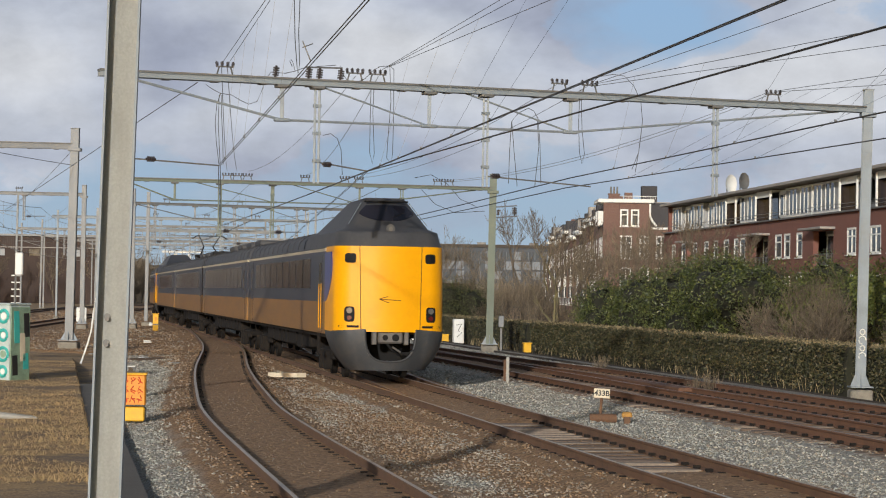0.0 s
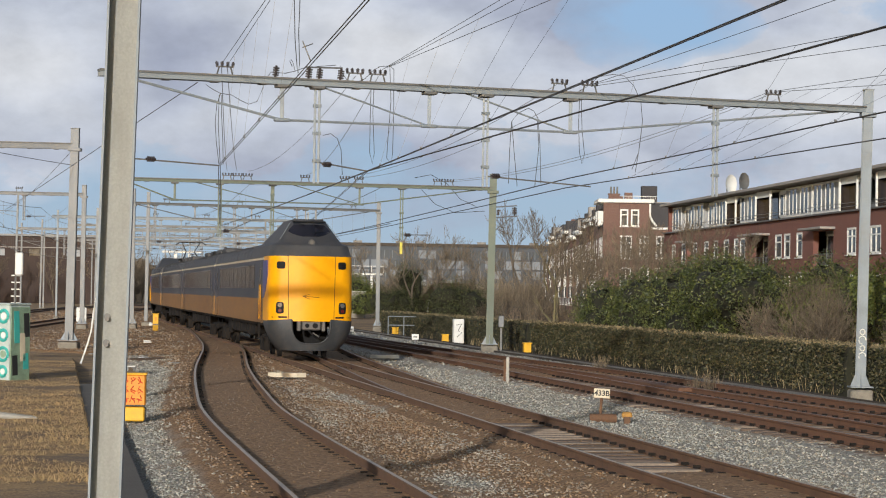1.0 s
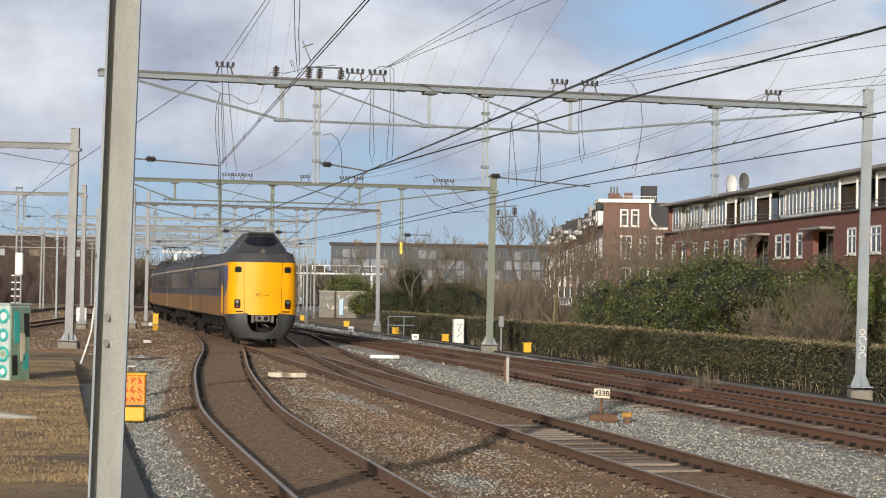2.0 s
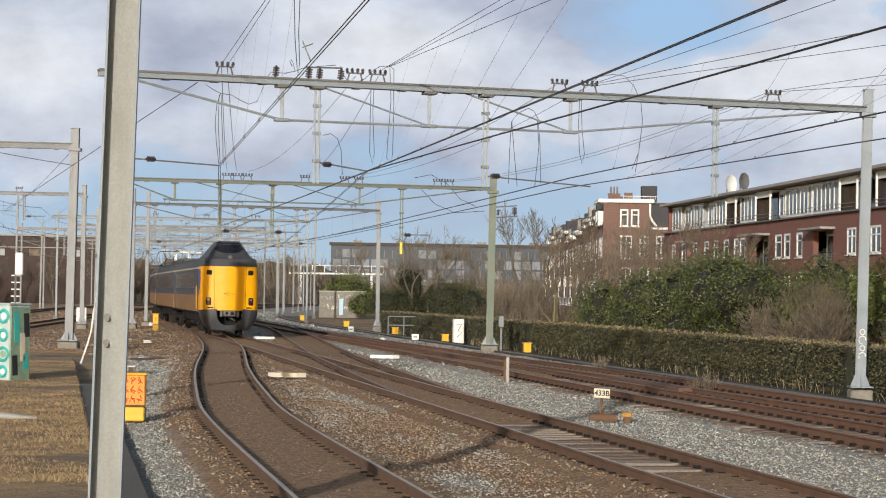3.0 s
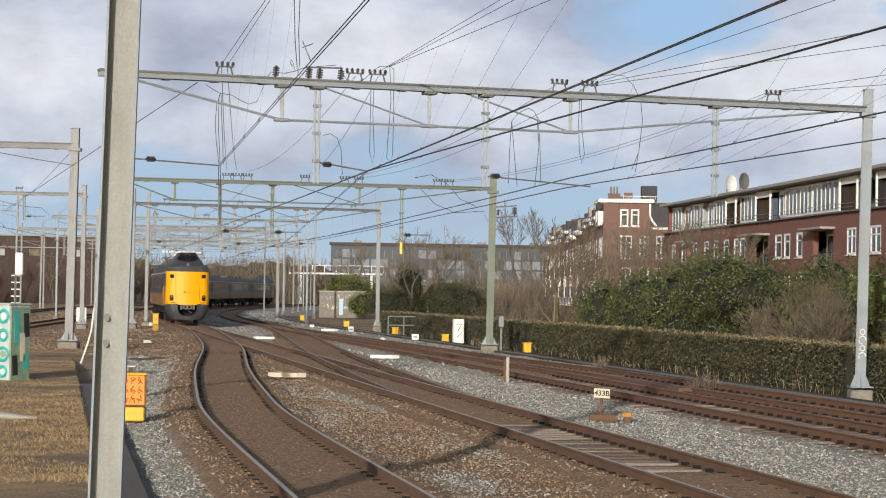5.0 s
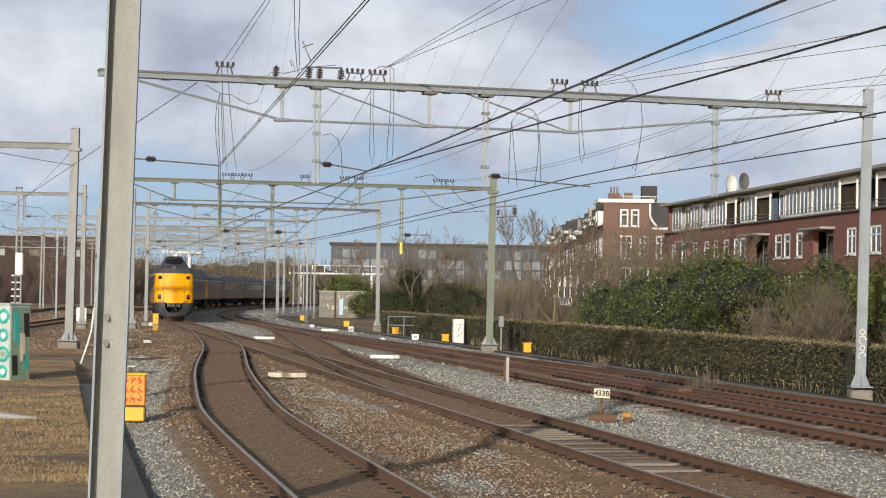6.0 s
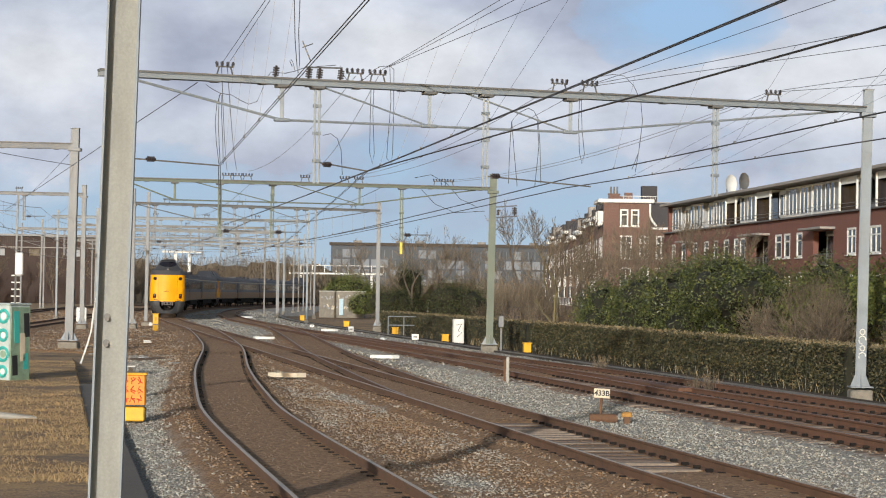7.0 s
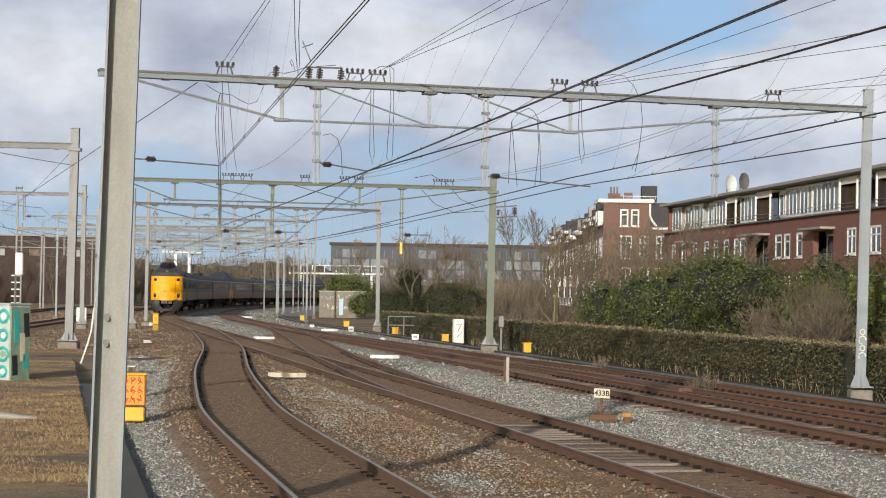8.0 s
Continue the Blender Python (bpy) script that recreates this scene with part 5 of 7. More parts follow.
    part("skirt", sk, T_SKIRT, car, "grey plough-shaped lower skirt", smooth=True)
    rim = []
    for i in range(25):
        a = math.pi * i / 24
        ca, sa = math.cos(a), math.sin(a)
        x, z = -0.64 * math.copysign(abs(ca) ** (2 / 3), ca), 1.22 - 0.84 * abs(sa) ** (2 / 3)
        t = min(1.0, max(0.0, (1.19 - z) / 0.96))
        rim.append((x, front_at(x, 1.15) + 0.34 * t ** 2.2 * (0.35 + 0.65 * (abs(x) / HALF) ** 2) - 0.01, min(z, 1.17)))
    part("skirt_rim", Geo().sweep(rim, 0.03, 6), T_SKIRT, car, smooth=True)
    # Black box in place of the deep shade behind the coupler.
    part("coupler_recess_shade", Geo().box((0, 1.75, 0.78), (1.3, 1.2, 0.86)), T_BLACK, car)
    cp = part("coupler", Geo().box((0, 0.22, 0.98), (0.62, 0.34, 0.30), cut=0.04).box((0, 0.6, 0.98), (0.24, 0.8, 0.2)), COUPLER_GREY, car, "grey automatic coupler head")
    part("coupler_cone", Geo().disc((0.12, 0.05, 0.98), 0.09, 0.06, (0, 1, 0), 14), T_BLACK, cp)
    part("coupler_cone", Geo().disc((-0.14, 0.05, 0.98), 0.07, 0.05, (0, 1, 0), 14), T_BLACK, cp)
    for s in (-1, 1):
        part("coupler_box", Geo().box((s * 0.40, 0.2, 0.97), (0.12, 0.25, 0.34), cut=0.02), COUPLER_GREY, cp)
    part("air_hose", Geo().sweep([(-0.1, 0.12, 0.84), (0.05, 0.05, 0.66), (0.22, 0.12, 0.55), (0.3, 0.3, 0.7)], 0.03, 6), T_BLACK, cp)
    part("air_hose", Geo().tube((0.05, 0.1, 0.75), (0.25, 0.06, 0.62), 0.025, n=5), COUPLER_GREY, cp)
    bogie(car, 4.2)
    bogie(car, CAR - 4.2)
    part("step", Geo().box((-1.42, 3.3, 0.5), (0.12, 0.5, 0.05)).box((-1.42, 3.1, 0.75), (0.04, 0.05, 0.55)).box((-1.42, 3.5, 0.75), (0.04, 0.05, 0.55)), T_UNDER, car)
    part("gangway", Geo().box((0, CAR - 0.2, 2.2), (1.5, 0.6, 2.4), cut=0.05), T_BLACK, car)
    return car


def raised_pantograph(car, y):
    pg = part("pantograph", Geo().box((0, y, 3.98), (1.5, 1.6, 0.10), cut=0.02).box((-0.5, y, 3.86), (0.12, 0.9, 0.2)).box((0.5, y, 3.86), (0.12, 0.9, 0.2)), T_UNDER, car, "dark raised pantograph")
    for s in (-1, 1):
        part("arm", Geo().tube((s * 0.5, y - 0.6, 4.02), (s * 0.25, y + 0.7, 4.48), 0.035, n=5).tube((s * 0.25, y + 0.7, 4.48), (s * 0.55, y - 0.2, 5.02), 0.028, n=5), T_UNDER, pg)
    part("pan_head", Geo().sweep([(-0.95, y - 0.2, 4.90), (-0.7, y - 0.2, 5.06), (0.7, y - 0.2, 5.06), (0.95, y - 0.2, 4.90)], 0.035, 5), T_UNDER, pg)


def middle_car(m):
    car = thing("train_car", "yellow and dark blue intercity carriage, dirty, with grey roof", "train", m, "cars of the train")
    car_sides(car, 0.35, CAR - 0.35, [3.6 + 1.95 * i for i in range(11)], [1.7, CAR - 1.7])
    bogie(car, 4.2)
    bogie(car, CAR - 4.2)
    part("gangway", Geo().box((0, CAR - 0.2, 2.2), (1.5, 0.6, 2.4), cut=0.05), T_BLACK, car)
    for y in (5.0, 9.0, 13.5, 18.0):
        part("roof_unit", Geo().box((0, y, 3.9), (1.3, 2.2, 0.22), cut=0.05), T_GREY, car)
    return car


TAIL_RED = surface('unlit_tail_lens', (0.10, 0.012, 0.010), 0.2, 0, 0.1, 8, 40, bump=0)
T_BLUE_BRIGHT = surface("train_blue_bright", (0.032, 0.030, 0.19), 0.4, 0, 0.1, 1, 12, bump=0, coat=0.2)
COUPLER_GREY = surface("coupler_grey", (0.13, 0.122, 0.115), 0.55, 0.3, 0.2, 3, 20, (0.1, 0.07, 0.05), 0.5, 0.1)

NOSE_AT, SPEED, GAIN = 31.0, 17.85, 0.025      # metres along the line at the start, metres a second, half the acceleration


def chord(u_rear, u_front):
    """The pose of a car whose pivots ride the line at these two places."""
    a, b = line(u_rear), line(u_front)
    d = (b - a).normalized()
    return a, d


def car_pose(u0, back_to_front=True):
    """The car's own y axis runs from u0 onwards."""
    a, d = chord(u0 + 4.2, u0 + CAR - 4.2)
    p = a - d * 4.2
    return pose(p.x, p.y, RIDE, 0, 0, math.degrees(math.atan2(-d.x, d.y)))


def far_end_pose(u0):
    """The last car looks the other way: its nose lies at u0 + CAR."""
    a, d = chord(u0 + 4.2, u0 + CAR - 4.2)
    p = a + d * (CAR - 4.2)
    return pose(p.x, p.y, RIDE, 0, 0, math.degrees(math.atan2(d.x, -d.y)))


# two coupled units of four cars, each with a cab at both ends
TRAIN = [(end_car(car_pose(NOSE_AT)), 0.0, car_pose)]
TRAIN.append((middle_car(car_pose(NOSE_AT + CAR)), CAR, car_pose))
for k, where in ((3, far_end_pose), (4, car_pose), (7, far_end_pose)):
    TRAIN.append((copy_thing(TRAIN[0][0], where(NOSE_AT + k * CAR)), k * CAR, where))
for k in (2, 5, 6):
    TRAIN.append((copy_thing(TRAIN[1][0], car_pose(NOSE_AT + k * CAR)), k * CAR, car_pose))
raised_pantograph(TRAIN[5][0], 17.0)


def motions():
    for car, off, where in TRAIN:
        walk(car, [(0.25 * i, where(NOSE_AT + SPEED * 0.25 * i + GAIN * (0.25 * i) ** 2 + off)) for i in range(33)])
    walk(BACKDROP, [(0.0, pose(0, 0, 0)), (4.0, pose(19, 0, 0.6)), (8.0, pose(38, 0, 1.2))])

# ---------------------------------------------------------------- buildings


def wall_with_openings(L, z0, z1, holes, t=0.3):
    """A wall from x = 0 to L in its own plane y = 0 (its face) to y = t, with holes (x0, x1, z0, z1) right through it."""
    xs = sorted({0.0, L, *[h[0] for h in holes], *[h[1] for h in holes]})
    zs = sorted({z0, z1, *[h[2] for h in holes], *[h[3] for h in holes]})
    g = Geo()
    for a, b in zip(zs[:-1], zs[1:]):
        run = None
        for x0, x1 in zip(xs[:-1], xs[1:]):
            xm, zm = (x0 + x1) / 2, (a + b) / 2
            hole = any(h[0] < xm < h[1] and h[2] < zm < h[3] for h in holes)
            if not hole:
                run = (run[0], x1) if run else (x0, x1)
            if (hole or x1 == xs[-1]) and run:
                g.box(((run[0] + run[1]) / 2, t / 2, (a + b) / 2), (run[1] - run[0], t, b - a))
                run = None
    return g


def window(parent, x0, x1, z0, z1, bars=1, rails=1, deep=0.03, frame_w=0.13, sill=True, mat=None):
    """A window with frame, bars and panes, set into an opening."""
    mat = mat or WHITE
    cx, cz, w, h = (x0 + x1) / 2, (z0 + z1) / 2, x1 - x0, z1 - z0
    g = Geo()
    for sx in (-1, 1):
        g.box((sx * (w / 2 - frame_w / 2), deep, 0), (frame_w, 0.08, h))
    for sz in (-1, 1):
        g.box((0, deep, sz * (h / 2 - frame_w / 2)), (w - 2 * frame_w, 0.08, frame_w))
    for i in range(bars):
        g.box((-w / 2 + w * (i + 1) / (bars + 1), deep, 0), (frame_w * 0.7, 0.06, h - 2 * frame_w))
    if rails:
        g.box((0, deep + 0.004, h * 0.18), (w - 2 * frame_w, 0.05, frame_w * 0.7))
    win = part("window", g, mat, parent, m=pose(cx, 0, cz))
    part("pane", Geo().box((0, deep + 0.03, 0), (w - frame_w, 0.02, h - frame_w)), GLASS_HOUSE, win)
    if sill:
        part("sill", Geo().box((0, -0.03, -h / 2 - 0.04), (w + 0.16, 0.2, 0.07)), mat, win)
    return win


def apartment_building():
    """The long brick block: its face looks across the line; x runs along the face from the near end."""
    th = thing("apartment_building", "long red brick apartment block with white-framed glazed top storey", "building",
               pose(26.35 + 0.1058 * 9, 134.73 - 0.9944 * 9, 0) @ pose(0, 0, 0, 0, 0, 96.07) @ Matrix.Diagonal((1, -1, 1, 1)))
    L = 74.0
    o = 9.0
    holes, wins = [], []
    for a, b in ((-3.5, -0.6), (0.8, 3.0), (6.0, 8.0), (18.7, 20.2), (21.9, 23.5), (24.2, 26.0), (34.9, 36.6), (37.1, 38.5), (40.2, 41.9), (43.9, 45.4), (47.3, 48.8), (51.5, 53), (56, 57.5), (60, 61.5)):
        for z0, z1 in ((5.05, 6.75), (2.1, 3.8)):
            holes.append((a + o, b + o, z0, z1))
            wins.append((a + o, b + o, z0, z1))
    recess = [(11.1, 15.9), (28.0, 33.0), (53.8, 55.4)]
    for a, b in recess:
        for z0, z1 in ((4.2, 6.7), (1.3, 3.8)):
            holes.append((a + o, b + o, z0, z1))
    part("wall", wall_with_openings(L, -0.3, 7.75, holes, 0.35), BRICK_NEW, th, "red brick wall")
    for w in wins:
        window(th, *w, bars=0 if w[1] - w[0] < 1.9 else 1, rails=1)
    for a, b in recess:
        part("loggia_back", Geo().box(((a + b) / 2 + o, 1.0, 4.0), (b - a + 0.6, 0.1, 6.0)), CLAD_PALE, th)
        for z in (6.75, 3.85):
            part("canopy", Geo().box(((a + b) / 2 + o, -0.45, z + 0.08), (b - a + 0.8, 1.1, 0.16), cut=0.03), ROOF_EDGE, th, "grey canopy over a loggia")
        for z0 in (4.2, 1.3):
            fr = part("door", Geo().box(((a + b) / 2 + o, 0.85, z0 + 1.2), ((b - a) * 0.8, 0.1, 2.3)), WHITE, th)
            part("pane", Geo().box(((a + b) / 2 + o, 0.78, z0 + 1.25), ((b - a) * 0.7, 0.04, 1.9)), GLASS_HOUSE, fr)
            rl = Geo()
            for i in range(12):
                rl.box((a + o + 0.2 + (b - a - 0.4) * i / 11, 0.06, z0 + 0.5), (0.03, 0.03, 1.0))
            rl.box(((a + b) / 2 + o, 0.06, z0 + 1.0), (b - a, 0.05, 0.05))
            part("railing", rl, STEEL_DARK, th)
    part("coping", Geo().box((L / 2, 0.1, 7.80), (L, 0.7, 0.10)), STEEL_DARK, th, "dark coping under the top storey")
    part("floor_slab", Geo().box((L / 2, 6.5, 7.70), (L, 12.4, 0.08)), CONCRETE, th)
    # the glazed, set-back top storey
    part("top_wall", Geo().box((L / 2, 2.4, 9.0), (L, 0.3, 2.3)), CLAD_PALE, th, "pale grey panels of the top storey")
    x = 0.0
    rng = random.Random(4)
    pattern = [("w", 0.0, 4.3), ("w", 5.6, 8.4), ("o", 8.6, 11.6), ("n", 11.8, 12.6), ("o", 15.6, 19.6), ("n", 19.9, 20.6), ("b", 21.0, 27.2), ("w", 27.5, 34.4), ("n", 34.6, 37.0),
               ("o", 37.4, 41.8), ("b", 42.2, 47.8), ("o", 48.0, 51.4), ("b", 51.9, 57.0), ("n", 57.5, 60.0), ("w", 61.0, 65.5), ("n", 66.5, 69), ("w", 69.5, 73)]
    for kind_, a, b in pattern:
        if kind_ in "wb":                              # glazed bay standing forward
            y0 = 0.55
            part("bay_box", Geo().box(((a + b) / 2, y0 + 0.98, 8.92), (b - a, 1.8, 2.2)), CLAD_PALE, th)
            sub = part("bay_front", Geo().box(((a + b) / 2, y0 + 0.03, 7.98), (b - a, 0.08, 0.28)).box(((a + b) / 2, y0 + 0.03, 9.95), (b - a, 0.08, 0.16)), WHITE, th)
            n = max(2, round((b - a) / 1.05))
            for i in range(n + 1):
                part("mullion", Geo().box((a + (b - a) * i / n, y0 + 0.02, 8.96), (0.075, 0.06, 1.9)), WHITE, sub)
            for i in range(n):
                part("pane", Geo().box((a + (b - a) * (i + 0.5) / n, y0 + 0.05, 8.98), ((b - a) / n - 0.1, 0.03, 1.8)), GLASS_HOUSE if (i + int(a)) % 3 else CLAD_PALE, sub)
        elif kind_ == "o":                             # terrace with a white sun blind
            part("blind", Geo().prism([(0.3, 9.95), (0.3, 10.05), (2.2, 10.1), (2.2, 9.9)], a, b, "x"), WHITE, th, "white sun blind")
            part("blind_valance", Geo().box(((a + b) / 2, 0.32, 9.80), (b - a, 0.05, 0.42)), WHITE, th)
            part("corner_post", Geo().box((a + 0.06, 0.22, 8.9), (0.14, 0.12, 2.2)), WHITE, th)
            # Dark glass sheets stand in for the shade inside the terrace opening.
            part("shade_screen", Geo().box((b - 0.06, 0.95, 8.85), (0.08, 1.5, 2.0)), GLASS, th)
            part("corner_post", Geo().box((b - 0.06, 0.22, 8.9), (0.14, 0.12, 2.2)), WHITE, th)
            part("terrace_shade_pane", Geo().box(((a + b) / 2, 0.85, 8.85), (b - a - 0.25, 0.06, 2.1)), GLASS, th)
            part("terrace_shadow_wall", Geo().box(((a + b) / 2, 2.3, 8.9), (b - a, 0.05, 2.2)), CLAD_GREY, th)
        else:
            window(part("panel", Geo().box(((a + b) / 2, 0.9, 8.9), (b - a, 0.1, 2.2)), WHITE, th), a, b, 8.1, 9.8, bars=1, rails=0, sill=False, deep=0.80)
        rl = Geo()
        rl.box(((a + b) / 2, 0.15, 8.35), (b - a, 0.04, 0.04))
        rl.box(((a + b) / 2, 0.15, 8.12), (b - a, 0.03, 0.03))
        part("terrace_rail", rl, STEEL_DARK, th)
    part("roof", Geo().box((L / 2, 6.2, 10.24), (L + 0.4, 13.2, 0.22), cut=0.03), ROOF_EDGE, th, "flat roof with a pale overhanging edge")
    for i in range(9):
        part("roof_vent", Geo().box((5 + i * 7.6, 1.6, 10.40), (2.4, 0.6, 0.10)), STEEL_DARK, th)
    part("end_wall", Geo().box((0.17, 6.5, 5.0), (0.34, 12.3, 10.4)), BRICK_NEW, th)
    part("end_wall", Geo().box((L - 0.17, 6.5, 5.0), (0.34, 12.3, 10.4)), BRICK_NEW, th)
    part("back_wall", Geo().box((L / 2, 12.8, 5.0), (L, 0.3, 10.4)), BRICK_NEW, th)
    for x, r, mt in ((56.6, 0.70, STEEL_DARK), (61.2, 0.78, WHITE)):
        ds = thing("satellite_dish", "round satellite dish on a flat roof", "satellite dish", pose(0, 0, 0))
        ds.matrix_basis = th.matrix_basis @ pose(x, 2.6, 10.34) @ Matrix.Diagonal((1, -1, 1, 1))
        g = Geo()
        rings = [(r * k / 4, 0.30 * r * (k / 4) ** 2) for k in range(5)]
        vs = [(q * math.cos(a * math.pi / 10), -d - 0.2, 1.3 + q * math.sin(a * math.pi / 10)) for q, d in rings[1:] for a in range(20)]
        vs.append((0, -0.2, 1.3))
        fs = [(k * 20 + a, k * 20 + (a + 1) % 20, k * 20 + 20 + (a + 1) % 20, k * 20 + 20 + a) for k in range(3) for a in range(20)]
        fs += [(80, a, (a + 1) % 20) for a in range(20)]
        g.add(vs, fs)
        part("dish", g, mt, ds, smooth=True, m=pose(0, 0, 0, 0, 0, -50))
        part("pole", Geo().tube((0, 0, 0), (0, 0, 1.3), 0.05), STEEL_DARK, ds)


def brick_house():
    """The old corner house: one face looks at the line, the other runs away along the street."""
    th = thing("corner_house", "old red brick corner house with white cornice and mansard roof", "house", pose(17.7, 250, 0))
    holes = [(1.85, 2.75, 9.95, 11.85), (3.05, 3.95, 9.95, 11.85), (1.9, 3.2, 6.4, 8.95), (4.0, 5.1, 6.4, 8.95), (5.85, 7.0, 6.4, 8.95),
             (1.9, 3.2, 3.0, 5.4), (4.0, 5.1, 3.0, 5.4), (5.85, 7.0, 3.0, 5.4)]
    part("wall", wall_with_openings(5.2, 9.7, 12.55, holes[:2], 0.35), BRICK_RED, th)
    part("wall", wall_with_openings(7.7, -0.3, 9.7, holes[2:], 0.35), BRICK_RED, th)
    for h in holes:
        window(th, *h, bars=0 if h[3] > 10 else 1, rails=1, frame_w=0.16)
    side = [(y0, y0 + 1.2, z, z + 2.3) for y0 in (1.2, 3.4, 5.6) for z in (3.0, 6.5)]
    sw = part("side_wall", wall_with_openings(7.63, -0.3, 9.9, side, 0.35), BRICK_RED, th, m=pose(0, 8.0, 0, 0, 0, -90))
    for h in side:
        window(sw, *h, bars=1, frame_w=0.18)
    part("cornice", Geo().box((3.3, 0.6, 12.78), (4.6, 1.9, 0.42), cut=0.05).box((0.2, 3.5, 12.78), (1.6, 7.4, 0.42), cut=0.05), WHITE, th, "white projecting cornice")
    part("chimney", Geo().box((1.15, 0.25, 12.4), (1.2, 0.6, 2.2), cut=0.02).box((1.15, 0.25, 13.5), (1.35, 0.7, 0.16)), BRICK_RED, th)
    for x in (0.8, 1.15, 1.5):
        part("chimney_pot", Geo().tube((x, 0.25, 13.55), (x, 0.25, 14.35), 0.11, 0.09, 8), STEEL_DARK, th)
    part("roof", Geo().box((3.9, 5.0, 12.62), (7.0, 9.0, 0.2)), ROOF_EDGE, th)
    part("mansard_roof", Geo().prism([(5.2, 9.75), (7.75, 9.75), (7.1, 12.6), (5.2, 12.6)], 0.3, 8.0), ROOF_TILE, th, "dark tiled mansard slope")
    part("gable_edge", Geo().sweep([(5.15, 0.0, 12.5), (5.15, 0, 11.1), (5.5, 0, 10.5), (5.9, 0, 10.0)], 0.12, 6), WHITE, th)
    part("gutter", Geo().box((6.6, 0.1, 9.78), (2.6, 0.3, 0.22)), WHITE, th)
    part("side_mansard", Geo().prism([(-0.1, 9.9), (1.1, 9.9), (1.1, 12.6), (0.75, 12.6)], 0.4, 8.0), ROOF_TILE, th)
    part("dormer", Geo().box((0.15, 2.4, 10.9), (1.3, 1.7, 1.6), cut=0.03), WHITE, th)
    part("dormer", Geo().box((0.15, 5.4, 10.9), (1.3, 1.7, 1.6), cut=0.03), WHITE, th)
    part("roof_hatch", Geo().box((5.3, 3.4, 13.6), (1.7, 1.8, 2.0), cut=0.03), ROOF_TILE, th, "dark box on the roof")
    part("body", Geo().box((4.2, 4.6, 5.0), (6.6, 7.4, 9.8)), CLAD_GREY, th)
    dk = Geo()
    for i in range(14):
        dk.box((2.2 + i * 0.27, -0.2, 13.15), (0.03, 0.03, 0.32))
    dk.box((3.9, -0.2, 13.3), (3.9, 0.05, 0.05))
    part("roof_rail", dk, WHITE, th)


def street_row():
    """Narrow houses running away behind the corner house, their fronts with white bays."""
    rng = random.Random(21)
    mats = [BRICK_RED, surface("ochre_brick", (0.34, 0.22, 0.12), 0.9, 0, 0.2, 0.5, 8), BRICK_NEW, BRICK_RED, BRICK_BROWN]
    y = 258.2
    for i in range(17):
        w, hgt = rng.uniform(6.2, 8.0), rng.uniform(9.6, 11.6)
        th = thing("terraced_house", "narrow old brick terraced house with white bay windows", "house", pose(17.65, y + w, 0, 0, 0, -90), "houses along the street")
        holes = [(x, x + 1.1, z, z + 1.9) for x in (0.8, w - 1.9) for z in (0.9, 3.9, 6.8)]
        part("wall", wall_with_openings(w, -0.3, hgt, holes, 0.3), mats[i % 5], th)
        for h in holes:
            window(th, *h, bars=1, frame_w=0.16)
        part("bay", Geo().box((w / 2, -0.3, 4.2), (1.7, 0.6, 4.6), cut=0.05), WHITE if i % 2 == 0 else mats[i % 5], th, "projecting bay with tall windows")
        for z in (1.5, 4.4):
            part("bay_window", Geo().box((w / 2, -0.61, z + 1.2), (1.5, 0.03, 1.5)), GLASS_HOUSE, th)
            part("bay_side_window", Geo().box((w / 2 + 0.86, -0.3, z + 1.2), (0.03, 0.4, 1.5)), GLASS_HOUSE, th)
        part("cornice", Geo().box((w / 2, -0.15, hgt + 0.15), (w - 0.1, 0.7, 0.4), cut=0.04), WHITE, th)
        part("roof", Geo().prism([(0.0, hgt + 0.3), (8.0, hgt + 0.3), (6.5, hgt + 2.2), (1.6, hgt + 2.2)], 0.03, w - 0.03, "x"), ROOF_TILE, th)
        part("dormer", Geo().box((w / 2, 0.7, hgt + 1.2), (1.6, 1.4, 1.3), cut=0.04), (ROOF_TILE, ROOF_TILE, ROOF_EDGE)[i % 3], th)
        part("party_wall", Geo().box((w - 0.15, 4.0, hgt / 2), (0.28, 7.4, hgt)), mats[i % 5], th)
        part("chimney", Geo().box((w - 0.6, 3.5, hgt + 2.4), (0.7, 0.9, 1.4), cut=0.02), BRICK_RED, th)
        y += w + 0.02


BLOCK_PANE = surface("blue_grey_pane", (0.028, 0.038, 0.048), 0.4, 0, 0.35, 0.25, 6, bump=0, spec=0.3)
SHUTTER = surface("grey_shutter", (0.18, 0.20, 0.225), 0.7, 0, 0.12, 0.5, 8, bump=0.05)


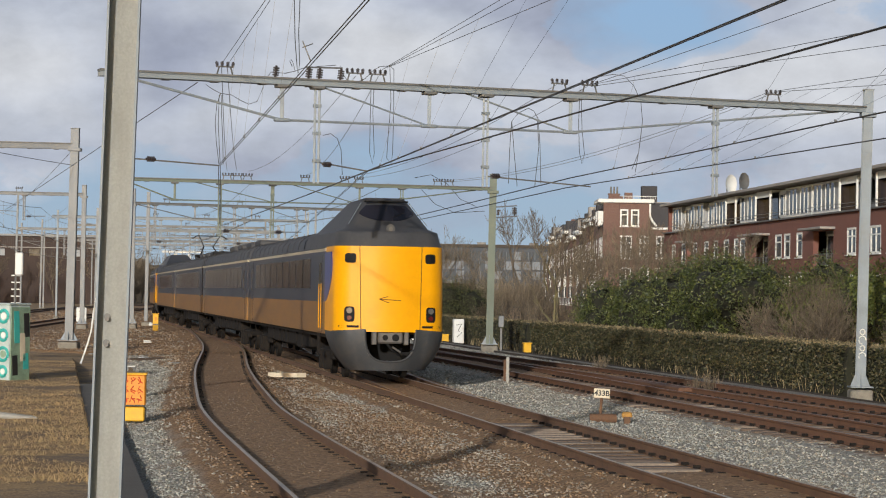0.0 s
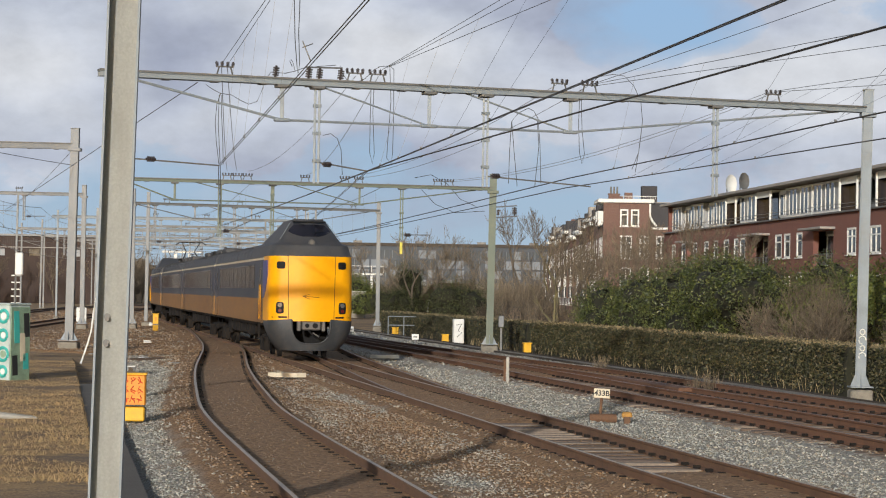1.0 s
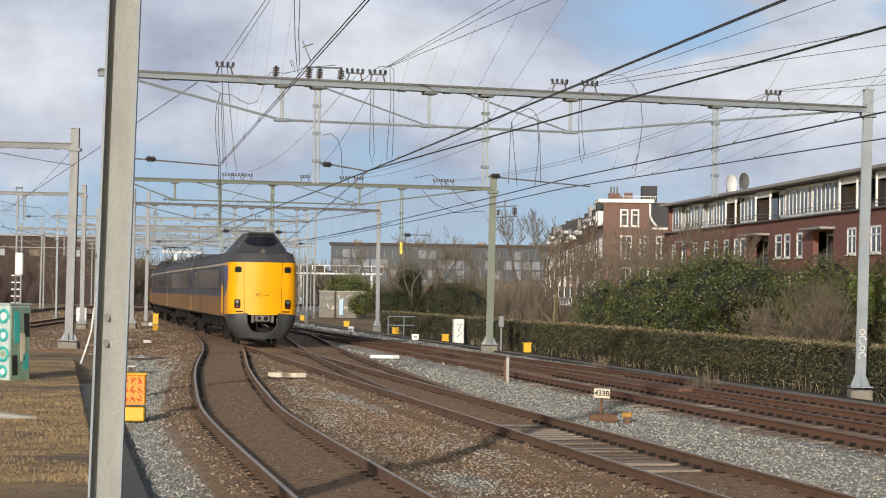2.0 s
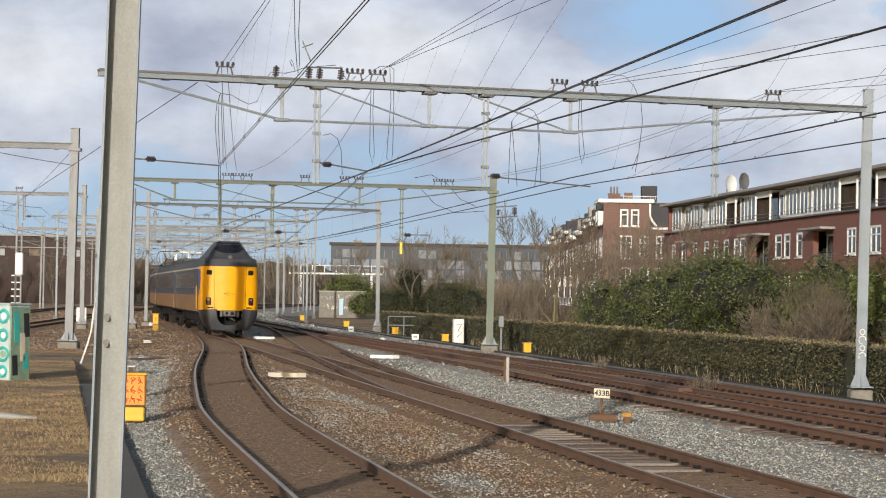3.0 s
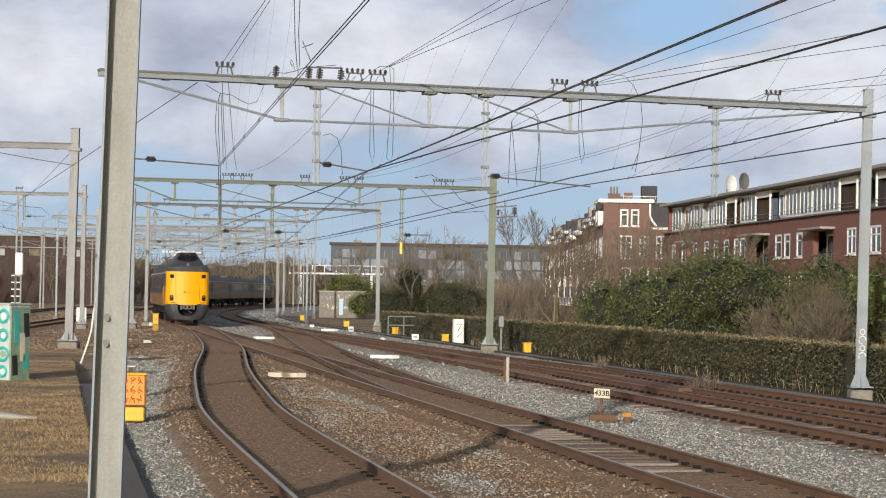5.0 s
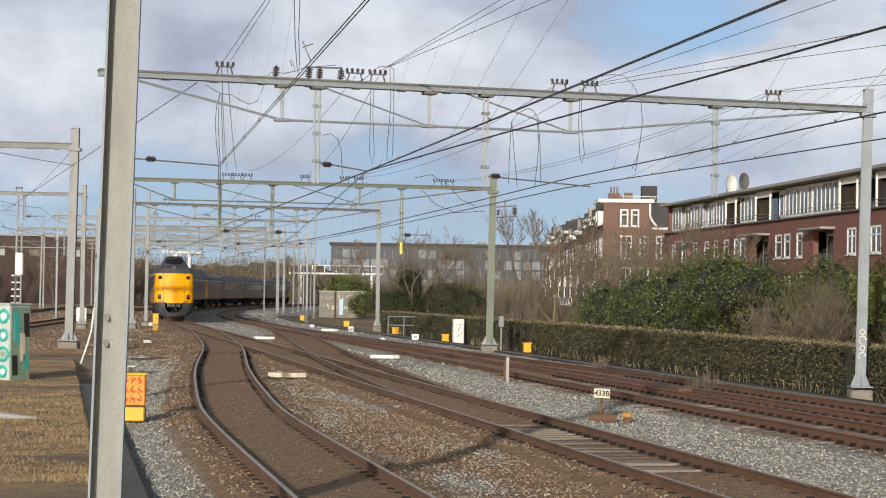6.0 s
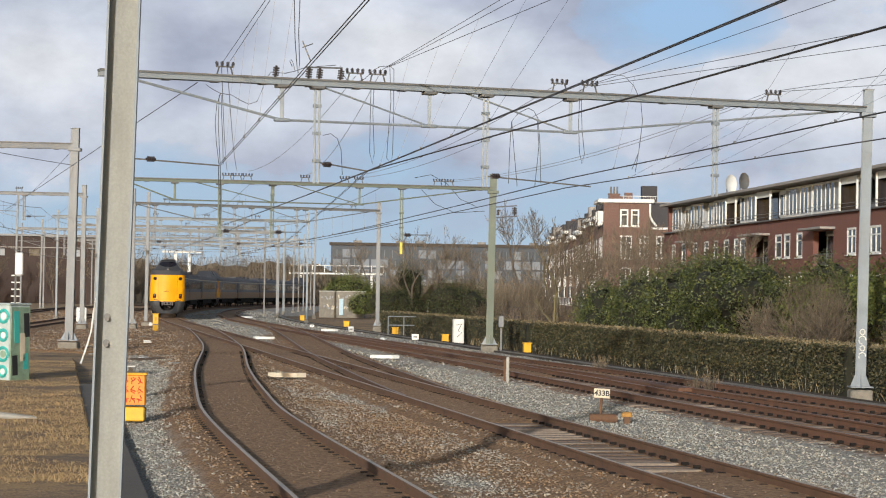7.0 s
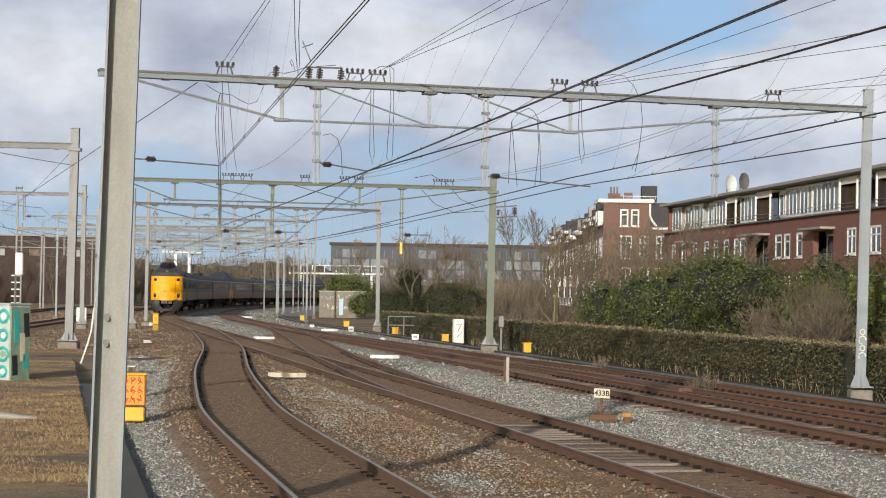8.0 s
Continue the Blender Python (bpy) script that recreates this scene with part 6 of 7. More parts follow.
def grey_block():
    """The long modern block far behind the hedge."""
    th = thing("office_block", "long dark grey modern block with pale shutters and flat roof", "building", pose(-34.2, 690, 0))
    L = 84.0
    holes = []
    rng = random.Random(12)
    for k, z in enumerate((13.9, 10.9, 7.9, 4.9)):
        x = 0.6
        while x < L - 3:
            holes.append((x, x + 2.5, z - 1.0, z + 1.35))
            x += 2.9
    part("wall", wall_with_openings(L, -0.3, 16.7, holes, 0.4), CLAD_GREY, th)
    sh = Geo().box((0, 0, 0), (2.4, 0.10, 2.5)).mesh("shutter", SHUTTER)
    gl = Geo().box((0, 0, 0), (2.5, 0.06, 2.35)).mesh("pane", BLOCK_PANE)
    br = Geo().box((0, 0, 0), (0.14, 0.12, 2.4)).mesh("mullion", SHUTTER)
    for i, h in enumerate(holes):
        m = pose((h[0] + h[1]) / 2, 0.25, (h[2] + h[3]) / 2)
        part("pane", gl, None, th, m=m)
        part("mullion", br, None, th, m=pose(h[0] + rng.choice((0.8, 1.25, 1.7)), 0.16, (h[2] + h[3]) / 2))
        if noise.noise((h[0] * 0.21, h[2] * 0.8, 4.4)) > 0.02:
            part("shutter", sh, None, th, m=pose((h[0] + h[1]) / 2, -0.1, (h[2] + h[3]) / 2))
    part("roof", Geo().box((L / 2, 7, 16.95), (L + 1, 15, 0.9), cut=0.05), BLACK_STEEL, th, "dark overhanging roof edge")
    for x in (8, 21, 27, 46, 62, 76):
        part("roof_box", Geo().box((x, 4, 17.7), (2.6, 2.4, 0.9)), STEEL_DARK, th)
    part("back", Geo().box((L / 2, 7.5, 8), (L - 0.5, 13.4, 16.2)), CLAD_GREY, th)


def brown_warehouse():
    th = thing("warehouse", "long dark brown brick warehouse behind the yard", "building", pose(-118, 360, 0))
    L = 64.0
    holes = [(x, x + 2.2, z, z + 1.1) for x in range(4, 60, 6) for z in (7.2,)]
    part("wall", wall_with_openings(L, -0.3, 10.4, holes, 0.4), BRICK_BROWN, th)
    for h in holes:
        part("window", Geo().box(((h[0] + h[1]) / 2, 0.2, (h[2] + h[3]) / 2), (2.2, 0.06, 1.1)), CLAD_PALE if int(h[0]) % 4 else GLASS_HOUSE, th)
    part("roof", Geo().box((L / 2, 7, 10.5), (L + 0.6, 15, 0.3)), STEEL, th, "thin pale roof edge")
    part("ledge", Geo().box((L / 2, -0.05, 8.55), (L, 0.2, 0.12)), ROOF_EDGE, th)
    part("back", Geo().box((L / 2, 7.5, 5), (L - 0.5, 14, 10.2)), BRICK_BROWN, th)


PALE_BLUE = surface("pale_blue_panel", (0.42, 0.56, 0.64), 0.6, 0, 0.15, 1, 8, bump=0)


def low_buildings():
    # white footbridge girders and rails far down the line
    for (x0, x1, y, z, n) in ((-28.5, -11.0, 420, 5.6, 8), (-41.0, -35.0, 330, 7.7, 3)):
        th = thing("footbridge", "distant white steel footbridge with slim rails", "bridge")
        part("girder", Geo().box(((x0 + x1) / 2, y, z), (x1 - x0, 1.2, 0.32), cut=0.05), WHITE, th)
        if n > 4:
            part("hand_rail", Geo().box(((x0 + x1) / 2, y - 0.5, z + 1.5), (x1 - x0, 0.09, 0.10)), WHITE, th)
        for i in range(n + 1) if n > 4 else ():
            part("baluster", Geo().box((x0 + (x1 - x0) * i / n, y - 0.5, z + 0.9), (0.14, 0.1, 1.3)), WHITE, th)
        for i in (1, n - 1):
            part("pier", Geo().box((x0 + (x1 - x0) * i / n, y, z / 2 - 0.3), (0.4, 0.6, z)), WHITE, th)
    # small walled hut with sprayed tags behind the line
    th = thing("brick_hut", "small brown brick hut with white spray-painted tags", "hut", pose(-11.9, 219, 0))
    part("wall", Geo().box((2.2, 1.0, 0.95), (4.4, 2.0, 2.5), cut=0.02), CONCRETE_OLD, th)
    part("flat_roof", Geo().box((2.2, 1.0, 2.26), (4.5, 2.1, 0.10)), CONCRETE, th)
    rng = random.Random(6)
    for i in range(26):
        x, z = rng.uniform(0.2, 3.4), rng.choice((1.75, 1.6, 0.75))
        part("tag_bar", Geo().box((x, -0.012, z + rng.uniform(-0.15, 0.15)), (rng.uniform(0.06, 0.16), 0.01, rng.uniform(0.1, 0.4)), Matrix.Rotation(rng.uniform(-0.9, 0.9), 4, "Y")), CLAD_PALE if i % 3 else CREAM, th)
    part("blue_panel", Geo().box((2.15, -0.2, 0.75), (0.42, 0.12, 1.6), cut=0.01), PALE_BLUE, th, "pale blue upright panel")
    # shed roof behind the hedge
    th = thing("shed", "low brown shed with white-framed doors behind the hedge", "shed", pose(-1.6, 190, 0))
    part("wall", Geo().box((2.5, 1.5, 0.7), (5.0, 3.0, 2.0)), BRICK_BROWN, th)
    part("roof", Geo().prism([(-0.2, 1.7), (5.2, 1.7), (4.2, 3.1), (0.8, 3.1)], -0.2, 3.2), surface("old_tile", (0.10, 0.065, 0.05), 0.9, 0, 0.3, 1, 10), th)
    for x in (0.4, 3.0):
        part("door_frame", Geo().box((x, -0.02, 0.8), (0.16, 0.08, 1.7)).box((x + 0.8, -0.02, 1.6), (1.8, 0.08, 0.16)), WHITE, th)


# ---------------------------------------------------------------- plants


def bare_tree_meshes(seed, height, trunk_r, spread=0.55, depth=6, mossy=False, stems=1):
    """Trunk and limbs, and the fine twigs, of a leafless tree."""
    rng = random.Random(seed)
    wood, twig = Geo(), Geo()

    def grow(p, d, ln, r, level):
        n = 3
        pts, rad = [p], [r]
        q, dd = p, d
        for i in range(n):
            dd = (dd + Vector((rng.gauss(0, 0.10), rng.gauss(0, 0.10), rng.gauss(0.03, 0.06)))).normalized()
            q = q + dd * (ln / n)
            pts.append(q)
            rad.append(r * (1 - 0.38 * (i + 1) / n))
        (twig if level >= 3 else wood).sweep(pts, r, 3 if level >= 3 else 5, 0, False, rad)
        if level >= depth:
            return
        kids = rng.choice((3, 3, 4)) if stems > 1 else rng.choice((2, 3, 3, 3))
        for k in range(kids):
            t = rng.uniform(0.45, 1.0) if k else 1.0
            i = min(n - 1, int(t * n))
            base = pts[i].lerp(pts[i + 1], t * n - i)
            side = Vector((rng.gauss(0, 1), rng.gauss(0, 1), rng.gauss(0.1, 0.5))).normalized()
            nd = (dd + side * spread * (1.3 if k else 0.6)).normalized()
            nd.z += 0.12
            grow(base, nd.normalized(), ln * rng.uniform(0.62, 0.82), max(0.008 if stems > 1 else 0.012, rad[i] * rng.uniform(0.55, 0.75)), level + 1)
    for s in range(stems):
        a = Vector((rng.uniform(-0.4, 0.4), rng.uniform(-0.4, 0.4), 0)) if stems > 1 else Vector((0, 0, 0))
        d = Vector((rng.gauss(0, 0.22 if stems > 1 else 0.05), rng.gauss(0, 0.22 if stems > 1 else 0.05), 1)).normalized()
        grow(a + Vector((0, 0, -0.4)), d, height * 0.30, trunk_r, 0)
    return g_mesh(wood, "trunk", BARK_GREEN if mossy else BARK), g_mesh(twig, "crown", TWIG)


def wooded_bank():
    """The brown wooded bank that closes the view past the bend."""
    g = Geo()
    nx, ny = 150, 7
    vs = []
    for i in range(nx + 1):
        x = -130 + 170 * i / nx
        top = 7.6 + 1.8 * noise.noise((x * 0.05, 0, 2)) + 1.3 * noise.noise((x * 0.35, 1, 2)) + 0.9 * noise.noise((x * 1.3, 5, 2))
        top *= 1.0 - 0.5 * max(0.0, min(1.0, (x + 24) / 8))
        for j in range(ny + 1):
            t = j / ny
            vs.append((x + 0.6 * noise.noise((x * 0.9, t * 4, 3)), 432 + 9 * t + noise.noise((x * 0.5, t * 5, 4)), -0.4 + top * math.sin(t * math.pi * 0.62) ** 0.6 + 0.5 * noise.noise((x, t * 6, 8))))
    g.add(vs, [(i * (ny + 1) + j, (i + 1) * (ny + 1) + j, (i + 1) * (ny + 1) + j + 1, i * (ny + 1) + j + 1) for i in range(nx) for j in range(ny)])
    ob = solo("wooded_bank", g, surface("brown_thicket", (0.10, 0.082, 0.062), 1.0, 0, 0.5, 0.5, 4.0, (0.05, 0.04, 0.03), 0.7, 0.8), "distant brown leafless thicket along a bank", "woods", kind="stuff")
    rng = random.Random(51)
    tw = Geo()
    for _ in range(9000):
        x, y = rng.uniform(-128, 38), rng.uniform(425, 436)
        z = rng.uniform(0.4, 7.6) * (1.0 - 0.5 * max(0.0, min(1.0, (x + 24) / 8)))
        a = Vector((x, y, z))
        b = a + Vector((rng.gauss(0, 0.5), 0, rng.uniform(0.8, 2.4)))
        tw.sweep([a, b], 0.03, 3, 0, False, [0.045, 0.015])
    part("thicket_twigs", g_mesh(tw, "thicket_twigs", TWIG), None, ob, kind="stuff")


def bare_trees():
    kinds = [("tall", bare_tree_meshes(2, 9.6, 0.17, 0.5, 6)), ("wide", bare_tree_meshes(7, 8.6, 0.15, 0.62, 6)), ("mossy", bare_tree_meshes(11, 9.0, 0.18, 0.5, 6, True)),
             ("shrub", bare_tree_meshes(5, 5.4, 0.045, 0.5, 4, False, 6)), ("shrub", bare_tree_meshes(9, 5.0, 0.04, 0.6, 4, False, 7)), ("shrub", bare_tree_meshes(15, 6.0, 0.05, 0.42, 4, False, 5))]
    protos = []
    for kind_, (tm, cm) in kinds:
        shrub = kind_ == "shrub"
        th = thing("bare_shrub" if shrub else "bare_tree", "leafless brown many-stemmed shrub behind the hedge" if shrub else
                   ("leafless tree with a moss-green trunk" if kind_ == "mossy" else "leafless tree with fine spreading twigs"), "shrub" if shrub else "tree",
                   group="bare shrubs" if shrub else "bare trees")
        part("trunk", tm, None, th)
        part("crown", cm, None, th)
        protos.append(th)
    rng = random.Random(77)
    used = set()

    def plant(k, x, y, s):
        m = pose(x, y, -0.3, 0, 0, rng.uniform(0, 360))
        if k not in used:
            used.add(k)
            ob = protos[k]
            ob.matrix_basis = m
        else:
            ob = copy_thing(protos[k], m)
        ob.scale = (s * rng.uniform(0.9, 1.15), s * rng.uniform(0.9, 1.15), s)
    for k, x, y, s in ((0, 5.5, 150, 1.0), (1, 7.2, 158, 0.9), (2, 6.4, 128, 0.72), (1, -0.9, 186, 1.02), (0, -2.6, 182, 0.9), (2, 10.9, 215, 1.45), (0, 12.2, 212, 1.25),
                       (1, 9.6, 165, 0.85), (0, 8.7, 190, 0.95), (2, 4.2, 165, 0.7), (1, 13.2, 190, 0.85), (0, -9.5, 300, 1.1), (1, -12.5, 310, 1.1), (0, 3.0, 172, 0.75), (1, 15.0, 205, 0.8), (1, 8.2, 122, 0.62), (2, 11.8, 176, 0.9), (1, 16.4, 130, 0.7), (0, 18.3, 150, 0.75), (1, 14.0, 112, 0.6), (0, 1.2, 196, 0.85), (2, -1.8, 194, 0.8), (1, -5.5, 240, 0.9), (0, 16.3, 190, 1.1), (1, 18.6, 180, 1.15), (0, 20.0, 172, 1.05), (1, 17.2, 215, 1.2), (2, 19.3, 195, 1.15), (1, 13.6, 165, 0.95), (0, 21.0, 160, 0.9), (1, 14.6, 205, 1.2), (0, 19.4, 166, 1.0), (1, 15.6, 178, 1.0)):
        plant(k, x, y, s)
    for i in range(5):                                # scrub along the back of the hedge
        y = rng.uniform(104, 125)
        v = rng.uniform(14.2, 19.0)
        x = 3.92 - 0.1691 * (y - 25.25) + v
        if 70 < y < 104 and v < 18:
            continue
        plant(rng.choice((3, 4, 5)), x, y, rng.uniform(0.4, 0.55))
    for x, y, s in ((11.6, 69, 0.7), (13.6, 63, 0.6), (12.9, 70.5, 0.75), (14.0, 60.5, 0.6), (13.8, 74, 0.85), (6.8, 116, 0.45), (11.2, 70, 0.55), (12.4, 75, 0.8), (10.8, 75, 0.55), (11.7, 73, 0.75), (12.9, 74, 0.85), (3.6, 128, 0.7), (4.6, 133, 0.75), (5.4, 138, 0.8), (6.2, 130, 0.7), (6.9, 140, 0.6), (7.6, 135, 0.55), (3.2, 142, 0.7)):
        plant(rng.choice((3, 4, 5)), x, y, s)
    for i in range(40):                                # far woods beyond the bend and the yard
        x, y = rng.uniform(-60, -18), rng.uniform(393, 413)
        plant(rng.choice((0, 1, 0, 3)), x, y, rng.uniform(0.75, 1.1))
    for i in range(14):
        plant(rng.choice((0, 1)), rng.uniform(-98, -45), rng.uniform(330, 352), rng.uniform(0.9, 1.25))


def leaf_cloud(lobes, n, size, seed, mat, shell=0.72, gaps=-9.0):
    """Many folded leaves on the outside of uneven lobes (x, y, z, rx, ry, rz)."""
    rng = random.Random(seed)
    g = Geo()
    weights = [l[3] * l[5] for l in lobes]
    for _ in range(n):
        cx, cy, cz, rx, ry, rz = rng.choices(lobes, weights)[0]
        d = Vector((rng.gauss(0, 1), rng.gauss(0, 1), rng.gauss(0, 1))).normalized()
        k = rng.uniform(shell, 1.0) * (1 + 0.22 * noise.noise((cx + d.x * 2.1, cy + d.y * 2.1, cz + d.z * 2.1)))
        p = Vector((cx + d.x * rx * k, cy + d.y * ry * k, cz + d.z * rz * k))
        if p.z < 0.1 or noise.noise(p * 1.9) < gaps:
            continue
        nrm = (d + Vector((rng.gauss(0, 0.6), rng.gauss(0, 0.6), rng.gauss(0.3, 0.6)))).normalized()
        t = nrm.cross(Vector((rng.gauss(0, 1), rng.gauss(0, 1), rng.gauss(0, 1)))).normalized()
        b = nrm.cross(t)
        L, w = size * rng.uniform(0.7, 1.4), size * rng.uniform(0.3, 0.5)
        g.add([p - t * L * 0.5, p + b * w * 0.5 + nrm * w * 0.15, p + t * L * 0.5, p - b * w * 0.5 + nrm * w * 0.15], [(0, 1, 2), (0, 2, 3)])
    return g


def core_lumps(lobes, k=0.74):
    g = Geo()
    for i, (cx, cy, cz, rx, ry, rz) in enumerate(lobes):
        vs, fs = [], []
        for a in range(1, 7):
            for b in range(12):
                th_, ph = math.pi * a / 7, 2 * math.pi * b / 12
                d = Vector((math.sin(th_) * math.cos(ph), math.sin(th_) * math.sin(ph), math.cos(th_)))
                q = k * (1 + 0.25 * noise.noise(d * 2.2 + Vector((i, 0, 0))))
                vs.append((cx + d.x * rx * q, cy + d.y * ry * q, cz + d.z * rz * q))
        for a in range(5):
            for b in range(12):
                fs.append((a * 12 + b, a * 12 + (b + 1) % 12, a * 12 + 12 + (b + 1) % 12, a * 12 + 12 + b))
        g.add(vs, fs)
    return g


def evergreens():
    rng = random.Random(31)
    # the broad laurel behind the hedge
    lobes = []
    for y, v, z, r in ((77, 16.6, 1.9, 1.3), (79, 15.7, 2.1, 1.5), (81, 17.0, 2.5, 1.4), (82, 15.8, 2.3, 1.7), (85, 16.8, 2.7, 1.7), (87, 15.6, 2.0, 1.6),
                       (89, 16.8, 2.5, 1.6), (92, 15.7, 2.0, 1.6), (95, 16.3, 2.0, 1.5), (98, 15.7, 1.7, 1.5), (101, 16.0, 1.5, 1.4), (80, 15.5, 1.0, 1.4), (84, 15.4, 1.0, 1.6), (91, 15.2, 1.0, 1.5), (97, 15.2, 0.9, 1.4), (74, 16.5, 1.4, 1.2), (77, 18.0, 2.7, 1.3), (75, 17.4, 2.2, 1.2), (73, 17.8, 2.3, 1.2), (71, 17.2, 1.7, 1.2), (68, 17.3, 1.5, 1.1), (65, 17.0, 1.2, 1.0)):
        lobes.append((3.92 - 0.1691 * (y - 25.25) + v, y, z, r * 1.05, r * 1.25, r * 0.92))
    th = thing("laurel_bush", "broad dark green laurel bush with glossy leaves", "bush")
    part("core", core_lumps(lobes, 0.62), HEDGE_CORE, th, "dark lumps standing in for shade between the leaves", smooth=True, kind="stuff")
    part("leaves", g_mesh(leaf_cloud(lobes, 90000, 0.12, 3, LAUREL, 0.6, -0.12), "leaves", LAUREL), None, th, kind="stuff")
    # other evergreen clumps
    spots = [((-7.7, 217, 1.2, 1.3, 1.5, 1.5), SHRUB, 2600, 0.2, "ivy clump growing over the hut's end"), ((-9.4, 232, 2.1, 3.2, 3.0, 2.3), SHRUB, 9000, 0.22, "low olive-green shrub behind the brick hut"),
             ((-2.9, 186, 2.4, 1.3, 1.3, 3.2), EVERGREEN, 8400, 0.13, "narrow dark green conifer-like bush"),
             ((0.9, 160, 1.4, 2.2, 2.0, 1.8), EVERGREEN, 8400, 0.13, "dark green bush behind the hedge"),
             ((-4.6, 185, 1.2, 1.8, 1.8, 1.8), EVERGREEN, 6000, 0.13, "dark green bush behind the hedge"),
             ((1.3, 139, 1.4, 2.5, 2.0, 1.9), EVERGREEN, 10400, 0.13, "dark green bush behind the hedge"),
             ((-3.4, 172, 1.2, 1.4, 1.4, 1.5), EVERGREEN, 5000, 0.13, "dark green bush behind the hedge"),
             ((14.6, 62.5, 1.9, 1.4, 1.6, 1.4), SHRUB, 1400, 0.11, "sparse yellow-green ivy-clad shrub"),
             ((11.9, 73.0, 2.2, 1.3, 1.4, 1.5), SHRUB, 2200, 0.10, "sparse yellow-green ivy-clad shrub"),
             ((13.4, 70.0, 2.2, 1.2, 1.2, 1.4), SHRUB, 900, 0.12, "sparse yellow-green ivy-clad shrub"),
             ((12.9, 67.0, 2.6, 0.9, 0.9, 1.2), SHRUB, 1200, 0.14, "sparse yellow-green ivy-clad shrub")]
    for i, (lb, mt, n, sz, lab) in enumerate(spots):
        parts_ = [lb] + [(lb[0] + rng.uniform(-0.6, 0.6) * lb[3], lb[1] + rng.uniform(-0.6, 0.6) * lb[4], lb[2] + rng.uniform(-0.35, 0.3) * lb[5], lb[3] * 0.6, lb[4] * 0.6, lb[5] * 0.6) for _ in range(5)]
        th = thing("evergreen_bush", lab, "bush", group="evergreen bushes")
        if i < 7:
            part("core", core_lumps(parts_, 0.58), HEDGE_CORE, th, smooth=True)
        part("leaves", g_mesh(leaf_cloud(parts_, n, sz, 40 + i, mt, 0.6), "leaves", mt), None, th, kind="stuff")


def hedge(u0, u1, v0=12.0, v1=13.3, top=1.02, seed=1, dense=800):
    rng = random.Random(seed)
    th = thing("hedge", "clipped dark green-brown hedge with a straw-coloured top", "hedge", group="hedges along the line")
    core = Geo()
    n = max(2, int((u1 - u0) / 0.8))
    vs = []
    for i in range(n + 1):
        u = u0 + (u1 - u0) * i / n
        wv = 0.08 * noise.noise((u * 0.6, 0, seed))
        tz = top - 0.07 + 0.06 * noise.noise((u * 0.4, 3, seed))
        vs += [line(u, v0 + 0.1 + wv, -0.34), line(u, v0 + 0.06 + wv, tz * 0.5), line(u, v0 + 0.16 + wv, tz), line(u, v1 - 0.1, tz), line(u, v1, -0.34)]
    # Solid dark filler, painted for the shade behind the leaves.
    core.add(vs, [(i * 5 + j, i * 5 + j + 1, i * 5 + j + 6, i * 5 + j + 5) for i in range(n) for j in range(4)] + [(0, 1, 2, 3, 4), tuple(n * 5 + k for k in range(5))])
    part("core", core, HEDGE_CORE, th, "dark filler standing in for the hedge's inner shade")
    g, tg = Geo(), Geo()
    for _ in range(int((u1 - u0) * dense)):
        u = rng.uniform(u0 - 0.05, u1 + 0.05)
        on_top = rng.random() < 0.30
        wv = 0.08 * noise.noise((u * 0.6, 0, seed)) + rng.gauss(0, 0.035)
        if on_top:
            p = line(u, rng.uniform(v0, v1), top + rng.gauss(-0.02, 0.035) + 0.06 * noise.noise((u * 0.4, 3, seed)))
        else:
            z = -0.25 + (top + 0.25) * rng.random() ** 0.85
            if z < 0.12 and rng.random() < 0.45:
                continue
            p = line(u, v0 + wv, z)
        L, w = rng.uniform(0.03, 0.06), rng.uniform(0.014, 0.028)
        t = Vector((rng.gauss(0, 1), rng.gauss(0, 1), rng.gauss(0, 1))).normalized()
        b = t.cross(Vector((rng.gauss(0, 1), rng.gauss(0, 1), rng.gauss(0, 1)))).normalized()
        (tg if on_top and rng.random() < 0.75 else g).add([p - t * L, p + b * w, p + t * L, p - b * w], [(0, 1, 2, 3)])
    for _ in range(int((u1 - u0) * 2.5)):                # pale stems low in the hedge
        u = rng.uniform(u0, u1)
        p = line(u, v0 - 0.02, -0.3)
        tg.tube(p, p + Vector((rng.gauss(0, 0.07), 0, rng.uniform(0.15, 0.4))), 0.009, 0.006, 3, caps=False)
    part("leaves", g_mesh(g, "leaves", HEDGE_LEAF), None, th, kind="stuff")
    part("dry_top", g_mesh(tg, "dry_top", HEDGE_TOP), None, th, "dry straw-coloured twigs", kind="stuff")


def hedges():
    hedge(6, 31.0, seed=1)
    hedge(31.9, 71.2, seed=2)
    hedge(72.6, 118.0, seed=3, dense=330)
    hedge(160, 168, 19.5, 21.0, 1.7, seed=4, dense=260)


# ---------------------------------------------------------------- small things along the line


def slab_marker(u, v, ln, w, mat, label, ang=0.0):
    """A long low marker board with pointed ends, as laid between converging tracks."""
    o = [(-ln / 2, 0), (-ln / 2 + w * 0.8, -w / 2), (ln / 2 - w * 0.8, -w / 2), (ln / 2, 0), (ln / 2 - w * 0.8, w / 2), (-ln / 2 + w * 0.8, w / 2)]
    p = line(u, v)
    solo("clearance_marker", Geo().prism(o, 0.0, 0.12, "z"), mat, label, "track marker", pose(p.x, p.y, -0.16, 0, 0, ang), group="clearance markers")


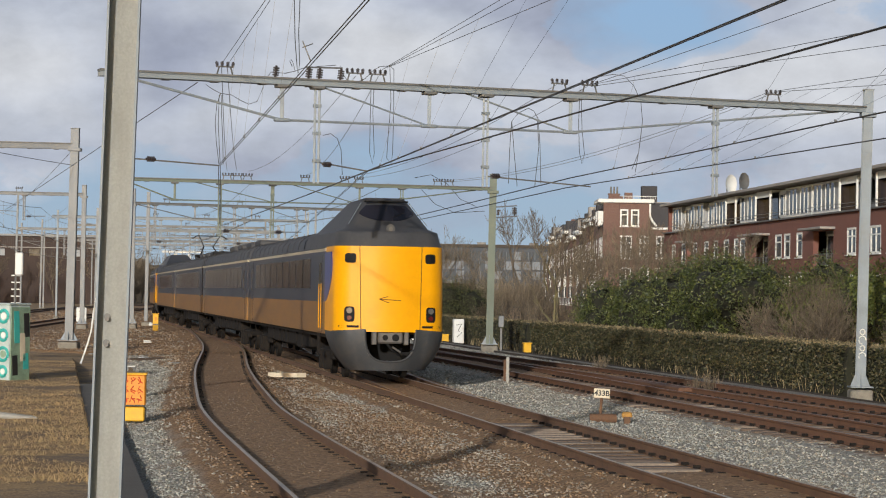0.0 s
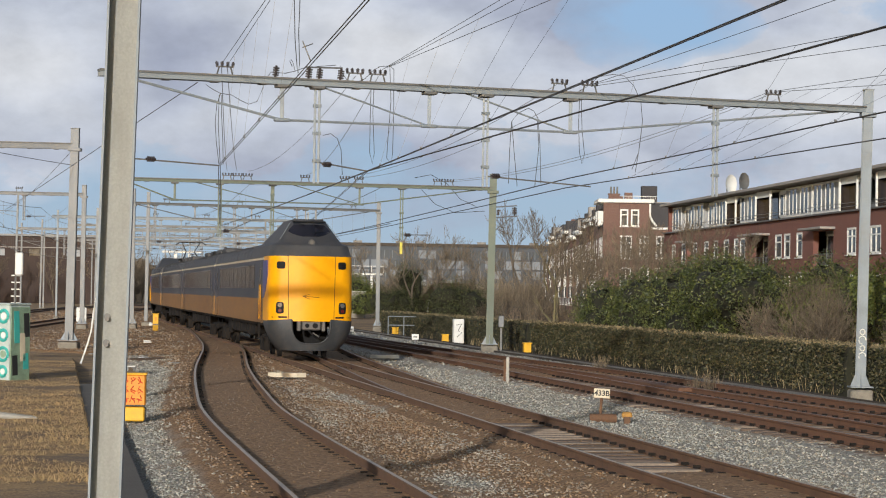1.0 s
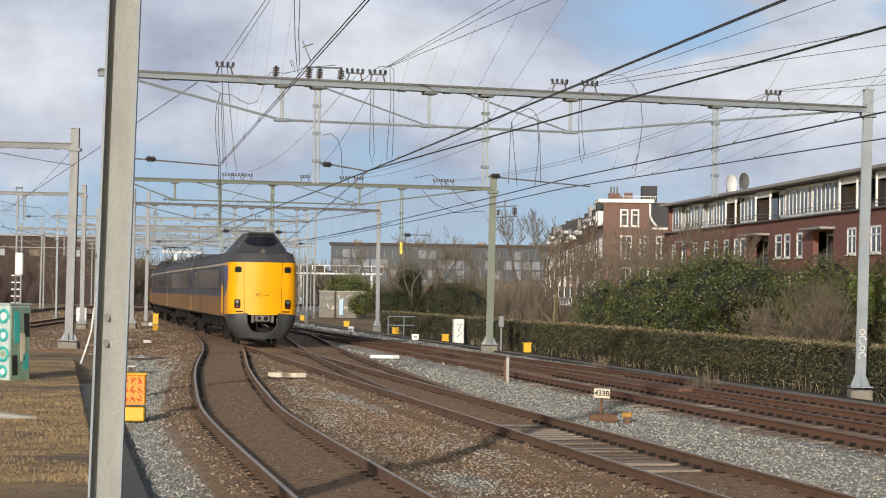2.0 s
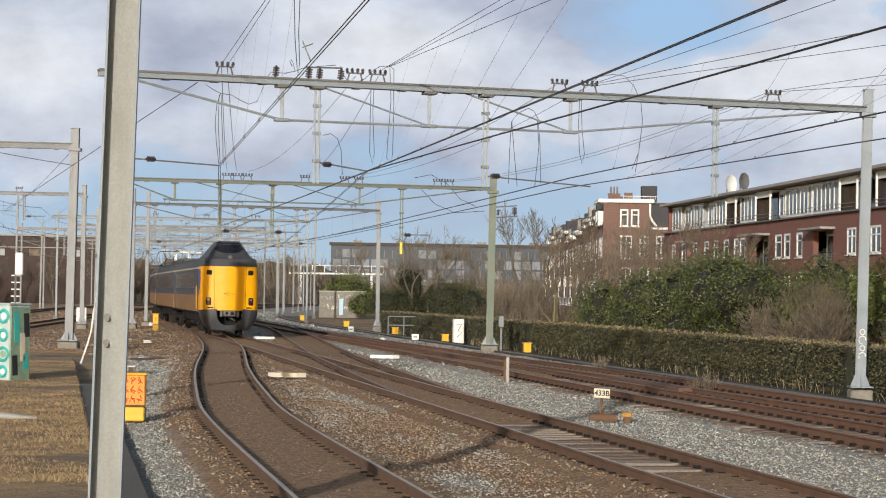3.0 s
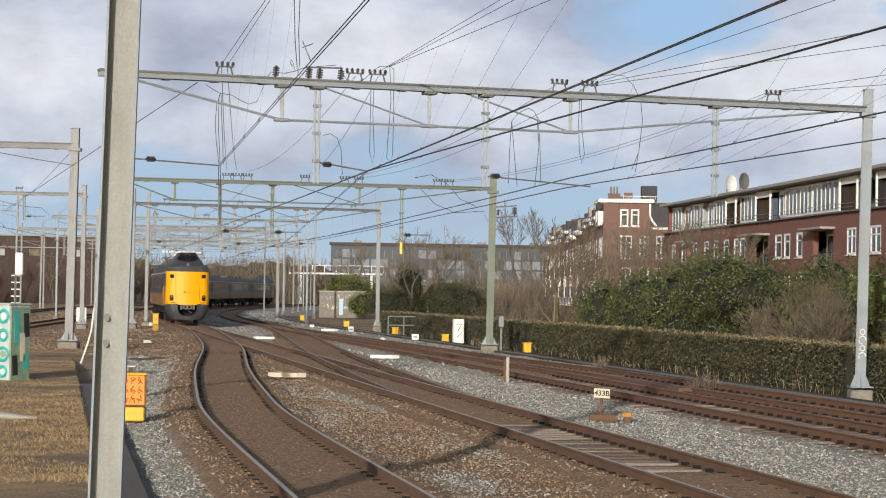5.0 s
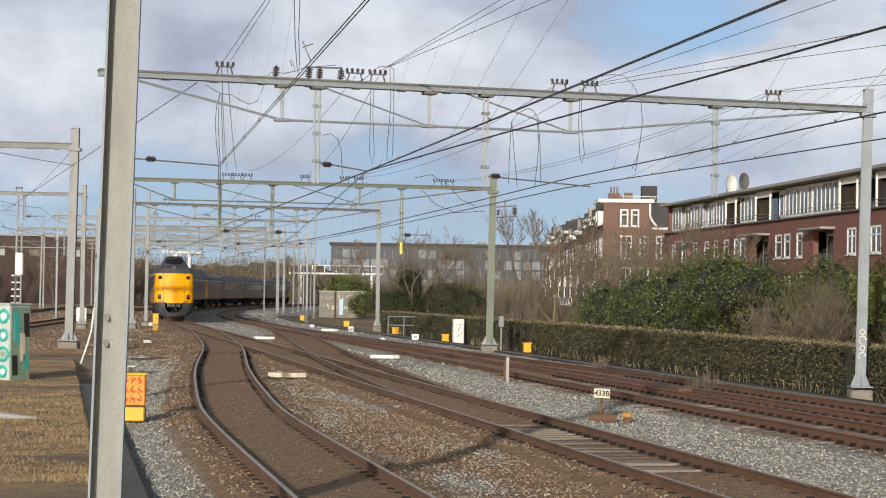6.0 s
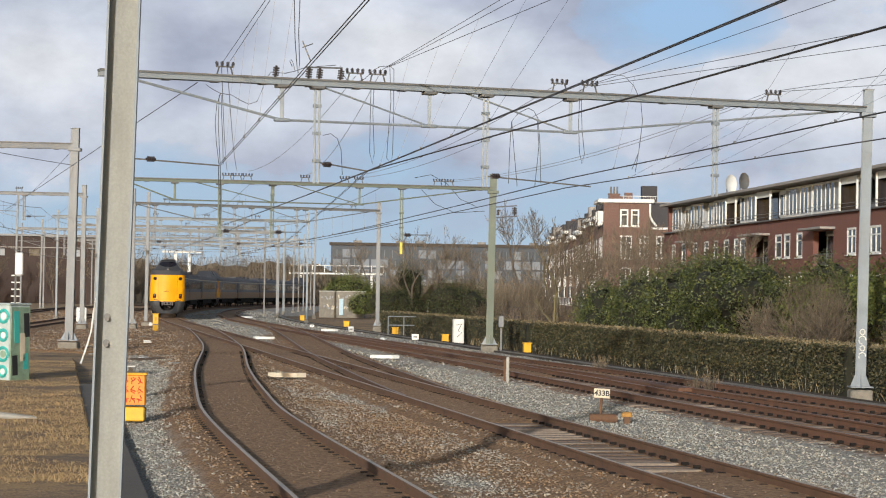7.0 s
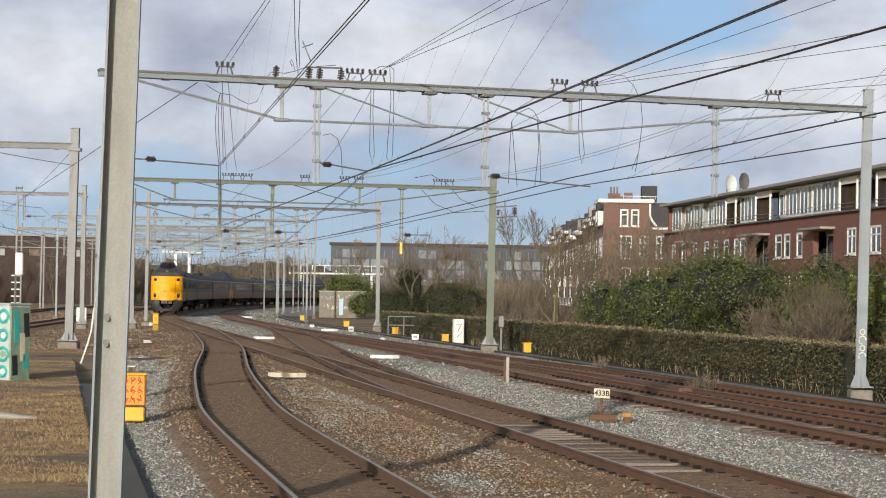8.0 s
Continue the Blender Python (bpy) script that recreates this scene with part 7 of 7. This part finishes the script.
def yellow_box(u, v, w, h, d, label, mat=None):
    p = line(u, v)
    th = thing("trackside_box", label, "junction box", pose(p.x, p.y, -0.2, 0, 0, 9), "trackside boxes")
    part("body", Geo().box((0, 0, h / 2), (w, d, h), cut=0.02), mat or YELLOW_BOX, th)
    part("lid", Geo().box((0, 0, h + 0.02), (w + 0.05, d + 0.05, 0.05), cut=0.015), mat or YELLOW_BOX, th)
    return th


def lettering(text, size, mat, parent, m, name="lettering"):
    cu = bpy.data.curves.new(name, "FONT")
    cu.body, cu.size, cu.align_x, cu.align_y, cu.extrude, cu.offset = text, size, "CENTER", "CENTER", 0.002, 0.004
    tmp = new("text_source", cu)
    bpy.context.view_layer.update()
    me = bpy.data.meshes.new_from_object(tmp)
    bpy.data.objects.remove(tmp)
    me.materials.clear()
    me.materials.append(mat)
    return part(name, me, None, parent, "black painted characters", m=m)


def dry_weeds():
    rng = random.Random(61)
    for x, y, h, n in ((6.95, 58.5, 0.6, 60), (6.7, 59.5, 0.45, 40), (5.4, 77.0, 0.5, 50)):
        g = Geo()
        for _ in range(n):
            a = Vector((rng.gauss(0, 0.12), rng.gauss(0, 0.12), 0))
            b = a + Vector((rng.gauss(0, 0.13), rng.gauss(0, 0.13), h * rng.uniform(0.4, 1.0)))
            g.sweep([a, a.lerp(b, 0.5) + Vector((rng.gauss(0, 0.03), 0, 0)), b], 0.008, 3, 0, False, [0.008, 0.006, 0.004])
        ob = solo("dry_weed", Geo().tube((0, 0, 0), (0, 0, 0.05), 0.03), TWIG, "clump of dry brown weed stalks on the ballast", "weed", pose(x, y, -0.25), group="dry weeds")
        part("stalk_clump", g_mesh(g, "stalk_clump", TWIG), None, ob, kind="stuff")


CAB_PALE = surface("cabinet_pale", (0.46, 0.52, 0.50), 0.6, 0, 0.15, 3, 30, (0.22, 0.26, 0.24), 0.5, 0.1)


def small_things():
    for u, v, ln, mt, lab in ((37.8, -1.88, 1.05, CREAM, "cream clearance marker board lying between two tracks"), (56.4, 3.49, 1.05, WHITE, "white clearance marker board lying between two tracks"),
                              (86.4, 1.81, 1.05, WHITE, "white clearance marker board lying between two tracks"), (111, 7.95, 1.0, WHITE, "white clearance marker board lying beside a track"),
                              (172, 6.9, 1.0, WHITE, "white clearance marker board lying beside a track")):
        slab_marker(u, v, ln, 0.30, mt, lab)
    # point number sign
    p = line(19.3, 2.49)
    th = thing("point_sign", "small cream sign with a black point number on a post", "sign", pose(p.x, p.y, -0.22, 0, 3, 0))
    part("plate", Geo().box((0, 0, 0.50), (0.32, 0.025, 0.19), cut=0.012), CREAM, th)
    part("post", Geo().tube((0, 0.02, 0), (0, 0.02, 0.43), 0.03, n=8), RUST, th)
    lettering("433B", 0.145, BLACK, th, pose(0, -0.014, 0.50, 90, 0, 0))
    p = line(18.3, 2.55)
    th = thing("point_lock", "low rusty cylinder with a yellow cap beside the track", "track device", pose(p.x, p.y, -0.22))
    part("drum", Geo().tube((-0.5, 0.0, 0.06), (0.02, 0.0, 0.06), 0.09, n=14), RUST, th, smooth=True)
    part("cap", Geo().box((0.22, 0, 0.13), (0.20, 0.14, 0.12), cut=0.03), surface("faded_ochre", (0.42, 0.22, 0.05), 0.8, 0, 0.2, 6, 40, (0.14, 0.07, 0.03), 0.6, 0.2), th)
    part("foot", Geo().box((0.22, 0, 0.03), (0.12, 0.2, 0.14)), RUST, th)
    # stake between the tracks
    p = line(37.2, 4.1)
    th = thing("marker_stake", "short weathered concrete stake with a rusty flat bar", "stake", pose(p.x, p.y, -0.25))
    part("stake", Geo().box((0.08, 0, 0.35), (0.09, 0.09, 0.75), cut=0.015), CONCRETE, th)
    part("flat_bar", Geo().box((0.0, 0.03, 0.32), (0.07, 0.04, 0.66)), RUST, th)
    # boxes along the hedge
    for u, v, w, h, lab in ((68.3, 11.2, 0.39, 0.46, "yellow trackside box on the ballast by the hedge"), (87.2, 10.95, 0.39, 0.42, "yellow trackside box on the ballast by the hedge"),
                            (106, 11.2, 0.43, 0.45, "yellow trackside box on the ballast by the hedge"), (132, 11.6, 0.47, 0.45, "yellow trackside box on the ballast by the hedge"),
                            (161, 11.0, 0.43, 0.5, "yellow trackside box on the ballast by the hedge")):
        yellow_box(u, v, w * 0.82, h * 0.8, 0.26, lab)
    b = yellow_box(107.4, -2.6, 0.32, 0.95, 0.28, "tall yellow trackside box with dark stripe beside the track")
    part("stripe", Geo().box((0.0, -0.145, 0.36), (0.31, 0.01, 0.07)), STEEL_DARK, b)
    part("label_bar", Geo().box((0.0, -0.145, 0.68), (0.12, 0.01, 0.22)), ORANGE, b)
    # orange sprayed box on its yellow foot, close by
    p = line(17.3, -6.72)
    th = thing("sprayed_box", "orange relay box with red scrawl on a yellow foot", "relay box", pose(p.x, p.y, -0.2, 0, 0, 4))
    part("body", Geo().box((0, 0, 0.56), (0.44, 0.34, 0.56), cut=0.02), ORANGE, th)
    part("lid", Geo().box((0, 0, 0.855), (0.48, 0.38, 0.035), cut=0.01), YELLOW_BOX, th)
    part("foot", Geo().box((0, -0.02, 0.13), (0.42, 0.34, 0.26), cut=0.02), YELLOW_BOX, th, "yellow foot")
    part("strap", Geo().sweep([(0.2, -0.19, 0.28), (0.235, -0.19, 0.24), (0.235, -0.19, 0.04)], 0.012, 5).box((0.05, -0.185, 0.285), (0.34, 0.02, 0.025)), BLACK, th)
    rng = random.Random(14)
    for r in range(3):
        for i in range(3):
            x, z = -0.13 + i * 0.125 + rng.uniform(-0.01, 0.01), 0.74 - r * 0.17
            pts = [(x + rng.uniform(-0.045, 0.045), -0.175, z + q) for q in (0.065, 0.02, -0.025, -0.065)]
            part("scrawl_stroke", Geo().sweep(pts, 0.010, 4), RED_INK, th)
            pts = [(x - 0.045, -0.175, z + rng.uniform(-0.06, 0.06)), (x + rng.uniform(-0.02, 0.02), -0.175, z + rng.uniform(-0.03, 0.03)), (x + 0.05, -0.175, z + rng.uniform(-0.06, 0.06))]
            part("scrawl_stroke", Geo().sweep(pts, 0.010, 4), RED_INK, th)
    # white cabinets and markers
    for u, v, w, h, lab in ((86.6, 11.5, 0.52, 1.2, "white cabinet with a dark scrawl by the hedge"), (134.4, -6.6, 0.7, 1.1, "white meter cabinet on a mast foot")):
        p = line(u, v)
        th = thing("white_cabinet", lab, "cabinet", pose(p.x, p.y, -0.25, 0, 0, 9))
        part("body", Geo().box((0, 0, h / 2), (w, 0.45, h), cut=0.03), WHITE, th)
        part("door", Geo().box((0, -0.235, h / 2), (w - 0.12, 0.02, h - 0.14), cut=0.008), WHITE, th)
        g = Geo().sweep([(-0.15, -0.25, h * 0.75), (0.12, -0.25, h * 0.8), (-0.05, -0.25, h * 0.5), (0.15, -0.25, h * 0.45), (-0.1, -0.25, h * 0.25)], 0.018, 4)
        part("scrawl", g, BLACK, th)
    for u, v, w, h in ((101, 7.97, 0.5, 0.55), (82.9, 8.76, 0.55, 0.5), (122, 8.1, 0.45, 0.3)):
        p = line(u, v)
        th = thing("marker_plate", "small white marker plate on a short post beside the track", "sign", pose(p.x, p.y, -0.22))
        part("plate", Geo().box((0, 0, h * 0.65), (w * 0.62, 0.04, h * 0.55), cut=0.02), WHITE, th)
        part("post", Geo().box((0, 0.03, h * 0.2), (0.06, 0.05, h * 0.5)), STEEL_DARK, th)
        part("text_bar", Geo().box((0, -0.022, h * 0.65), (w * 0.35, 0.006, h * 0.12)), STEEL_DARK, th)
    for u, v, r in ((88.5, 7.97, 0.16), (128, -2.1, 0.2), (17.8, 0.9 - 1.75, 0.035), (44.0, -6.1, 0.09)):
        p = line(u, v)
        g = Geo()
        g.add(*ball(r))
        solo("white_stone", g, WHITE, "small white painted stone on the ballast", "stone", pose(p.x, p.y, -0.2), group="white stones", smooth=True)
    # grey equipment box on the green post, railing by the hedge end
    th = thing("post_box", "grey electrical box strapped beside the green gantry post", "electrical box", pose(2.55, 97.0, 0.75))
    part("body", Geo().box((0, 0, 0.3), (0.24, 0.24, 0.5), cut=0.03), STEEL, th)
    part("stand", Geo().box((0, 0, -0.5), (0.08, 0.08, 1.0)), STEEL_DARK, th)
    p = line(104, 11.4)
    th = thing("guard_rail", "short grey tubular guard rail by the hedge", "railing", pose(p.x, p.y, -0.25, 0, 0, 5))
    for x in (-0.9, 0.0, 0.9):
        part("upright", Geo().tube((x, 0, 0), (x, 0, 1.1), 0.03), STEEL_PALE, th)
    for z in (0.6, 1.1):
        part("rail", Geo().tube((-0.9, 0, z), (0.9, 0, z), 0.03), STEEL_PALE, th)
    # sprayed cabinet at the edge of the yard
    th = thing("sprayed_cabinet", "tall grey-green cabinet sprayed with teal rings and tags", "cabinet", pose(-11.08, 56.7, -0.25, 0, 0, -30))
    part("body", Geo().box((0, 0, 1.0), (1.3, 0.8, 2.0), cut=0.03), CAB_PALE, th, "pale painted cabinet body")
    part("side_panel", Geo().box((0.665, 0.0, 1.0), (0.03, 0.72, 1.9), cut=0.01), CAB_GREEN, th, "dull green side panel")
    part("roof", Geo().box((0, 0, 2.02), (1.34, 0.84, 0.05), cut=0.02), CAB_PALE, th)
    for z, r in ((1.72, 0.15), (1.25, 0.13), (0.78, 0.16), (0.35, 0.12)):
        pts = [(0.47 + r * math.cos(a * math.pi / 8), -0.412, z + r * math.sin(a * math.pi / 8)) for a in range(17)]
        part("sprayed_ring", Geo().sweep(pts, 0.04, 4), TEAL, th)
        part("sprayed_dot", Geo().disc((0.47, -0.405, z), r * 0.55, 0.012, (0, 1, 0), 14), WHITE if z != 0.78 else CAB_GREEN, th)
    for y, z, h, mt in ((-0.15, 1.45, 0.8, TEAL), (0.08, 0.95, 0.7, CREAM), (-0.2, 0.5, 0.5, BLACK), (0.22, 1.5, 0.6, BLACK), (0.2, 0.6, 0.4, TEAL)):
        part("sprayed_patch", Geo().box((0.684, y, z), (0.008, 0.20, h), Matrix.Rotation(0.06, 4, "X"), cut=0.003), mt, th)
    # concrete debris on the verge, plates and sleepers lying about
    solo("concrete_slab", Geo().box((0, 0, 0.03), (0.75, 0.5, 0.10), Matrix.Rotation(0.12, 4, "Y"), cut=0.03), CONCRETE, "broken grey concrete slab lying in dead grass", "slab", pose(-7.45, 39.6, -0.1, 0, 0, 20))
    for x, y, a, ln in ((-10.2, 78, 60, 2.0), (-14.6, 101, 30, 1.4)):
        solo("old_sleeper", Geo().box((0, 0, 0), (ln, 0.22, 0.16), cut=0.02), SLEEPER, "discarded dark timber sleeper on bare soil", "sleeper", pose(x, y, -0.25, 0, 0, a), group="old sleepers")
    rng = random.Random(19)
    for i in range(12):
        u, v = rng.uniform(45, 95), rng.uniform(-7.5, -3.2)
        p = line(u, v)
        solo("debris_plate", Geo().box((0, 0, 0), (rng.uniform(0.2, 0.5), rng.uniform(0.15, 0.3), 0.05), cut=0.015), (CONCRETE, WHITE)[i % 3 == 0],
             "small pale scrap plate lying on the ballast", "debris", pose(p.x, p.y, -0.2, rng.uniform(-6, 6), 0, rng.uniform(0, 180)), group="scrap plates")
    # junction plates over the rusty turnout
    p = line(33.0, 7.1)
    solo("turnout_cover", Geo().box((0, 0, 0), (0.5, 7.5, 0.10), cut=0.02), RUST_RED, "long rust-red steel cover plate beside the rail", "cover plate", pose(p.x, p.y, -0.06, 0, 0, 9.6))
    # signal lamp at the yard
    th = thing("signal_post", "small white signal head on a slim ladder post", "signal", pose(-18.6, 98.5, 0))
    part("post", Geo().tube((0, 0, -0.2), (0, 0, 3.4), 0.05), STEEL_DARK, th)
    part("head", Geo().box((0.15, 0, 3.2), (0.34, 0.25, 1.0), cut=0.05), WHITE, th)
    for i in range(9):
        part("rung", Geo().box((0, 0.0, 0.3 + i * 0.3), (0.36, 0.05, 0.05)), WHITE, th)


def ball(r, n=8):
    vs = [(0, 0, r)] + [(r * math.sin(math.pi * a / 5) * math.cos(2 * math.pi * b / n), r * math.sin(math.pi * a / 5) * math.sin(2 * math.pi * b / n), r * math.cos(math.pi * a / 5)) for a in range(1, 5) for b in range(n)] + [(0, 0, -r)]
    fs = [(0, 1 + b, 1 + (b + 1) % n) for b in range(n)]
    fs += [(1 + a * n + b, 1 + (a + 1) * n + b, 1 + (a + 1) * n + (b + 1) % n, 1 + a * n + (b + 1) % n) for a in range(3) for b in range(n)]
    fs += [(len(vs) - 1, 1 + 3 * n + (b + 1) % n, 1 + 3 * n + b) for b in range(n)]
    return vs, fs

ground()
ballast()
verge()
cable_trough()
overhead()
near_post()
apartment_building()
brick_house()
street_row()
grey_block()
brown_warehouse()
low_buildings()
hedges()
evergreens()
wooded_bank()
bare_trees()
small_things()
dry_weeds()
grass()
ballast_stones()
tracks()
motions()
